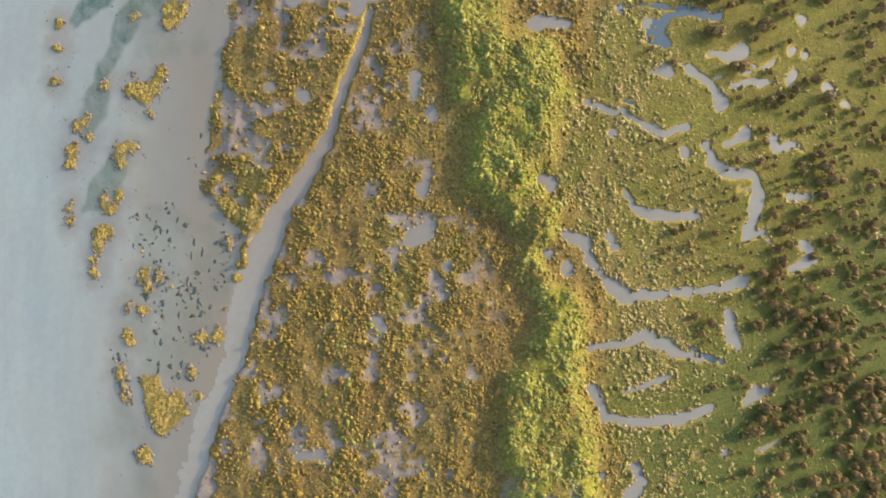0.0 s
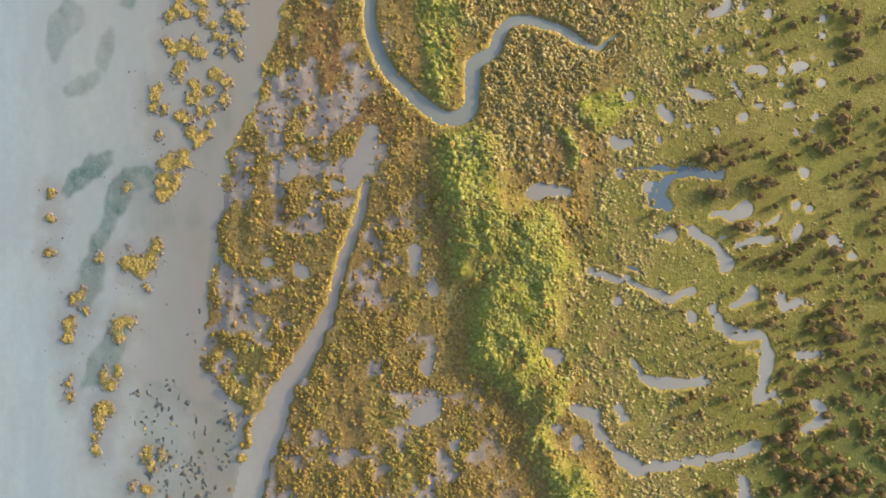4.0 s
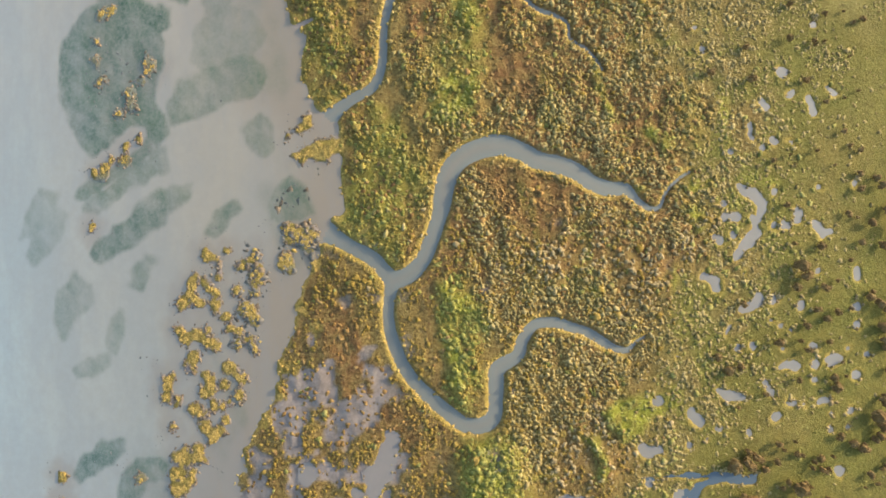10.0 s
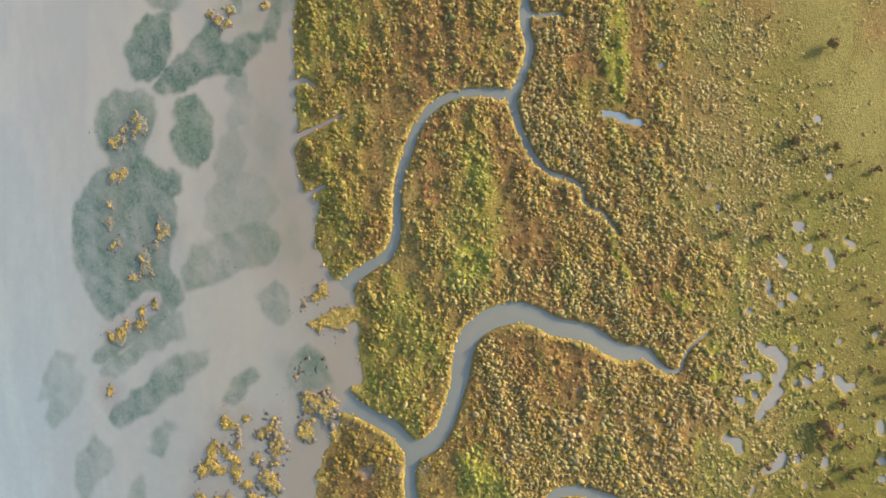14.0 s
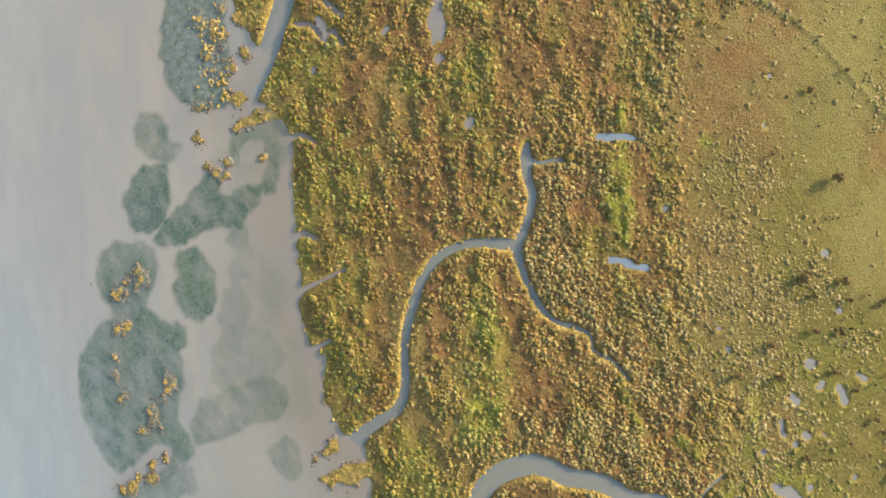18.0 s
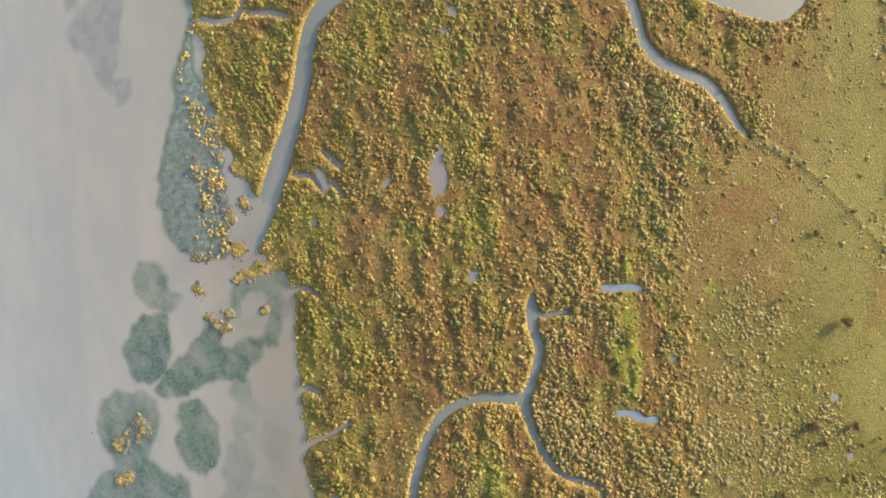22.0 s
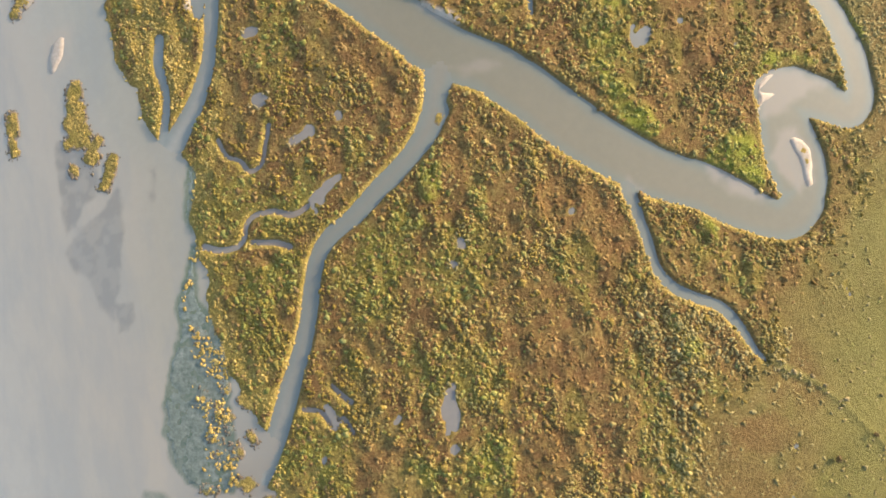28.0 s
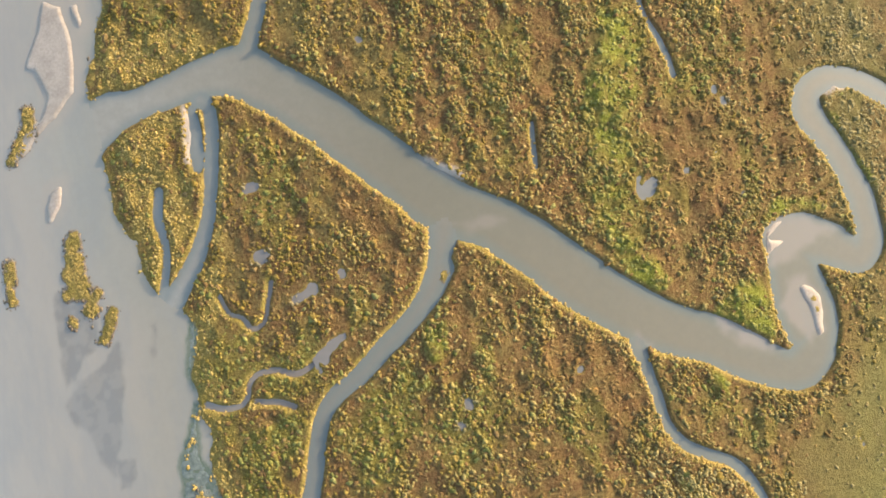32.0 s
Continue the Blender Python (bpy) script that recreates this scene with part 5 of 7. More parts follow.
GREYS += [(0.9, [(-48.4, 106.0), (-43.3, 104.4), (-43.8, 92.4), (-45.4, 84.0), (-50.4, 85.5), (-47.5, 96.2)])]
SANDS = []
SANDS += [(1, [(-69.8, 348.7), (-63.6, 347.1), (-64.2, 339.7), (-63.5, 332.0), (-64.3, 327.2), (-68.6, 323.2), (-74.3, 319.4), (-79.4, 315.5), (-82.4, 314.9), (-79.4, 319.3), (-74.3, 323.2), (-72.1, 327.7), (-74.0, 333.3), (-76.6, 335.2), (-72.4, 341.8)])]
SANDS += [(1, [(-62.3, 346.7), (-60.3, 346.2), (-59.8, 341.0), (-62.2, 339.2), (-62.5, 343.0)])]
SANDS += [(0.9, [(-76.0, 307.2), (-73.2, 309.2), (-70.8, 308.9), (-72.0, 303.9), (-74.8, 300.1), (-77.4, 299.4)])]
SANDS += [(1, [(-40.8, 318.7), (-39.4, 317.2), (-39.7, 311.9), (-40.5, 306.0), (-41.4, 306.0), (-41.4, 311.0)])]
SANDS += [(1, [(71.1, 264.8), (72.6, 270.1), (75.2, 272.5), (78.4, 272.7), (75.7, 271.2), (73.8, 269.3), (76.1, 269.0), (78.3, 268.0), (75.2, 267.6), (73.1, 266.8)])]
SANDS += [(1, [(76.8, 258.9), (78.7, 259.4), (81.0, 258.2), (82.6, 256.1), (82.3, 252.3), (82.1, 248.8), (80.5, 248.3), (79.6, 250.8), (78.7, 254.5), (77.4, 256.9)])]
SANDS += [(1, [(86.5, 265.9), (87.6, 267.3), (88.0, 266.7), (87.0, 265.5)])]
SANDS += [(1, [(91.3, 297.6), (94.2, 299.0), (97.9, 297.9), (97.1, 297.4), (93.9, 297.6), (92.1, 296.9)])]
SHOALS = []
SHOALS += [(0.8, [(5.9, 299.3), (11.2, 296.6), (17.2, 292.0), (15.9, 291.1), (11.6, 292.7), (7.6, 296.1)])]
SHOALS += [(0.9, [(58.7, 256.4), (63.8, 254.5), (69.1, 250.9), (72.0, 248.3), (69.7, 247.6), (64.1, 250.2), (60.0, 253.9)])]
SHOALS += [(0.7, [(72.7, 256.1), (75.5, 260.2), (78.8, 260.8), (81.7, 256.7), (81.6, 249.7), (78.5, 248.0), (75.3, 250.9)])]
SHOALS += [(0.7, [(71.8, 264.4), (74.1, 272.8), (81.5, 273.6), (87.1, 270.0), (82.7, 267.2), (77.1, 264.6)])]
SHOALS += [(0.5, [(17.0, 284.6), (21.1, 282.1), (18.8, 282.0), (14.0, 280.6), (10.0, 283.6)])]
SHOALS += [(0.5, [(42.0, 255.9), (44.0, 253.9), (42.4, 251.1), (40.8, 252.5)])]
# grey puddles between the tussocks of the northern marsh
PONDS += [[(-2.5, 211.6, 0.6), (0.0, 217.0, 0.6), (1.1, 220.3, 0.3)]]
PONDS += [[(-20.1, 262.7, 0.8), (-16.8, 265.1, 0.6), (-14.3, 265.6, 0.5)]]
PONDS += [[(7.7, 248.7, 0.6)]]
PONDS += [[(48.7, 286.5, 0.5), (48.5, 282.7, 0.6)]]
PONDS += [[(67.0, 302.4, 0.6), (69.3, 298.9, 0.7)]]
PONDS += [[(58.3, 286.7, 0.6)]]
PONDS += [[(73.0, 298.5, 0.5)]]
PONDS += [[(67.0, 281.7, 0.5)]]
PONDS += [[(-21.6, 261.7, 0.7), (-20.2, 259.8, 0.5)]]
PONDS += [[(-1.2, 324.2, 0.6)]]
PONDS += [[(5.1, 244.3, 0.6)]]
PONDS += [[(-1.3, 215.8, 0.5), (-0.1, 218.6, 0.5)]]
PONDS += [[(-1.7, 208.2, 0.5)]]
PONDS += [[(3.5, 194.7, 0.6)]]
PONDS += [[(-26.7, 209.0, 0.5)]]
PONDS += [[(-11.3, 216.1, 0.5)]]
# dark blue water in the wet hollows of the pasture
BLUE_FROM = len(PONDS)
PONDS += [[(32.1, 55.4, 0.3), (36.8, 55.6, 0.3), (42.6, 55.1, 0.5), (47.3, 54.5, 0.6), (53.3, 53.7, 0.6), (56.3, 53.9, 0.5)]]
PONDS += [[(41.8, 51.2, 0.7), (40.4, 47.3, 0.9), (42.7, 46.0, 0.6)]]
PONDS += [[(46.6, 42.3, 0.5), (49.5, 41.0, 0.6)]]
PONDS += [[(48.2, -17.3, 0.6), (51.9, -18.6, 0.8), (54.3, -19.9, 0.5)]]
PONDS += [[(43.6, -31.7, 0.9), (46.6, -31.2, 0.7)]]
PONDS += [[(34.5, 34.9, 0.5), (37.5, 33.7, 0.4)]]
BLUE_TO = len(PONDS)
PONDS += [[(54.9, 40.6, 0.5), (59.8, 41.4, 0.6), (62.9, 41.7, 0.5)]]
PONDS += [[(66.0, 42.4, 0.5), (68.0, 44.2, 0.5)]]
PONDS += [[(59.3, 39.2, 0.5), (64.4, 39.3, 0.6), (68.3, 38.7, 0.4)]]
PONDS += [[(17.5, 18.0, 0.8), (19.9, 17.8, 0.6)]]
PONDS += [[(62.3, 15.6, 0.5)]]
PONDS += [[(70.6, 13.7, 0.6), (74.5, 14.3, 0.7)]]
PONDS += [[(47.6, 24.3, 0.6)]]
CREEKS["creek_small"] += [[(-38.2, 163.0, 0.5), (-33.7, 164.5, 0.4), (-29.9, 165.7, 0.3), (-25.4, 167.5, 0.2)]]
CREEKS["creek_small"] += [[(-20.3, 220.5, 0.4), (-22.4, 222.6, 0.4), (-23.6, 224.4, 0.2)]]
CREEKS["creek_small"] += [[(-36.6, 175.5, 0.5), (-33.4, 176.4, 0.4), (-30.4, 174.8, 0.2)]]
CREEKS["creek_small"] += [[(-35.8, 196.0, 0.5), (-32.0, 196.7, 0.4), (-28.5, 195.0, 0.2)]]
CREEKS["creek_small"] += [[(-38.2, 151.5, 0.5), (-34.0, 151.7, 0.4), (-30.2, 153.1, 0.2)]]
CREEKS["river"] += [[(75.9, 263.7, 3.9), (75.1, 256.8, 3.7), (76.2, 250.2, 3.2)]]
CREEKS["river"] += [[(76.1, 268.9, 4.2), (80.5, 268.8, 4.9), (86.4, 266.5, 4.4)]]
ISLETS += [[(80.0, 256.0, 0.5), (80.6, 253.8, 0.4)]]


# ---- the lie of the land ----
RNG = np.random.default_rng(7)
LATTICE = RNG.random((256, 256))


def ease(a, b, v):
    u = np.clip((v - a) / (b - a), 0, 1)
    return u * u * (3 - 2 * u)


def grain(x, y, size, octaves=3, shift=0.0):
    """Smooth noise about 0, between -1 and 1, with cells of that size in metres."""
    total, amp, norm = 0.0, 1.0, 0.0
    for k in range(octaves):
        u, v = x / size + 37.2 * k + shift, y / size + 11.9 * k + shift * 1.7
        i, j = np.floor(u).astype(int), np.floor(v).astype(int)
        a, b = u - i, v - j
        a, b = a * a * (3 - 2 * a), b * b * (3 - 2 * b)
        p, q, r, s = (LATTICE[(i + m) & 255, (j + n) & 255] for m, n in ((0, 0), (1, 0), (0, 1), (1, 1)))
        total = total + amp * ((p * (1 - a) + q * a) * (1 - b) + (r * (1 - a) + s * a) * b)
        norm += amp
        amp, size = amp * 0.5, size * 0.5
    return 2.0 * total / norm - 1.0


def view_sag(x):
    """Ground and water sag to both sides, bent to fit the camera's wide-lens view."""
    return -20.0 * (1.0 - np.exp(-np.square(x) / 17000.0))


X0, X1, Y0, Y1, STEP = -124.0, 130.0, -74.0, 362.0, 0.5
NX, NY = int((X1 - X0) / STEP) + 1, int((Y1 - Y0) / STEP) + 1
gx, gy = np.linspace(X0, X1, NX), np.linspace(Y0, Y1, NY)
GX, GY = np.meshgrid(gx, gy)
WX = GX + 0.55 * grain(GX, GY, 3.2, 2, 3.0) + 0.9 * grain(GX, GY, 9.0, 1, 5.0)
WY = GY + 0.55 * grain(GX, GY, 3.2, 2, 8.0) + 0.9 * grain(GX, GY, 9.0, 1, 1.0)


def stroke_field(strokes, reach=8.0, sharp=1.0):
    """How far each point of the land lies outside (inside: minus) a set of strokes of varying half width."""
    out = np.full(GX.shape, 50.0)
    for line in strokes:
        pts = line if len(line) > 1 else [line[0], line[0]]
        for (ax, ay, ar), (bx, by, br) in zip(pts, pts[1:]):
            m = max(ar, br) + reach
            i0, i1 = np.searchsorted(gx, (min(ax, bx) - m, max(ax, bx) + m))
            j0, j1 = np.searchsorted(gy, (min(ay, by) - m, max(ay, by) + m))
            if i0 >= i1 or j0 >= j1:
                continue
            x, y = GX[j0:j1, i0:i1] * (1 - sharp) + WX[j0:j1, i0:i1] * sharp, GY[j0:j1, i0:i1] * (1 - sharp) + WY[j0:j1, i0:i1] * sharp
            dx, dy = bx - ax, by - ay
            t = np.clip(((x - ax) * dx + (y - ay) * dy) / max(dx * dx + dy * dy, 1e-6), 0, 1)
            d = np.hypot(x - ax - t * dx, y - ay - t * dy) - ar - t * (br - ar)
            np.minimum(out[j0:j1, i0:i1], d, out=out[j0:j1, i0:i1])
    return out


def rounded(line):
    """A stroke with its corners rounded: four short pieces for each long one."""
    if len(line) < 3:
        return line
    p = np.array([line[0], *line, line[-1]])
    u = np.linspace(0, 1, 4, endpoint=False)[:, None]
    out = [0.5 * (2 * b + (c - a) * u + (2 * a - 5 * b + 4 * c - d) * u ** 2 + (3 * b - a - 3 * c + d) * u ** 3) for a, b, c, d in zip(p, p[1:], p[2:], p[3:])]
    return [tuple(q) for q in np.concatenate(out)] + [line[-1]]


def patch_field(patches, reach=6.0, soft=2.5):
    """Metres outside (inside: minus) a set of outlined patches; a weak patch counts as lying further off."""
    out = np.full(GX.shape, 50.0)
    for strength, ring in patches:
        px, py = np.array(ring).T
        i0, i1 = np.searchsorted(gx, (px.min() - reach, px.max() + reach))
        j0, j1 = np.searchsorted(gy, (py.min() - reach, py.max() + reach))
        x, y = WX[j0:j1, i0:i1], WY[j0:j1, i0:i1]
        near, inside = np.full(x.shape, 50.0), np.zeros(x.shape, bool)
        for ax, ay, bx, by in zip(px, py, np.roll(px, -1), np.roll(py, -1)):
            dx, dy = bx - ax, by - ay
            t = np.clip(((x - ax) * dx + (y - ay) * dy) / (dx * dx + dy * dy + 1e-9), 0, 1)
            near = np.minimum(near, np.hypot(x - ax - t * dx, y - ay - t * dy))
            inside ^= ((ay > y) != (by > y)) & (x < ax + dx * (y - ay) / (dy + (1e-9 if dy == 0 else 0)))
        d = np.where(inside, -near, near) + (1 - strength) * soft
        out[j0:j1, i0:i1] = np.minimum(out[j0:j1, i0:i1], d)
    return out


def patch_cover(patches, blur, rough):
    """0 to 1: how much each place is covered by outlined patches of varying strength."""
    out = np.zeros(GX.shape)
    for strength, ring in patches:
        out = np.maximum(out, strength * ease(blur, -blur, patch_field([(1.0, ring)]) + rough))
    return out


def edge_field(points):
    """Metres to the right (+x) of a line that runs from south to north."""
    p = sorted(points, key=lambda q: q[1])
    return WX - np.interp(WY, [q[1] for q in p], [q[0] for q in p])


TIDE, POND = -0.55, -0.17           # water levels under the marsh's top
creek_d = {name: stroke_field([rounded(line) for line in lines], 8.0, 0.45) for name, lines in CREEKS.items()}
creek = np.min(list(creek_d.values()), axis=0)
ragged = 0.8 * grain(GX, GY, 1.9, 3, 14.0)
south = ease(100.0, 70.0, GY)
shore = edge_field(SHORE) + 2.0 * grain(GX, GY, 6.0, 3, 2.0) + south * 1.6 * ragged + 3.2 * grain(GX, GY, 4.0, 3, 70.0) * ease(30.0, 14.0, GY) * ease(-12.0, -2.0, GY)
creek_d["drain"] = creek_d["drain"] + (0.5 + 0.9 * ease(40.0, 10.0, GY)) * ragged
creek = np.min(list(creek_d.values()), axis=0)
beds = patch_cover(BEDS, 0.7, -0.7 + 1.1 * grain(GX * 1.3 + GY * 0.3, GY * 0.8, 4.0, 4, 4.0))
pond_d = [stroke_field([line], 4.0, 1.0) + 0.9 * ragged + 0.38 * ease(20.0, 30.0, GX) for line in PONDS]
pond = np.min(pond_d, axis=0)
islet = stroke_field(ISLETS, 6.0, 1.0) - 0.25 + 1.2 * grain(GX, GY, 1.7, 3, 15.0)
sand = np.minimum(stroke_field(SAND, 10.0, 1.0) - 0.8 * ease(-50.0, -58.0, GX), patch_field(SANDS)) + 0.3 * grain(GX, GY, 3.0, 3, 16.0)
algae = 0.5 - 1.15 * beds + 0.22 * grain(GX, GY, 2.5, 3, 49.0)
band = patch_field(LIME, 14.0) - 0.8 + 2.2 * grain(GX, GY, 6.0, 4, 6.0)
lush = patch_field(GREENS) + 1.2 * grain(GX, GY, 4.0, 3, 7.0)
rusty = patch_field(RUSTS) + 2.4 * grain(GX * 1.4, GY * 0.7, 6.0, 4, 38.0)
crowd = patch_cover(CROWDS, 2.0, 2.5 * grain(GX, GY, 6.0, 3, 57.0))
olive = patch_cover(OLIVES, 3.0, 5.0 * grain(GX * 1.3, GY * 0.8, 5.0, 4, 58.0))
ridge = stroke_field(FIELD_BANK, 6.0, 0.3)
shelf = patch_field(LEDGES) + 1.1 * grain(GX, GY, 3.0, 3, 40.0)
bar = patch_field(TONGUES, 6.0, 2.0) + 1.0 * grain(GX, GY, 2.6, 3, 41.0)
golden = stroke_field(GOLDEN, 8.0) + 1.6 * grain(GX, GY, 4.0, 3, 42.0)
sward = stroke_field(SWARD, 16.0) / 3.0 + 2.2 * grain(GX, GY, 9.0, 4, 43.0)
field = edge_field(PASTURE_EDGE) + 9.0 * grain(GX, GY, 12.0, 4, 9.0)

pasture = ease(-5.0, 8.0, field)
green = np.maximum(ease(2.0, -3.0, band) * (0.5 + 0.5 * ease(-0.25, 0.2, grain(GX, GY, 5.0, 4, 75.0))), ease(1.2, -1.2, lush))
shore_green = ease(13.0, 3.0, shore) * ease(-0.5, 1.5, shore) * ease(120.0, 136.0, GY) * ease(-0.15, 0.35, grain(GX, GY, 6.0, 3, 26.0))
inland_green = 0.75 * ease(0.22, 0.5, grain(GX * 1.5, GY * 0.6, 9.0, 3, 27.0)) * (1 - pasture) * ease(2.0, 6.0, creek)
patch_green = np.maximum(0.9 * olive, 0.7 * np.maximum(0.7 * shore_green, (0.4 + 0.35 * ease(80.0, 110.0, GY)) * inland_green))
heath = ease(125.0, 165.0, GY + 12 * grain(GX, GY, 30.0, 2, 2.5)) * pasture
edge_zone = ease(30.0, 12.0, field + 8.0 * grain(GX, GY, 9.0, 3, 73.0)) * ease(-6.0, 4.0, field)
heath = np.maximum(heath, 0.75 * edge_zone * ease(-0.35, 0.25, grain(GX, GY, 6.0, 3, 74.0)))
heath = heath * (1 - 0.8 * ease(2.0, -1.6, sward))
heath = np.maximum(heath, 0.25 * pasture * ease(0.1, 0.5, grain(GX, GY, 14.0, 3, 5.5)))
# bare mud shows between the tussocks on the low side of the southern marsh
low_marsh = ease(112.0, 84.0, GY) * ease(6.0, -8.0, GX - np.interp(GY, (-60, 0, 40, 90), (12, 6, -8, -14)))
mud = low_marsh * ease(0.22, 0.42, grain(GX, GY, 4.0, 3, 1.5) + 0.2 * ease(12.0, 2.0, shore) + 0.04 + 0.4 * ease(3.0, -3.0, stroke_field(MUDDY, 8.0)))
mud = np.maximum(mud, (1 - pasture) * ease(0.54, 0.68, grain(GX, GY, 5.0, 3, 12.5)) * 0.8 * ease(115.0, 95.0, GY))
rust = ease(-0.2, 0.3, grain(GX * 1.5, GY * 0.5, 11.0, 4, 10.0) + 0.22 * ease(140.0, 190.0, GY)) * (1 - 0.3 * pasture) * (0.4 + 0.6 * ease(60.0, 130.0, GY))
rust = np.maximum(rust, ease(1.0, -2.0, rusty))
rust = np.maximum(rust, 0.75 * ease(2.0, 12.0, GX + 5 * grain(GX, GY, 10.0, 3, 48.0)) * ease(70.0, 110.0, GY) * (1 - pasture))
crest = grain(GX * 1.3, GY * 0.85, 3.8, 3, 18.0)
# turf grows darker and greener towards the south-east
ground_mask = ease(24.0, -16.0, GY + 0.7 * (80 - GX) + 10 * grain(GX, GY, 14.0, 3, 62.0)) * pasture

land = 0.22 * grain(GX, GY, 14.0, 3, 11.0) + 0.12 * grain(GX, GY, 2.2, 3, 13.0) + 2.1 * ease(2.5, -5.0, band) * ease(80.0, 50.0, GY) + green * (1 - pasture) * (0.45 + 0.95 * grain(GX, GY, 3.4, 3, 17.0)) + (0.5 + 0.15 * ease(95.0, 125.0, GY) - 0.25 * green) * (1 - pasture) * crest + 0.4 * heath * (1 - 0.8 * ease(2.0, -3.0, patch_field(SMOOTH, 8.0))) * crest + 0.3 * ease(0.8, -0.3, ridge + 0.25)
land = land * ease(0.0, 5.0, shore) - 0.42 * ease(6.0, 0.5, shore)
land = land * ease(0.2, 4.0, np.minimum(pond, creek)) - 0.28 * mud * ease(0.5, 3.0, creek)
height = land + 0.1 * ease(1.6, 0.9, pond) * ease(0.1, 0.8, pond) * ease(20.0, 30.0, GX)
height = height + (-0.75 - height) * (1 - ease(-0.45, 0.55, pond))
bank = ease(-0.7, 0.7, creek)
height = -1.5 + (height + 1.5) * bank
coast = ease(-0.8, 0.7, shore)
height = -1.2 + (height + 1.2) * coast
height = np.maximum(height, -1.2 + ease(1.1, -0.1, islet) * (0.84 + 0.12 * grain(GX, GY, 1.5, 2)) * ease(-1.0, 0.3, np.maximum(creek, -0.2 - 0 * creek) + 0.2))
flats = (1 - ease(-0.6, 0.4, shore)) * ease(-0.4, 0.8, creek)
weed = ease(0.0, -0.5, algae) * flats
grey_flats = stroke_field(GREY_FLATS, 8.0)
speck = ease(0.3, 0.55, grain(GX, GY, 1.3, 2, 20.0)) * ease(0.25, 0.5, beds) * ease(0.0, 0.4, grain(GX, GY, 9.0, 2, 59.0)) * flats
mound = ease(-0.1, 0.12, grain(GX, GY, 1.7, 3, 28.0)) * ease(-0.45, 0.1, grain(GX, GY, 7.0, 2, 64.0)) * ease(1.5, -1.5, grey_flats) * flats * ease(60.0, 80.0, GY)
weed_all = np.maximum(weed * (0.5 + 0.5 * ease(-0.2, 0.5, grain(GX, GY, 1.3, 3, 21.0))), speck)
height = np.maximum(height, -1.2 + 0.62 * ease(0.0, 0.8, weed_all) + 0.03 * grain(GX, GY, 0.9, 2) * weed_all)
height = np.maximum(height, -1.2 + 0.82 * mound)
ledge = ease(0.8, -0.3, shelf) * (1 - ease(-0.2, 0.8, shore)) * ease(-0.3, 0.9, creek)
height = np.maximum(height, -1.2 + (0.665 + 0.07 * grain(GX, GY, 1.6, 3, 44.0)) * ledge)
height = np.maximum(height, -1.2 + 0.95 * ease(0.6, -1.0, sand))
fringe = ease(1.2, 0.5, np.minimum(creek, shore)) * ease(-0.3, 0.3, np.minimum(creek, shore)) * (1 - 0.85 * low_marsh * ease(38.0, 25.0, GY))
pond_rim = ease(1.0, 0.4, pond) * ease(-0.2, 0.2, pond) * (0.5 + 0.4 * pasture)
# real bank grass, but sunlight on one bank is put into its colour
sunlit_bank = ease(0.35, -0.35, np.gradient(creek, STEP, axis=1))
fringe = fringe * np.where(creek < shore, 0.2 + 0.8 * sunlit_bank, 0.7)
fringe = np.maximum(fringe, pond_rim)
bed = np.maximum(1 - ease(-0.25, 0.25, np.minimum(creek, pond)), 1 - ease(-0.5, 0.3, shore))
mud = np.maximum(mud, bed)
on_islet = ease(0.05, -0.2, islet)
gilt = ease(1.0, -1.2, golden) * ease(0.0, 0.6, np.minimum(creek, shore)) * (1 - 0.5 * green)
# sward also pales the field bank's ridge: its sunlit grass put into the colour
fields = {"mud": mud * (1 - on_islet), "lush": np.maximum(green, patch_green * (1 - 0.35 * gilt)) * (1 - on_islet), "pasture": pasture, "heath": heath, "rust": np.maximum(rust, 0.5 * on_islet), "fringe": np.maximum(np.maximum(fringe, 0.75 * on_islet), 0.7 * gilt), "algae": np.maximum(np.maximum(weed_all, mound) * flats, ledge), "ground_mask": ground_mask, "sward": np.maximum(ease(2.0, -5.0, patch_field(SMOOTH, 8.0) + 3.0 * grain(GX, GY, 9.0, 3, 65.0)) * ease(82.0, 115.0, GY) * ease(58.0, 88.0, GX + 6 * grain(GX, GY, 12.0, 3, 66.0)), ease(0.5, -0.2, ridge)), "sand": ease(0.5, -0.3, sand)}


def mesh_from(name, co, faces, material, smooth=False):
    """A mesh from arrays: n x 3 places and m x k corners (all faces alike)."""
    me = bpy.data.meshes.new(name)
    co, faces = np.asarray(co, np.float32), np.asarray(faces, np.int32)
    k = faces.shape[1]
    me.vertices.add(len(co))
    me.vertices.foreach_set("co", co.ravel())
    me.loops.add(faces.size)
    me.loops.foreach_set("vertex_index", faces.ravel())
    me.polygons.add(len(faces))
    me.polygons.foreach_set("loop_start", np.arange(0, faces.size, k, dtype=np.int32))
    me.polygons.foreach_set("use_smooth", np.full(len(faces), smooth))
    me.materials.append(material)
    me.update(calc_edges=True)
    return me


def quads(nx, ny):
    i = np.arange(nx * ny).reshape(ny, nx)
    return np.stack([i[:-1, :-1], i[:-1, 1:], i[1:, 1:], i[1:, :-1]], -1).reshape(-1, 4)


# the sheet: fine over the marsh, with ever wider cells out to the horizon
far = np.array([6.0, 16.0, 36.0, 80.0, 170.0, 400.0, 900.0, 2200.0])
ox, oy = np.concatenate([X0 - far[::-1], gx, X1 + far]), np.concatenate([Y0 - far[::-1], gy, Y1 + far])
pad = len(far)


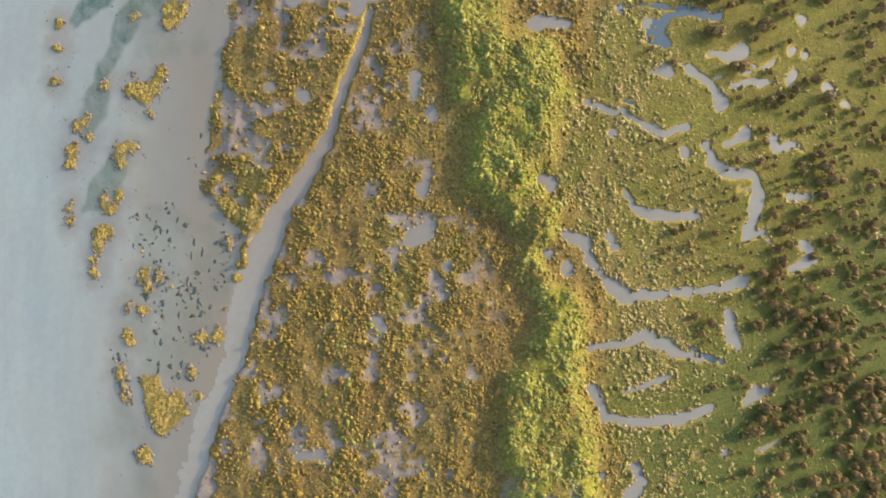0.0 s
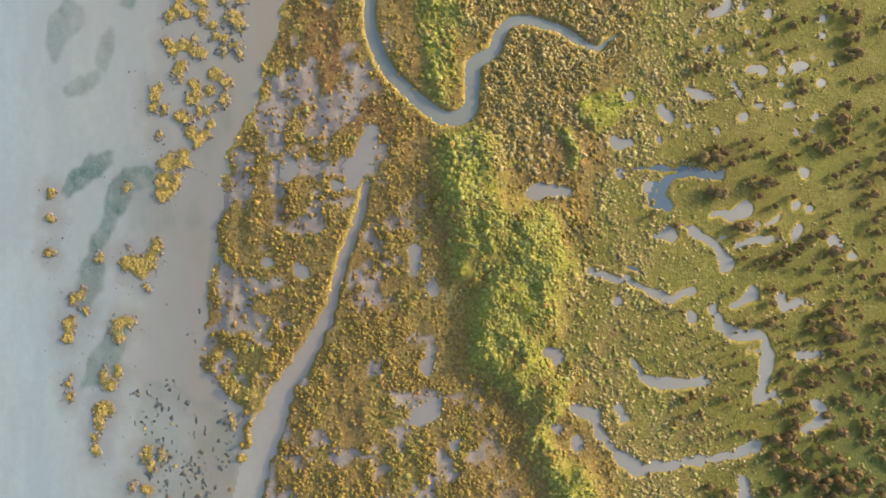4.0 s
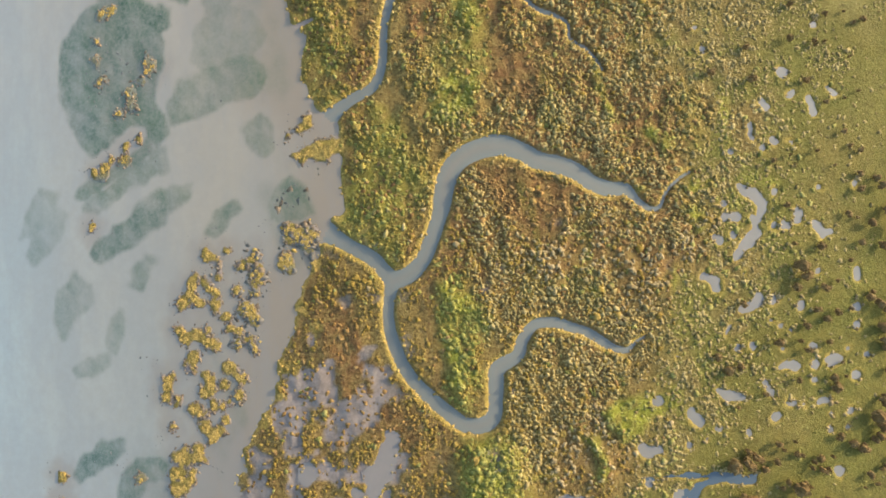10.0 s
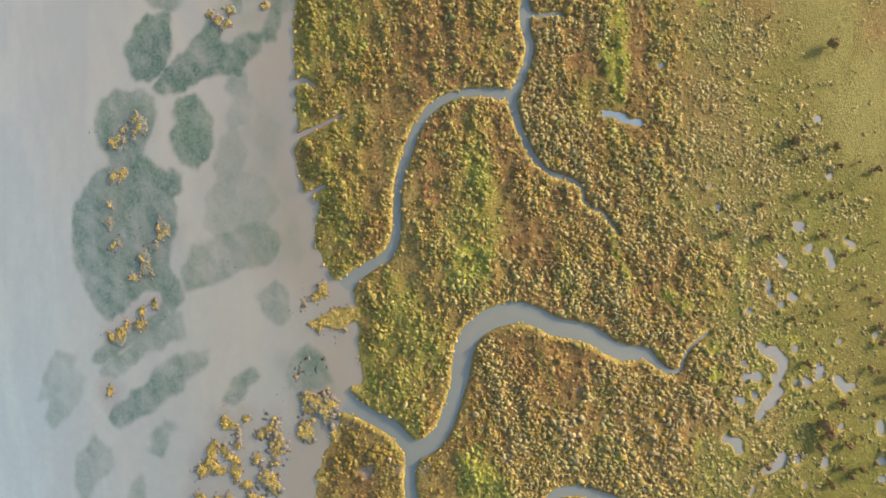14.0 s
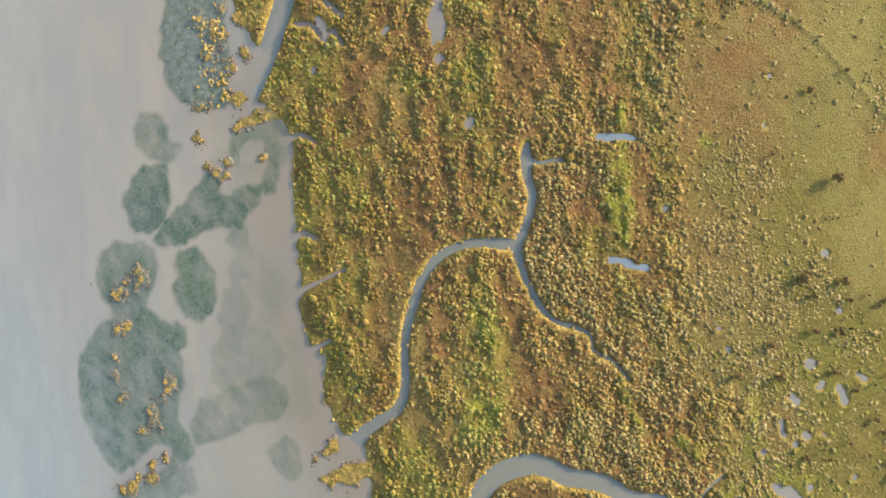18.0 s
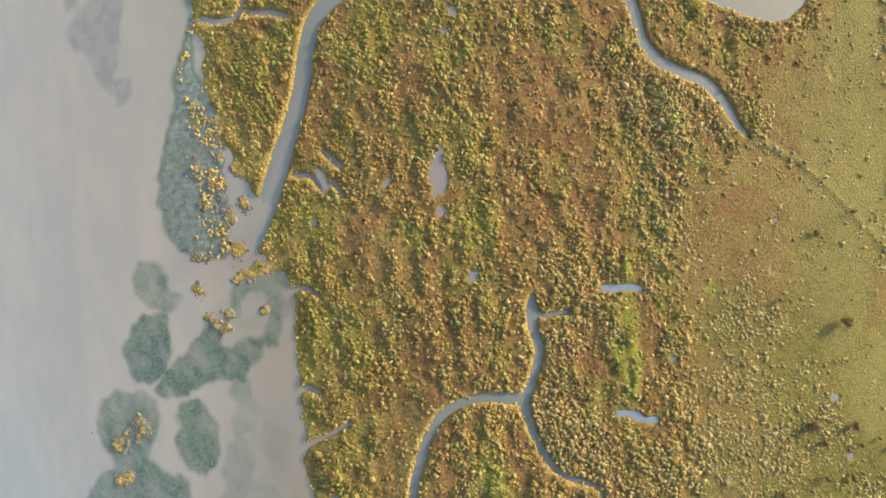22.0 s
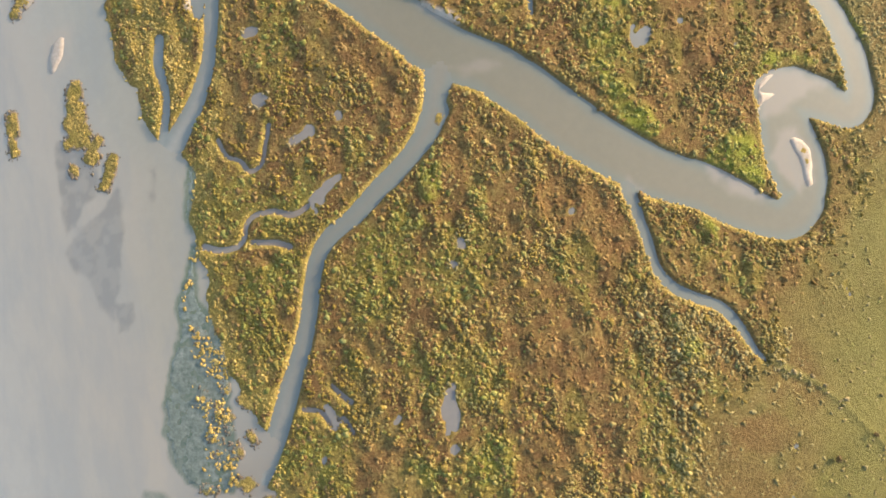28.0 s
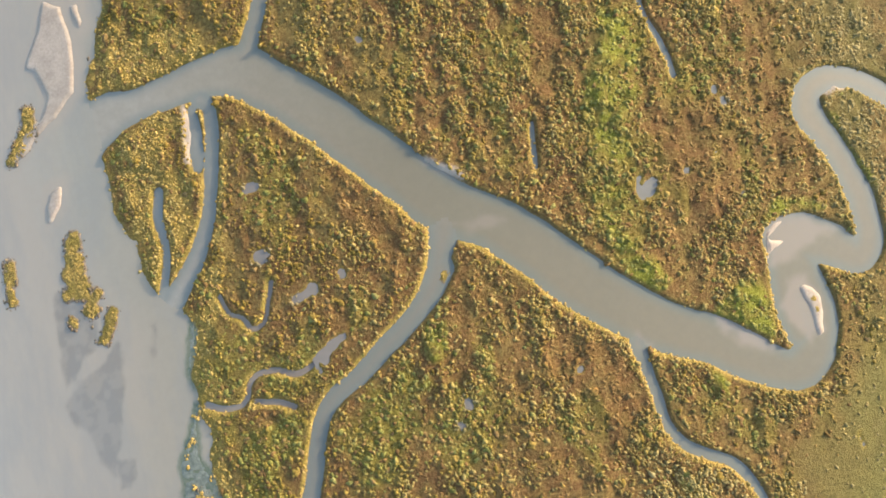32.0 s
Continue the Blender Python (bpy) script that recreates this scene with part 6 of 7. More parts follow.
def spread(values, right):
    """Carries a field outwards, smoothed along the rim, to a plain value far inland."""
    v = np.pad(values + (right - values) * ease(106.0, 128.0, GX), pad, mode="edge")
    k = np.ones(41) / 41
    for rim, edge in ((range(pad), pad), (range(-pad, 0), -pad - 1)):
        v[list(rim)] = np.convolve(np.pad(v[edge], 20, mode="edge"), k, mode="valid")
    v[:, -pad:] = right
    return v


INLAND = {"pasture": 1.0, "heath": 0.45, "sward": 0.7}
Z = spread(height, 0.0)
OX, OY = np.meshgrid(ox, oy)
ground = new("ground", mesh_from("ground", np.stack([OX, OY, Z + view_sag(OX)], -1).reshape(-1, 3), quads(len(ox), len(oy)), GROUND, True))
tagged(ground, "tidal saltmarsh ground of grass, tussocks and bare mud", "ground", kind="structure")
for name, values in fields.items():
    layer = ground.data.attributes.new(name, "FLOAT", "POINT")
    layer.data.foreach_set("value", spread(values, INLAND.get(name, 0.0)).astype(np.float32).ravel())

# ---- water ----
owner = np.full(GX.shape, -1)
best = np.full(GX.shape, 1.1)
sheets = [("tidal_water", shore, TIDE)] + [(n, d, TIDE) for n, d in creek_d.items()] + [("pond", d, POND) for d in pond_d]
for k, (name, d, level) in enumerate(sheets):
    take = (d < best) if k else (d < 1.1)
    if k and level == TIDE:
        take &= ~((shore < -0.5) & (owner == 0))
    owner[take], best[take] = k, d[take]
    if k == 0:
        best[take] = np.minimum(d[take], best[take])
cell = np.where(owner[:-1, :-1] >= 0, owner[:-1, :-1], np.maximum(owner[1:, 1:], np.maximum(owner[:-1, 1:], owner[1:, :-1])))


def water_sheet(name, mask, level, material):
    j, i = np.nonzero(mask)
    if not len(j):
        return None
    corner = np.stack([j * NX + i, j * NX + i + 1, (j + 1) * NX + i + 1, (j + 1) * NX + i], -1)
    used, faces = np.unique(corner, return_inverse=True)
    x, y = gx[used % NX], gy[used // NX]
    ob = new(name, mesh_from(name, np.stack([x, y, level + view_sag(x)], -1), faces.reshape(-1, 4), material, True))
    if material in (RIVER_WATER, CREEK_WATER):
        ob.data.attributes.new("edge", "FLOAT", "POINT").data.foreach_set("value", ease(-2.6, 0.0, creek).ravel()[used].astype(np.float32))
    if material == RIVER_WATER:
        ob.data.attributes.new("shoal", "FLOAT", "POINT").data.foreach_set("value", river_shoal.ravel()[used].astype(np.float32))
    if material == SEA_WATER:
        for key, values in (("weed", weed_soft), ("shoal", shoal), ("silt", north_silt), ("bar", streak)):
            ob.data.attributes.new(key, "FLOAT", "POINT").data.foreach_set("value", values.ravel()[used].astype(np.float32))
    return ob


river_shoal = patch_cover(SHOALS, 1.2, 1.2 * grain(GX, GY, 3.0, 3, 61.0))
# weed beds and silty shoals that show through the shallow water
wisp = grain(GX * 0.9 + GY * 0.5, GY * 0.6 - GX * 0.35, 5.0, 4, 22.0)
at_sea = 1 - ease(-1.2, 0.0, shore)
weed_soft = np.clip(beds * (0.95 + 0.5 * grain(GX + 0.5 * GY, GY * 0.7, 2.4, 4, 60.0)) + 0.25 * ease(0.0, 0.4, beds) * wisp, 0, 1) * at_sea * ease(-2.0, 1.2, creek + 0.8 * grain(GX, GY, 6.0, 2, 23.0))
weed_soft = np.maximum(weed_soft, 0.3 * ease(0.0, 0.5, grain(GX * 0.9 + GY * 0.4, GY * 0.6 - GX * 0.3, 10.0, 5, 24.0)) * ease(-34.0, -14.0, shore) * (1 - ease(-5.0, -1.0, shore)) * ease(215.0, 190.0, GY))
north_silt = ease(70.0, 230.0, GY + 10 * grain(GX, GY, 20.0, 3, 36.0)) * (0.25 + 0.75 * ease(-3.0, -24.0, shore + 3 * grain(GX * 1.5, GY * 0.5, 9.0, 3, 46.0)))
north_silt = np.maximum(north_silt, ease(4.5, 0.0, sand + 0.8 * grain(GX, GY, 4.0, 3, 54.0)))
streak = ease(0.7, -0.5, bar) * (0.6 + 0.4 * ease(-0.3, 0.3, grain(GX, GY, 1.8, 3, 45.0)))
weed_soft = np.maximum(weed_soft, 0.85 * ease(1.0, 0.0, shelf) * ease(-0.6, 1.0, creek))
shoal = ease(-26.0, -3.0, shore + 4.0 * grain(GX, GY, 9.0, 3, 25.0)) * ease(230.0, 205.0, GY) * 0.8
shoal = np.maximum(shoal, 0.55 * ease(5.0, 0.5, islet + 1.2 * grain(GX, GY, 4.0, 3, 56.0)) * ease(190.0, 170.0, GY))


for k, (name, d, level) in enumerate(sheets):
    stuff = SEA_WATER if k == 0 else POND_WATER if name == "pond" else RIVER_WATER if name == "river" else DRAIN_WATER if name in ("drain", "creek_small") else CREEK_WATER
    if name == "pond" and k - 1 - len(creek_d) in (1, *range(BLUE_FROM, BLUE_TO)):
        stuff = BLUE_POND
    if name == "pond" and PONDS[k - 1 - len(creek_d)][0][:2] in ((29.5, 188.2), (28.1, 163.3)):
        stuff = SKY_POND
    ob = water_sheet(name, cell == k, level, stuff)
    if ob is None:
        continue
    if k == 0:
        tagged(ob, "shallow silty tidal water over mudflats", "water", kind="structure")
    elif name == "pond":
        tagged(ob, "small still muddy pool in the marsh turf", "pond", "pools in the marsh", "structure")
    else:
        tagged(ob, "winding tidal channel with silty grey water", "creek", kind="structure")
# open sea beyond the flats
rims = [(np.concatenate([X0 - far[::-1], [X0]]), np.concatenate([Y0 - far[::-1], np.linspace(Y0, Y1, 30), Y1 + far]))]
rims += [(np.linspace(X0, -30.0, 20), ys) for ys in (np.concatenate([Y0 - far[::-1], [Y0]]), np.concatenate([[Y1], Y1 + far]))]
for sea_x, sea_y in rims:
    SX, SY = np.meshgrid(sea_x, sea_y)
    ob = new("open_water", mesh_from("open_water", np.stack([SX, SY, TIDE + view_sag(SX)], -1).reshape(-1, 3), quads(len(sea_x), len(sea_y)), SEA_WATER, True))
    ob.data.attributes.new("silt", "FLOAT", "POINT").data.foreach_set("value", ease(70.0, 230.0, SY).astype(np.float32).ravel())
    tagged(ob, "pale shallow bay water beyond the mudflats", "water", kind="structure")

# ---- plants ----
def at(values, x, y):
    """A land field's value at places (nearest cell)."""
    i = np.clip(np.rint((np.asarray(x) - X0) / STEP).astype(int), 0, NX - 1)
    j = np.clip(np.rint((np.asarray(y) - Y0) / STEP).astype(int), 0, NY - 1)
    return values[j, i]


def lump(seed, level, spike, squash, lobes=0, long=1.0):
    """One tussock about 1 m across: a ragged dome, with side lobes; places and triangles."""
    rnd = np.random.default_rng(seed)
    bm = bmesh.new()
    bmesh.ops.create_icosphere(bm, subdivisions=level, radius=0.5)
    for f in [f for f in bm.faces if f.calc_center_median().z < -0.22]:
        bm.faces.remove(f)
    for v in [v for v in bm.verts if not v.link_faces]:
        bm.verts.remove(v)
    off = Vector(rnd.random(3) * 50)
    for v in bm.verts:
        n = noise.noise(v.co * 3.2 + off) * 0.55 + noise.noise(v.co * 7.5 + off) * 0.5
        v.co *= 1 + spike * (n + 0.95 * (rnd.random() - 0.45))
        v.co.z *= squash
    for k in range(lobes):
        a, r = rnd.random() * 6.28, 0.34 + 0.2 * rnd.random()
        m = Matrix.Translation((math.cos(a) * r, math.sin(a) * r, 0.06 + 0.22 * rnd.random())) @ Euler(rnd.random(3) * 6).to_matrix().to_4x4()
        made = bmesh.ops.create_icosphere(bm, subdivisions=1, radius=0.15 + 0.12 * rnd.random(), matrix=m)["verts"]
        c = m.translation
        for v in made:
            v.co = c + (v.co - c) * (0.7 + 0.7 * rnd.random())
    bmesh.ops.triangulate(bm, faces=bm.faces)
    bm.verts.index_update()
    co = np.array([v.co[:] for v in bm.verts]) * (long ** 0.6, long ** -0.4, 1.0)
    tri = np.array([[v.index for v in f.verts] for f in bm.faces])
    bm.free()
    return co, tri


def strew(name, spots, kinds, material, label, category, sink=0.08, level=-9.0):
    """Many plants in one mesh. spots: rows of x, y, width, height, turn."""
    cos, tris, base = [], [], 0
    pick = RNG.integers(0, len(kinds), len(spots))
    for k, (co, tri) in enumerate(kinds):
        s = spots[pick == k]
        if not len(s):
            continue
        c, n = np.cos(s[:, 4])[:, None], np.sin(s[:, 4])[:, None]
        x = s[:, 0:1] + s[:, 2:3] * (co[None, :, 0] * c - co[None, :, 1] * n)
        y = s[:, 1:2] + s[:, 2:3] * (co[None, :, 0] * n + co[None, :, 1] * c)
        z0 = np.maximum(at(height, s[:, 0], s[:, 1]), level) + view_sag(s[:, 0]) - sink
        z = z0[:, None] + s[:, 3:4] * (co[None, :, 2] + 0.1)
        cos.append(np.stack([x, y, z], -1).reshape(-1, 3))
        tris.append((tri[None] + base + len(co) * np.arange(len(s))[:, None, None]).reshape(-1, 3))
        base += len(co) * len(s)
    ob = new(name, mesh_from(name, np.concatenate(cos), np.concatenate(tris), material, True))
    if material in (GOLD_TUSSOCK, TAN_TUSSOCK, GREY_TUSSOCK, CREEK_SHRUB, GREEN_TUSSOCK):
        for key, values in (("rust", ease(1.5, -1.5, rusty)), ("lush", np.maximum(0.85 * fields["lush"], olive))):
            x, y = np.concatenate(cos)[:, 0], np.concatenate(cos)[:, 1]
            ob.data.attributes.new(key, "FLOAT", "POINT").data.foreach_set("value", at(values, x, y).astype(np.float32))
    return tagged(ob, label, category, kind="stuff")


def scatter(spacing, chance, x0=X0 + 8, x1=X1 - 14, y0=Y0 + 12, y1=Y1 - 16):
    """Jittered places, kept by a chance that is a field of the land."""
    x, y = np.meshgrid(np.arange(x0, x1, spacing), np.arange(y0, y1, spacing))
    x, y = x.ravel() + RNG.uniform(-0.5, 0.5, x.size) * spacing, y.ravel() + RNG.uniform(-0.5, 0.5, y.size) * spacing
    keep = RNG.random(x.size) < at(chance, x, y)
    return x[keep], y[keep]


def plants(spacing, chance, wide, tall, spread=0.35):
    x, y = scatter(spacing, chance)
    s = np.clip(np.exp(RNG.normal(0, spread, x.size)), 0.5, 1.7)
    return np.stack([x, y, wide * s, tall * s * RNG.uniform(0.8, 1.2, x.size), RNG.uniform(0, 6.28, x.size)], -1)


dry = ease(0.3, 1.1, np.minimum(creek, pond)) * ease(0.4, 2.6, shore)
DOMES = [lump(k, 2, 0.5, 0.8, 1) for k in range(5)]
TUFTS = [lump(20 + k, 1, 1.1, 0.9, k % 2, 1.0 + 0.12 * k) for k in range(8)]
PLAIN = [lump(80 + k, 1, 1.2, 0.9, 0, 1.0 + 0.15 * k) for k in range(6)]
HEADS = [lump(40 + k, 1, 1.1, 1.0, k % 2, 1.0 + 0.12 * k) for k in range(6)]
marsh = dry * (1 - pasture)
clumped = 0.18 + 0.82 * ease(-0.28, 0.22, 0.75 * crest + 0.35 * grain(GX, GY, 4.5, 3, 30.0))
clumped = clumped * (1 - 0.7 * ease(0.5, -1.5, rusty))
streaks = 0.35 + 0.65 * ease(-0.25, 0.30, grain(GX * 1.5, GY * 0.55, 6.0, 3, 31.0))
streaks = streaks * (1 - 0.6 * ease(100.0, 140.0, GY) * ease(0.05, -0.35, grain(GX * 1.6, GY * 0.4, 5.0, 3, 50.0)))
grey_zone = ease(4.0, 14.0, GX + 6 * grain(GX, GY, 10.0, 3, 32.0) - np.interp(GY, (40, 66, 90, 120, 200, 230, 260), (-2, 2, 6, -4, 2, 14, 10))) * ease(48.0, 62.0, GY)
grey_zone = np.maximum(grey_zone, 0.65 * ease(95.0, 125.0, GY) * ease(-26, -10, GX))
far_grey = grey_zone * ease(100.0, 118.0, GY)
no_band = 1 - 0.75 * green
open_mud = 1 - 0.93 * ease(0.3, 0.7, mud)
bare = ease(2.0, -3.0, patch_field(SMOOTH, 8.0) + 4.0 * grain(GX, GY, 7.0, 3, 63.0))
strew("golden_tussocks", plants(0.66, marsh * no_band * open_mud * clumped * streaks * (1 - 0.75 * grey_zone) * (1 - gilt) * 0.95, 0.6, 0.55, 0.24), PLAIN, GOLD_TUSSOCK, "golden-brown saltmarsh tussocks crowding the marsh", "tussock")
strew("green_tussocks", plants(0.85, np.maximum(np.maximum(0.7 * ease(1.0, -1.0, lush), 0.28 * edge_zone * ease(150.0, 120.0, GY)) * pasture * dry, marsh * np.maximum(np.maximum(0.55 * green, 0.75 * patch_green), (0.07 + 0.09 * ease(90.0, 120.0, GY)) * clumped * streaks * open_mud) * (1 - 0.6 * gilt)), 0.7, 0.4, 0.3), TUFTS, GREEN_TUSSOCK, "yellow-green marsh grass clumps", "tussock")
by_creek = ease(11.0, 4.0, creek + 5 * grain(GX, GY, 7.0, 3, 51.0)) * ease(0.6, 1.2, creek) * grey_zone * ease(0.0, 20.0, GX) * ease(120.0, 100.0, GY)
by_creek = np.maximum(by_creek, crowd)
strew("creek_shrubs", plants(0.64, marsh * by_creek * (0.4 + 0.6 * clumped) * 0.95, 0.66, 0.68, 0.22), PLAIN, CREEK_SHRUB, "pale olive-tan rounded saltmarsh shrubs crowding the creek banks", "shrubs")
strew("tan_tussocks", plants(0.62, marsh * (1 - 0.8 * by_creek) * far_grey * no_band * open_mud * streaks * (0.2 + 0.8 * clumped) * (1 - 0.75 * ease(0.5, -1.5, rusty)), 0.64, 0.62, 0.24), PLAIN, TAN_TUSSOCK, "small tan heather-like tussocks in broken rows", "tussock")
strew("grey_tussocks", plants(0.92, marsh * (grey_zone - far_grey) * no_band * open_mud * streaks * (0.12 + 0.88 * clumped) * (1 - by_creek) * 0.95, 0.72, 0.62, 0.24), HEADS, GREY_TUSSOCK, "pale grey-tan shrubby tussocks along the creeks", "tussock")
tall = plants(2.2, marsh * (1 - 0.6 * green) * open_mud * clumped * streaks * 0.45, 0.95, 0.65, 0.25)
order = np.argsort(np.abs(tall[:, 0] - 4.0) + 0.02 * RNG.random(len(tall)))
near_tall, tall = tall[order[:280]], tall[order[280:]]
strew("tall_tussocks", tall, DOMES, GOLD_TUSSOCK, "larger shaggy golden tussocks", "tussock")
strew("rust_tussocks", plants(1.0, marsh * np.maximum(rust * open_mud * no_band * 0.38, 0.3 * low_marsh * ease(0.3, 0.7, mud)), 0.75, 0.35, 0.3), PLAIN, RUST_TUSSOCK, "low rust-brown marsh plants", "plants")
strew("dry_grass_tufts", plants(0.64, pasture * dry * (1 - 0.88 * bare) * np.maximum(np.maximum((0.08 + 0.92 * heath * clumped) * ease(105.0, 60.0, GX), 0.8 * edge_zone * (0.25 + 0.75 * clumped) * (0.3 + 0.7 * ease(20.0, 75.0, GY))), 0.75 * ease(-0.2, 0.3, grain(GX, GY, 11.0, 3, 47.0)) * ease(110.0, 140.0, GY) * ease(108.0, 92.0, GX) * (0.35 + 0.65 * clumped)), 0.62, 0.36, 0.32), PLAIN, HEATH_TUFT, "dry tan grass tufts on the rough pasture", "grass")
strew("lush_clumps", plants(0.68, marsh * ease(1.0, -3.0, band) * ease(165.0, 130.0, GY) * ease(-0.35, 0.1, grain(GX, GY, 4.0, 3, 52.0)) * 0.9, 0.66, 0.4, 0.35), TUFTS, LUSH_LEAF, "lime-green leafy clumps on the raised green bank", "plants")
south_isles = flats * ease(7.0, 1.5, islet) * ease(0.2, 0.6, islet) * ease(-0.05, 0.3, grain(GX, GY, 4.0, 3, 55.0)) * ease(-1.0, -3.0, shore) * ease(190.0, 170.0, GY)
strew("mud_crusts", plants(0.5, ease(0.75, 0.4, islet) * ease(-0.25, 0.0, islet) * (1 - ease(-2.0, -0.5, shore)) * 0.6, 0.5, 0.2, 0.35), PLAIN, MUD_CRUST, "brown crusted mud along the rims of the islets", "mud", 0.03, TIDE - 0.05)
grey_ground = ease(1.5, -1.0, patch_field(GREYS) + 2.0 * grain(GX, GY, 5.0, 3, 71.0)) * flats
strew("mud_mounds", plants(0.85, grey_ground * (0.15 + 0.85 * ease(-0.25, 0.2, grain(GX, GY, 3.0, 3, 72.0))) * 0.75, 0.95, 0.1, 0.5), PLAIN, HUMMOCK, "low grey-brown mud mounds scattered over the flats", "mud", 0.03, TIDE - 0.06)
strew("mound_rims", plants(1.0, grey_ground * ease(0.0, 0.3, grain(GX, GY, 3.0, 3, 72.0)) * 0.6, 0.9, 0.13, 0.5), PLAIN, MUD_CRUST, "brown mud mounds with a dry crust", "mud", 0.03, TIDE - 0.06)
strew("ledge_saltbush", plants(0.62, ledge * ease(-55.0, -46.0, GX + 2.0 * grain(GX, GY, 4.0, 2, 76.0)) * ease(0.0, 0.18, grain(GX, GY, 2.6, 3, 77.0)) * ease(202.0, 208.0, GY) * 0.8, 0.6, 0.42, 0.3), PLAIN, SALT_SHRUB, "orange saltbush clumps spread over the weedy ledge", "saltbush", 0.03, TIDE - 0.03)
strew("mud_hummocks", plants(0.6, np.maximum(0.16 * ease(0.25, 0.6, beds) * flats * ease(0.0, 0.35, grain(GX, GY, 6.0, 3, 53.0)) * ease(-1.0, -3.0, shore), 0.5 * south_isles), 0.34, 0.08, 0.5), PLAIN, HUMMOCK, "small grey-brown mud hummocks standing out of the weed beds", "mud", 0.02, TIDE - 0.04)
strew("field_clumps", plants(1.0, pasture * dry * (0.05 + 0.25 * ease(0.0, 0.5, grain(GX, GY, 8.0, 3, 34.0))) * (1 - heath), 0.42, 0.22, 0.45), PLAIN, GREEN_TUSSOCK, "yellow-green grass clumps in the wet pasture", "grass")
water_edge = np.minimum(creek, shore)
# creek grass is thinned on shaded banks, so the sunlit side looks brighter
rim = ease(-0.15, 0.25, water_edge) * ease(0.95, 0.5, water_edge) * (1 - 0.85 * low_marsh * ease(38.0, 25.0, GY)) * np.where(creek < shore, 0.15 + 0.85 * sunlit_bank, 0.5)
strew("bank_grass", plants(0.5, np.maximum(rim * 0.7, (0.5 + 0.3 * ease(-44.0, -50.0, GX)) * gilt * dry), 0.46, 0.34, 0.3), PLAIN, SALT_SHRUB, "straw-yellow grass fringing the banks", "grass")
pool_rim = ease(1.2, 0.5, pond) * ease(0.05, 0.3, pond) * np.maximum(ease(-0.2, 0.3, grain(GX, GY, 6.0, 2, 33.0)), ease(10.0, -4.0, GY))
bank_top = ease(1.2, 0.0, ridge)
strew("pool_rushes", plants(0.55, np.maximum(pool_rim * 0.6, bank_top * 0.05), 0.5, 0.5, 0.3), PLAIN, GREY_TUSSOCK, "pale straw rushes round the pools and on the field bank", "rushes")


def part(name, me, parent, m, label=""):
    ob = new(name, me)
    ob.parent = parent
    ob.matrix_basis = m
    return tagged(ob, label) if label else ob


def spin(x, y, z, wide, tall, turn):
    return Matrix.Translation((x, y, z)) @ Matrix.Rotation(turn, 4, "Z") @ Matrix.Diagonal((wide, wide, tall, 1))


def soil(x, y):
    return float(at(height, x, y) + view_sag(x))


strew("mound_plants", plants(0.8, np.maximum(0.5 * grey_ground * ease(0.1, 0.4, grain(GX, GY, 3.0, 3, 72.0)), ease(0.4, 0.8, mound)) * ease(-0.2, 0.3, grain(GX, GY, 4.0, 2, 37.0)) * 0.5, 0.6, 0.3, 0.3), TUFTS, SALT_SHRUB, "sparse orange seedlings on the grey mud mounds", "plants", 0.0, TIDE)

# the big tussocks under the flight line stand singly
DOME_MESH = [mesh_from("tussock", co, tri, GOLD_TUSSOCK) for co, tri in DOMES]
for x, y, wide, high, turn in near_tall:
    ob = new("tussock", DOME_MESH[RNG.integers(0, len(DOME_MESH))])
    ob.matrix_basis = spin(x, y, soil(x, y) - 0.08 + 0.1 * high, wide, high, turn)
    tagged(ob, "shaggy golden-brown tussock on the open marsh", "tussock", "single tussocks of the marsh")

# orange saltbush on the islets of the flats: one thing for each islet, one part for each bush
SALT_MESH = [mesh_from("shrub", co, tri, SALT_SHRUB) for co, tri in (lump(50 + k, 1, 0.55, 0.8, 2) for k in range(6))]
for line in ISLETS:
    spots = []
    for x, y, r in line:
        n = max(5, int(5 * r * r + 6))
        a, q = RNG.uniform(0, 6.28, n), r * np.sqrt(RNG.random(n)) * 0.95
        spots += [(u, v) for u, v in zip(x + np.cos(a) * q, y + np.sin(a) * q) if at(islet, u, v) < -0.3 and at(height, u, v) > TIDE + 0.03]
    if not spots:
        continue
    cx, cy = spots[0]
    home = new("saltbush_islet")
    home.location = (cx, cy, soil(cx, cy))
    tagged(home, "orange-gold saltbush cushions on a small mud islet", "saltbush", "saltbush islets on the flats")
    for u, v in spots:
        part("shrub", SALT_MESH[RNG.integers(0, 6)], home, spin(u - cx, v - cy, soil(u, v) - soil(cx, cy) - 0.02, RNG.uniform(0.4, 0.8), RNG.uniform(0.26, 0.5), RNG.uniform(0, 6.28)))


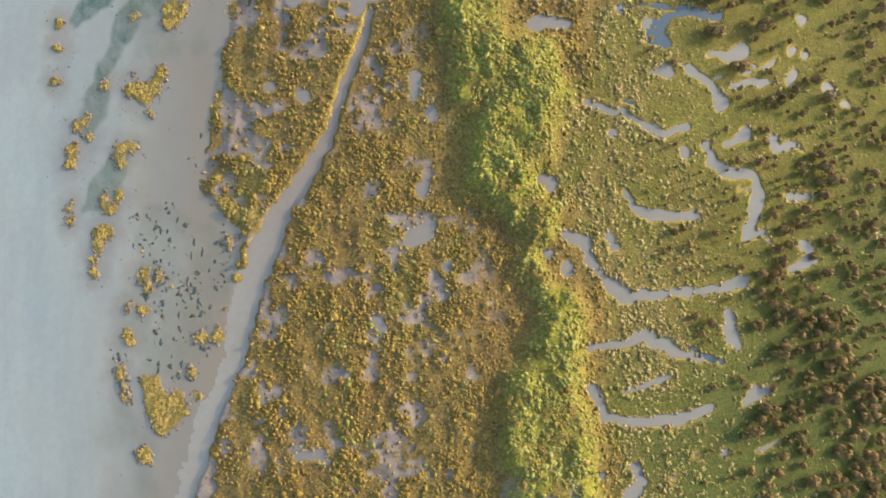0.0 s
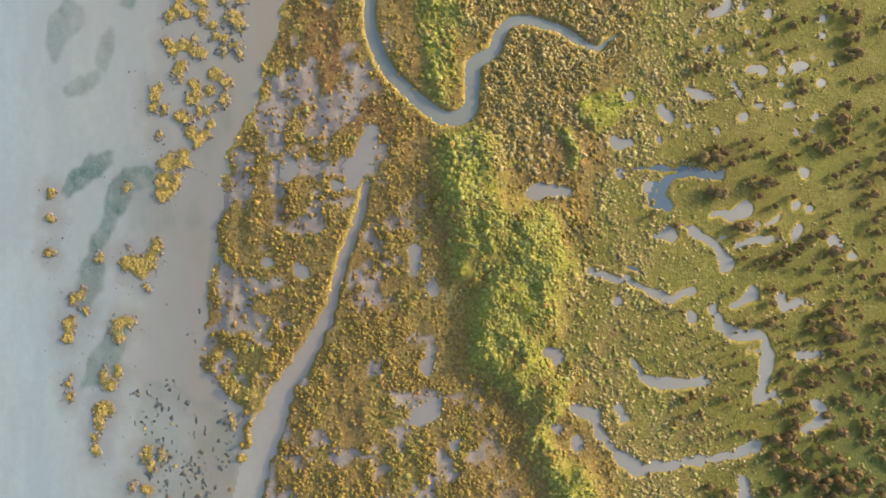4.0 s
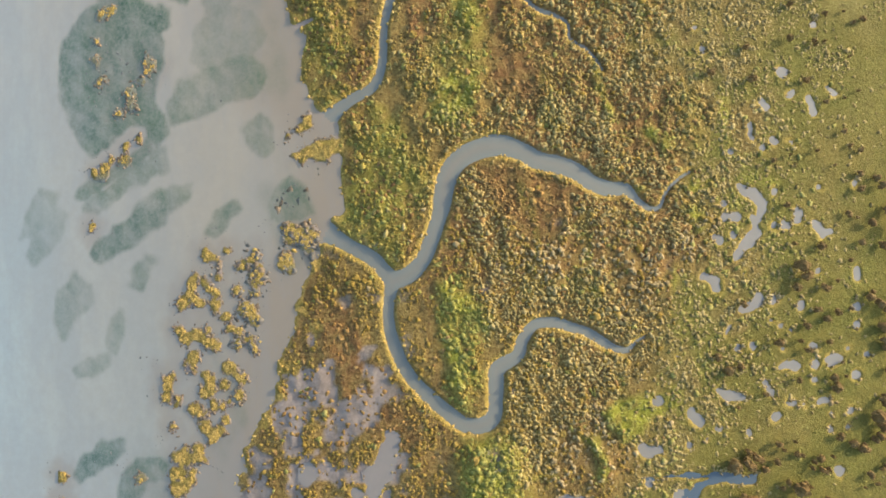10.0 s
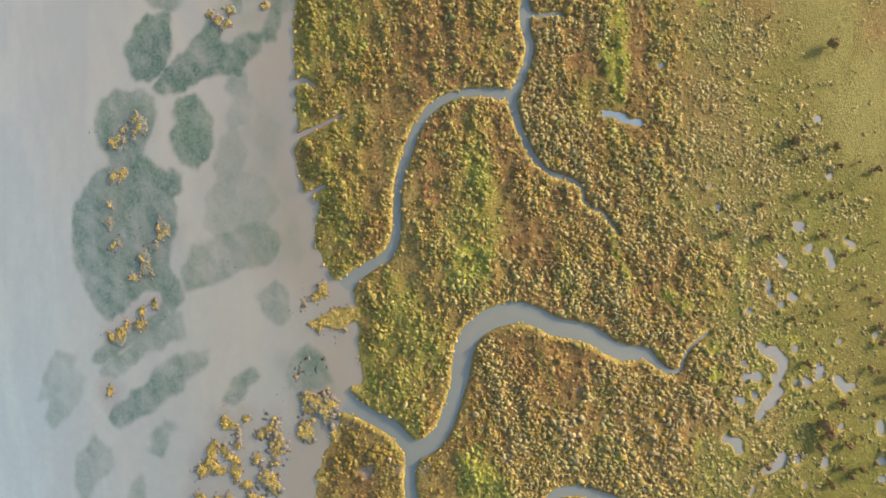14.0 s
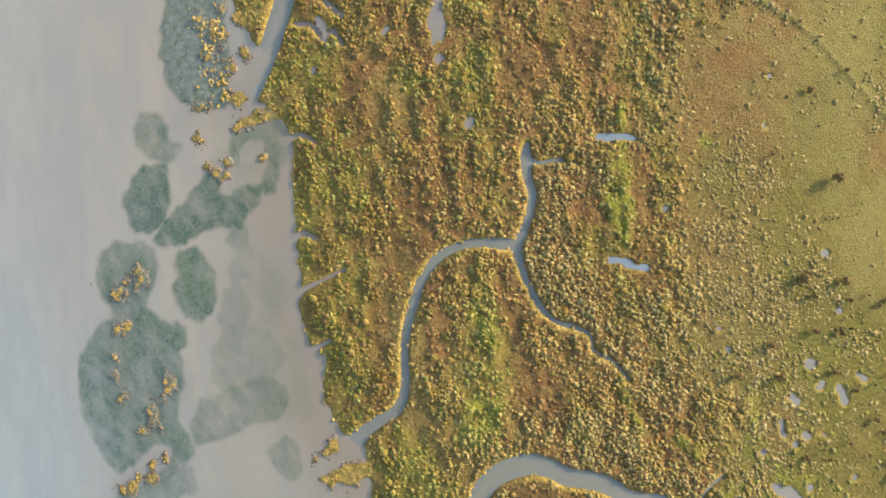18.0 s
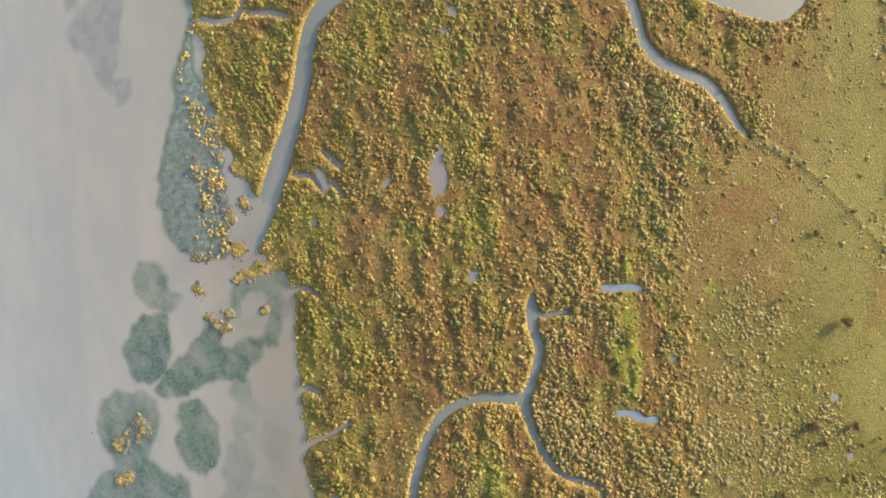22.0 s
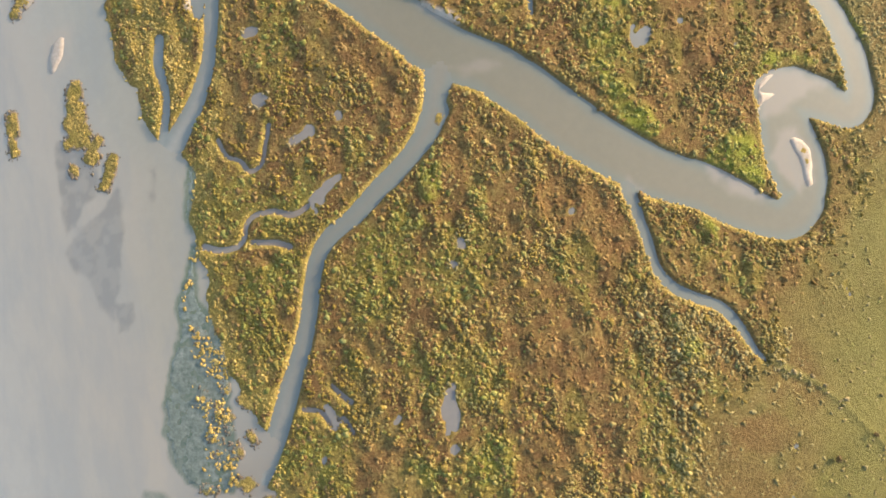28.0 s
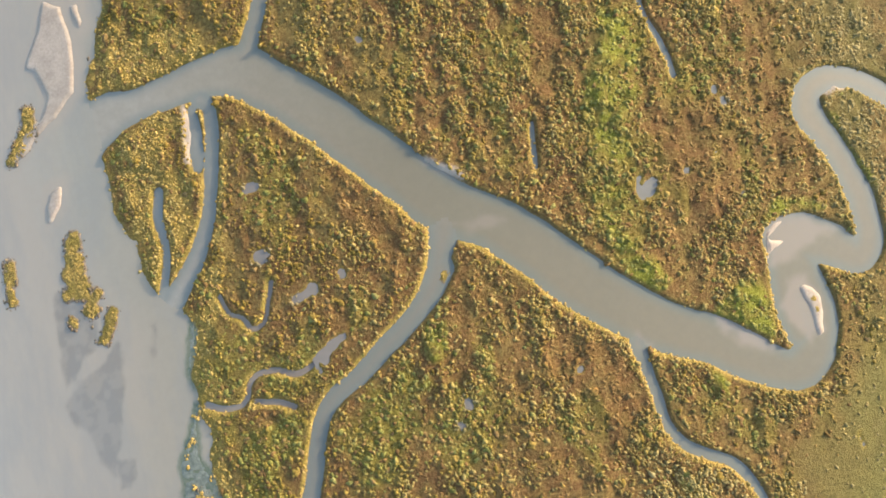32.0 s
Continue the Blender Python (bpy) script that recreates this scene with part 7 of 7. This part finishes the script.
# brown bushes of the pasture
def crown_mesh(seed, lumps=7, level=2, leaves=150):
    """A ragged crown of radius 1 and height 1.3 over its base: a broken core and many small leaf sprays."""
    rnd = np.random.default_rng(seed)
    cos, tris, n = [], [], 0
    for k in range(lumps):
        co, tri = lump(seed * 31 + k, level, 0.45, 0.95, 0)
        a, r = rnd.random() * 6.28, (0.0 if k == 0 else 0.3 + 0.25 * rnd.random())
        s = 0.75 if k else 1.05
        cos.append(co * s + (math.cos(a) * r, math.sin(a) * r, 0.55 + 0.45 * rnd.random() - 0.25 * r))
        tris.append(tri + n)
        n += len(co)
    for k in range(leaves):
        a, e = rnd.random() * 6.28, rnd.uniform(-0.2, 1.5)
        out = Vector((math.cos(a) * math.cos(e), math.sin(a) * math.cos(e), math.sin(e)))
        c = Vector((out.x * 0.85, out.y * 0.85, 0.7 + out.z * 0.5)) * rnd.uniform(0.85, 1.15)
        side = out.cross(Vector(rnd.normal(size=3))).normalized() * rnd.uniform(0.04, 0.09)
        tip = out * rnd.uniform(0.06, 0.13)
        cos.append(np.array([c - side, c + side, c + tip + side * 0.3]))
        tris.append(np.array([[n, n + 1, n + 2]]))
        n += 3
    return np.concatenate(cos), np.concatenate(tris)


def trunk_mesh(seed):
    """A short tapered trunk that forks into four limbs."""
    rnd = np.random.default_rng(seed)
    bm = bmesh.new()
    ends = [(Vector((0, 0, -0.15)), Vector((0, 0, 0.4)), 0.11, 0.08)]
    for k in range(4):
        a = k * 1.57 + rnd.random()
        ends.append((Vector((0, 0, 0.3)), Vector((math.cos(a) * 0.5, math.sin(a) * 0.5, 0.85)), 0.07, 0.025))
    for p, q, r0, r1 in ends:
        m = Matrix.Translation((p + q) / 2) @ (q - p).to_track_quat("Z", "Y").to_matrix().to_4x4()
        bmesh.ops.create_cone(bm, cap_ends=True, segments=6, radius1=r0, radius2=r1, depth=(q - p).length, matrix=m)
    me = bpy.data.meshes.new("trunk")
    bm.to_mesh(me)
    bm.free()
    me.materials.append(BARK)
    return me


SHAPES = [crown_mesh(k + 3) for k in range(6)]
CROWNS, TRUNKS = [mesh_from("crown", co, tri, BUSH_LEAF) for co, tri in SHAPES], [trunk_mesh(k) for k in range(3)]
models = []
for k in range(6):
    x, y, r = BUSHES[k]
    home = new("bush")
    home.matrix_basis = spin(x, y, soil(x, y), r, r * 0.85, k)
    part("trunk", TRUNKS[k % 3], home, Matrix())
    part("crown", CROWNS[k], home, Matrix())
    tagged(home, "dark brown rounded bush standing in the green pasture", "bush", "bushes of the pasture")
    models.append((home, r))
thicket = [(RNG.uniform(66, 101), RNG.uniform(-58, 2), RNG.uniform(0.7, 1.45)) for k in range(60)]
thicket += [(RNG.uniform(62, 100), RNG.uniform(-52, 24), RNG.uniform(0.6, 1.5)) for k in range(90)]
thicket += [(RNG.uniform(56, 104), RNG.uniform(-40, 62), RNG.uniform(0.4, 1.15)) for k in range(190)]
thicket += [(RNG.uniform(84, 106), RNG.uniform(-50, 90), RNG.uniform(0.7, 1.5)) for k in range(90)]
thicket += [(RNG.uniform(78, 108), RNG.uniform(-62, -22), RNG.uniform(0.6, 1.3)) for k in range(110)]
thicket = [b for b in thicket if at(pond, b[0], b[1]) > 1.2 and all(math.hypot(b[0] - q[0], b[1] - q[1]) > 1.1 for q in BUSHES)]
rest = sorted(BUSHES[6:] + thicket, key=lambda b: abs(b[0]) - 6 * b[2])
far_rest = np.array([(x, y, r, max(1.05 * r, 0.85), 6.28 * RNG.random()) for x, y, r in rest[290:]])
strew("far_thicket", far_rest, [crown_mesh(20 + k, 5, 1, 40) for k in range(6)], BUSH_LEAF, "dense brown thicket of bushes at the pasture's far side", "thicket")
for k, (x, y, r) in enumerate(rest[:290]):
    home, r0 = models[RNG.integers(0, 6)]
    tall = max(1.05 * r, 1.0) * RNG.uniform(0.9, 1.25)
    m = spin(x, y, soil(x, y), max(r, 0.3), tall, RNG.uniform(0, 6.28))
    ob = copy_thing(home, Matrix())
    ob.matrix_basis = m
    tagged(ob, "low brown thicket of bush on the grass" if r > 1.15 else "small dark shrub throwing a long shadow" if r < 0.45 else "")
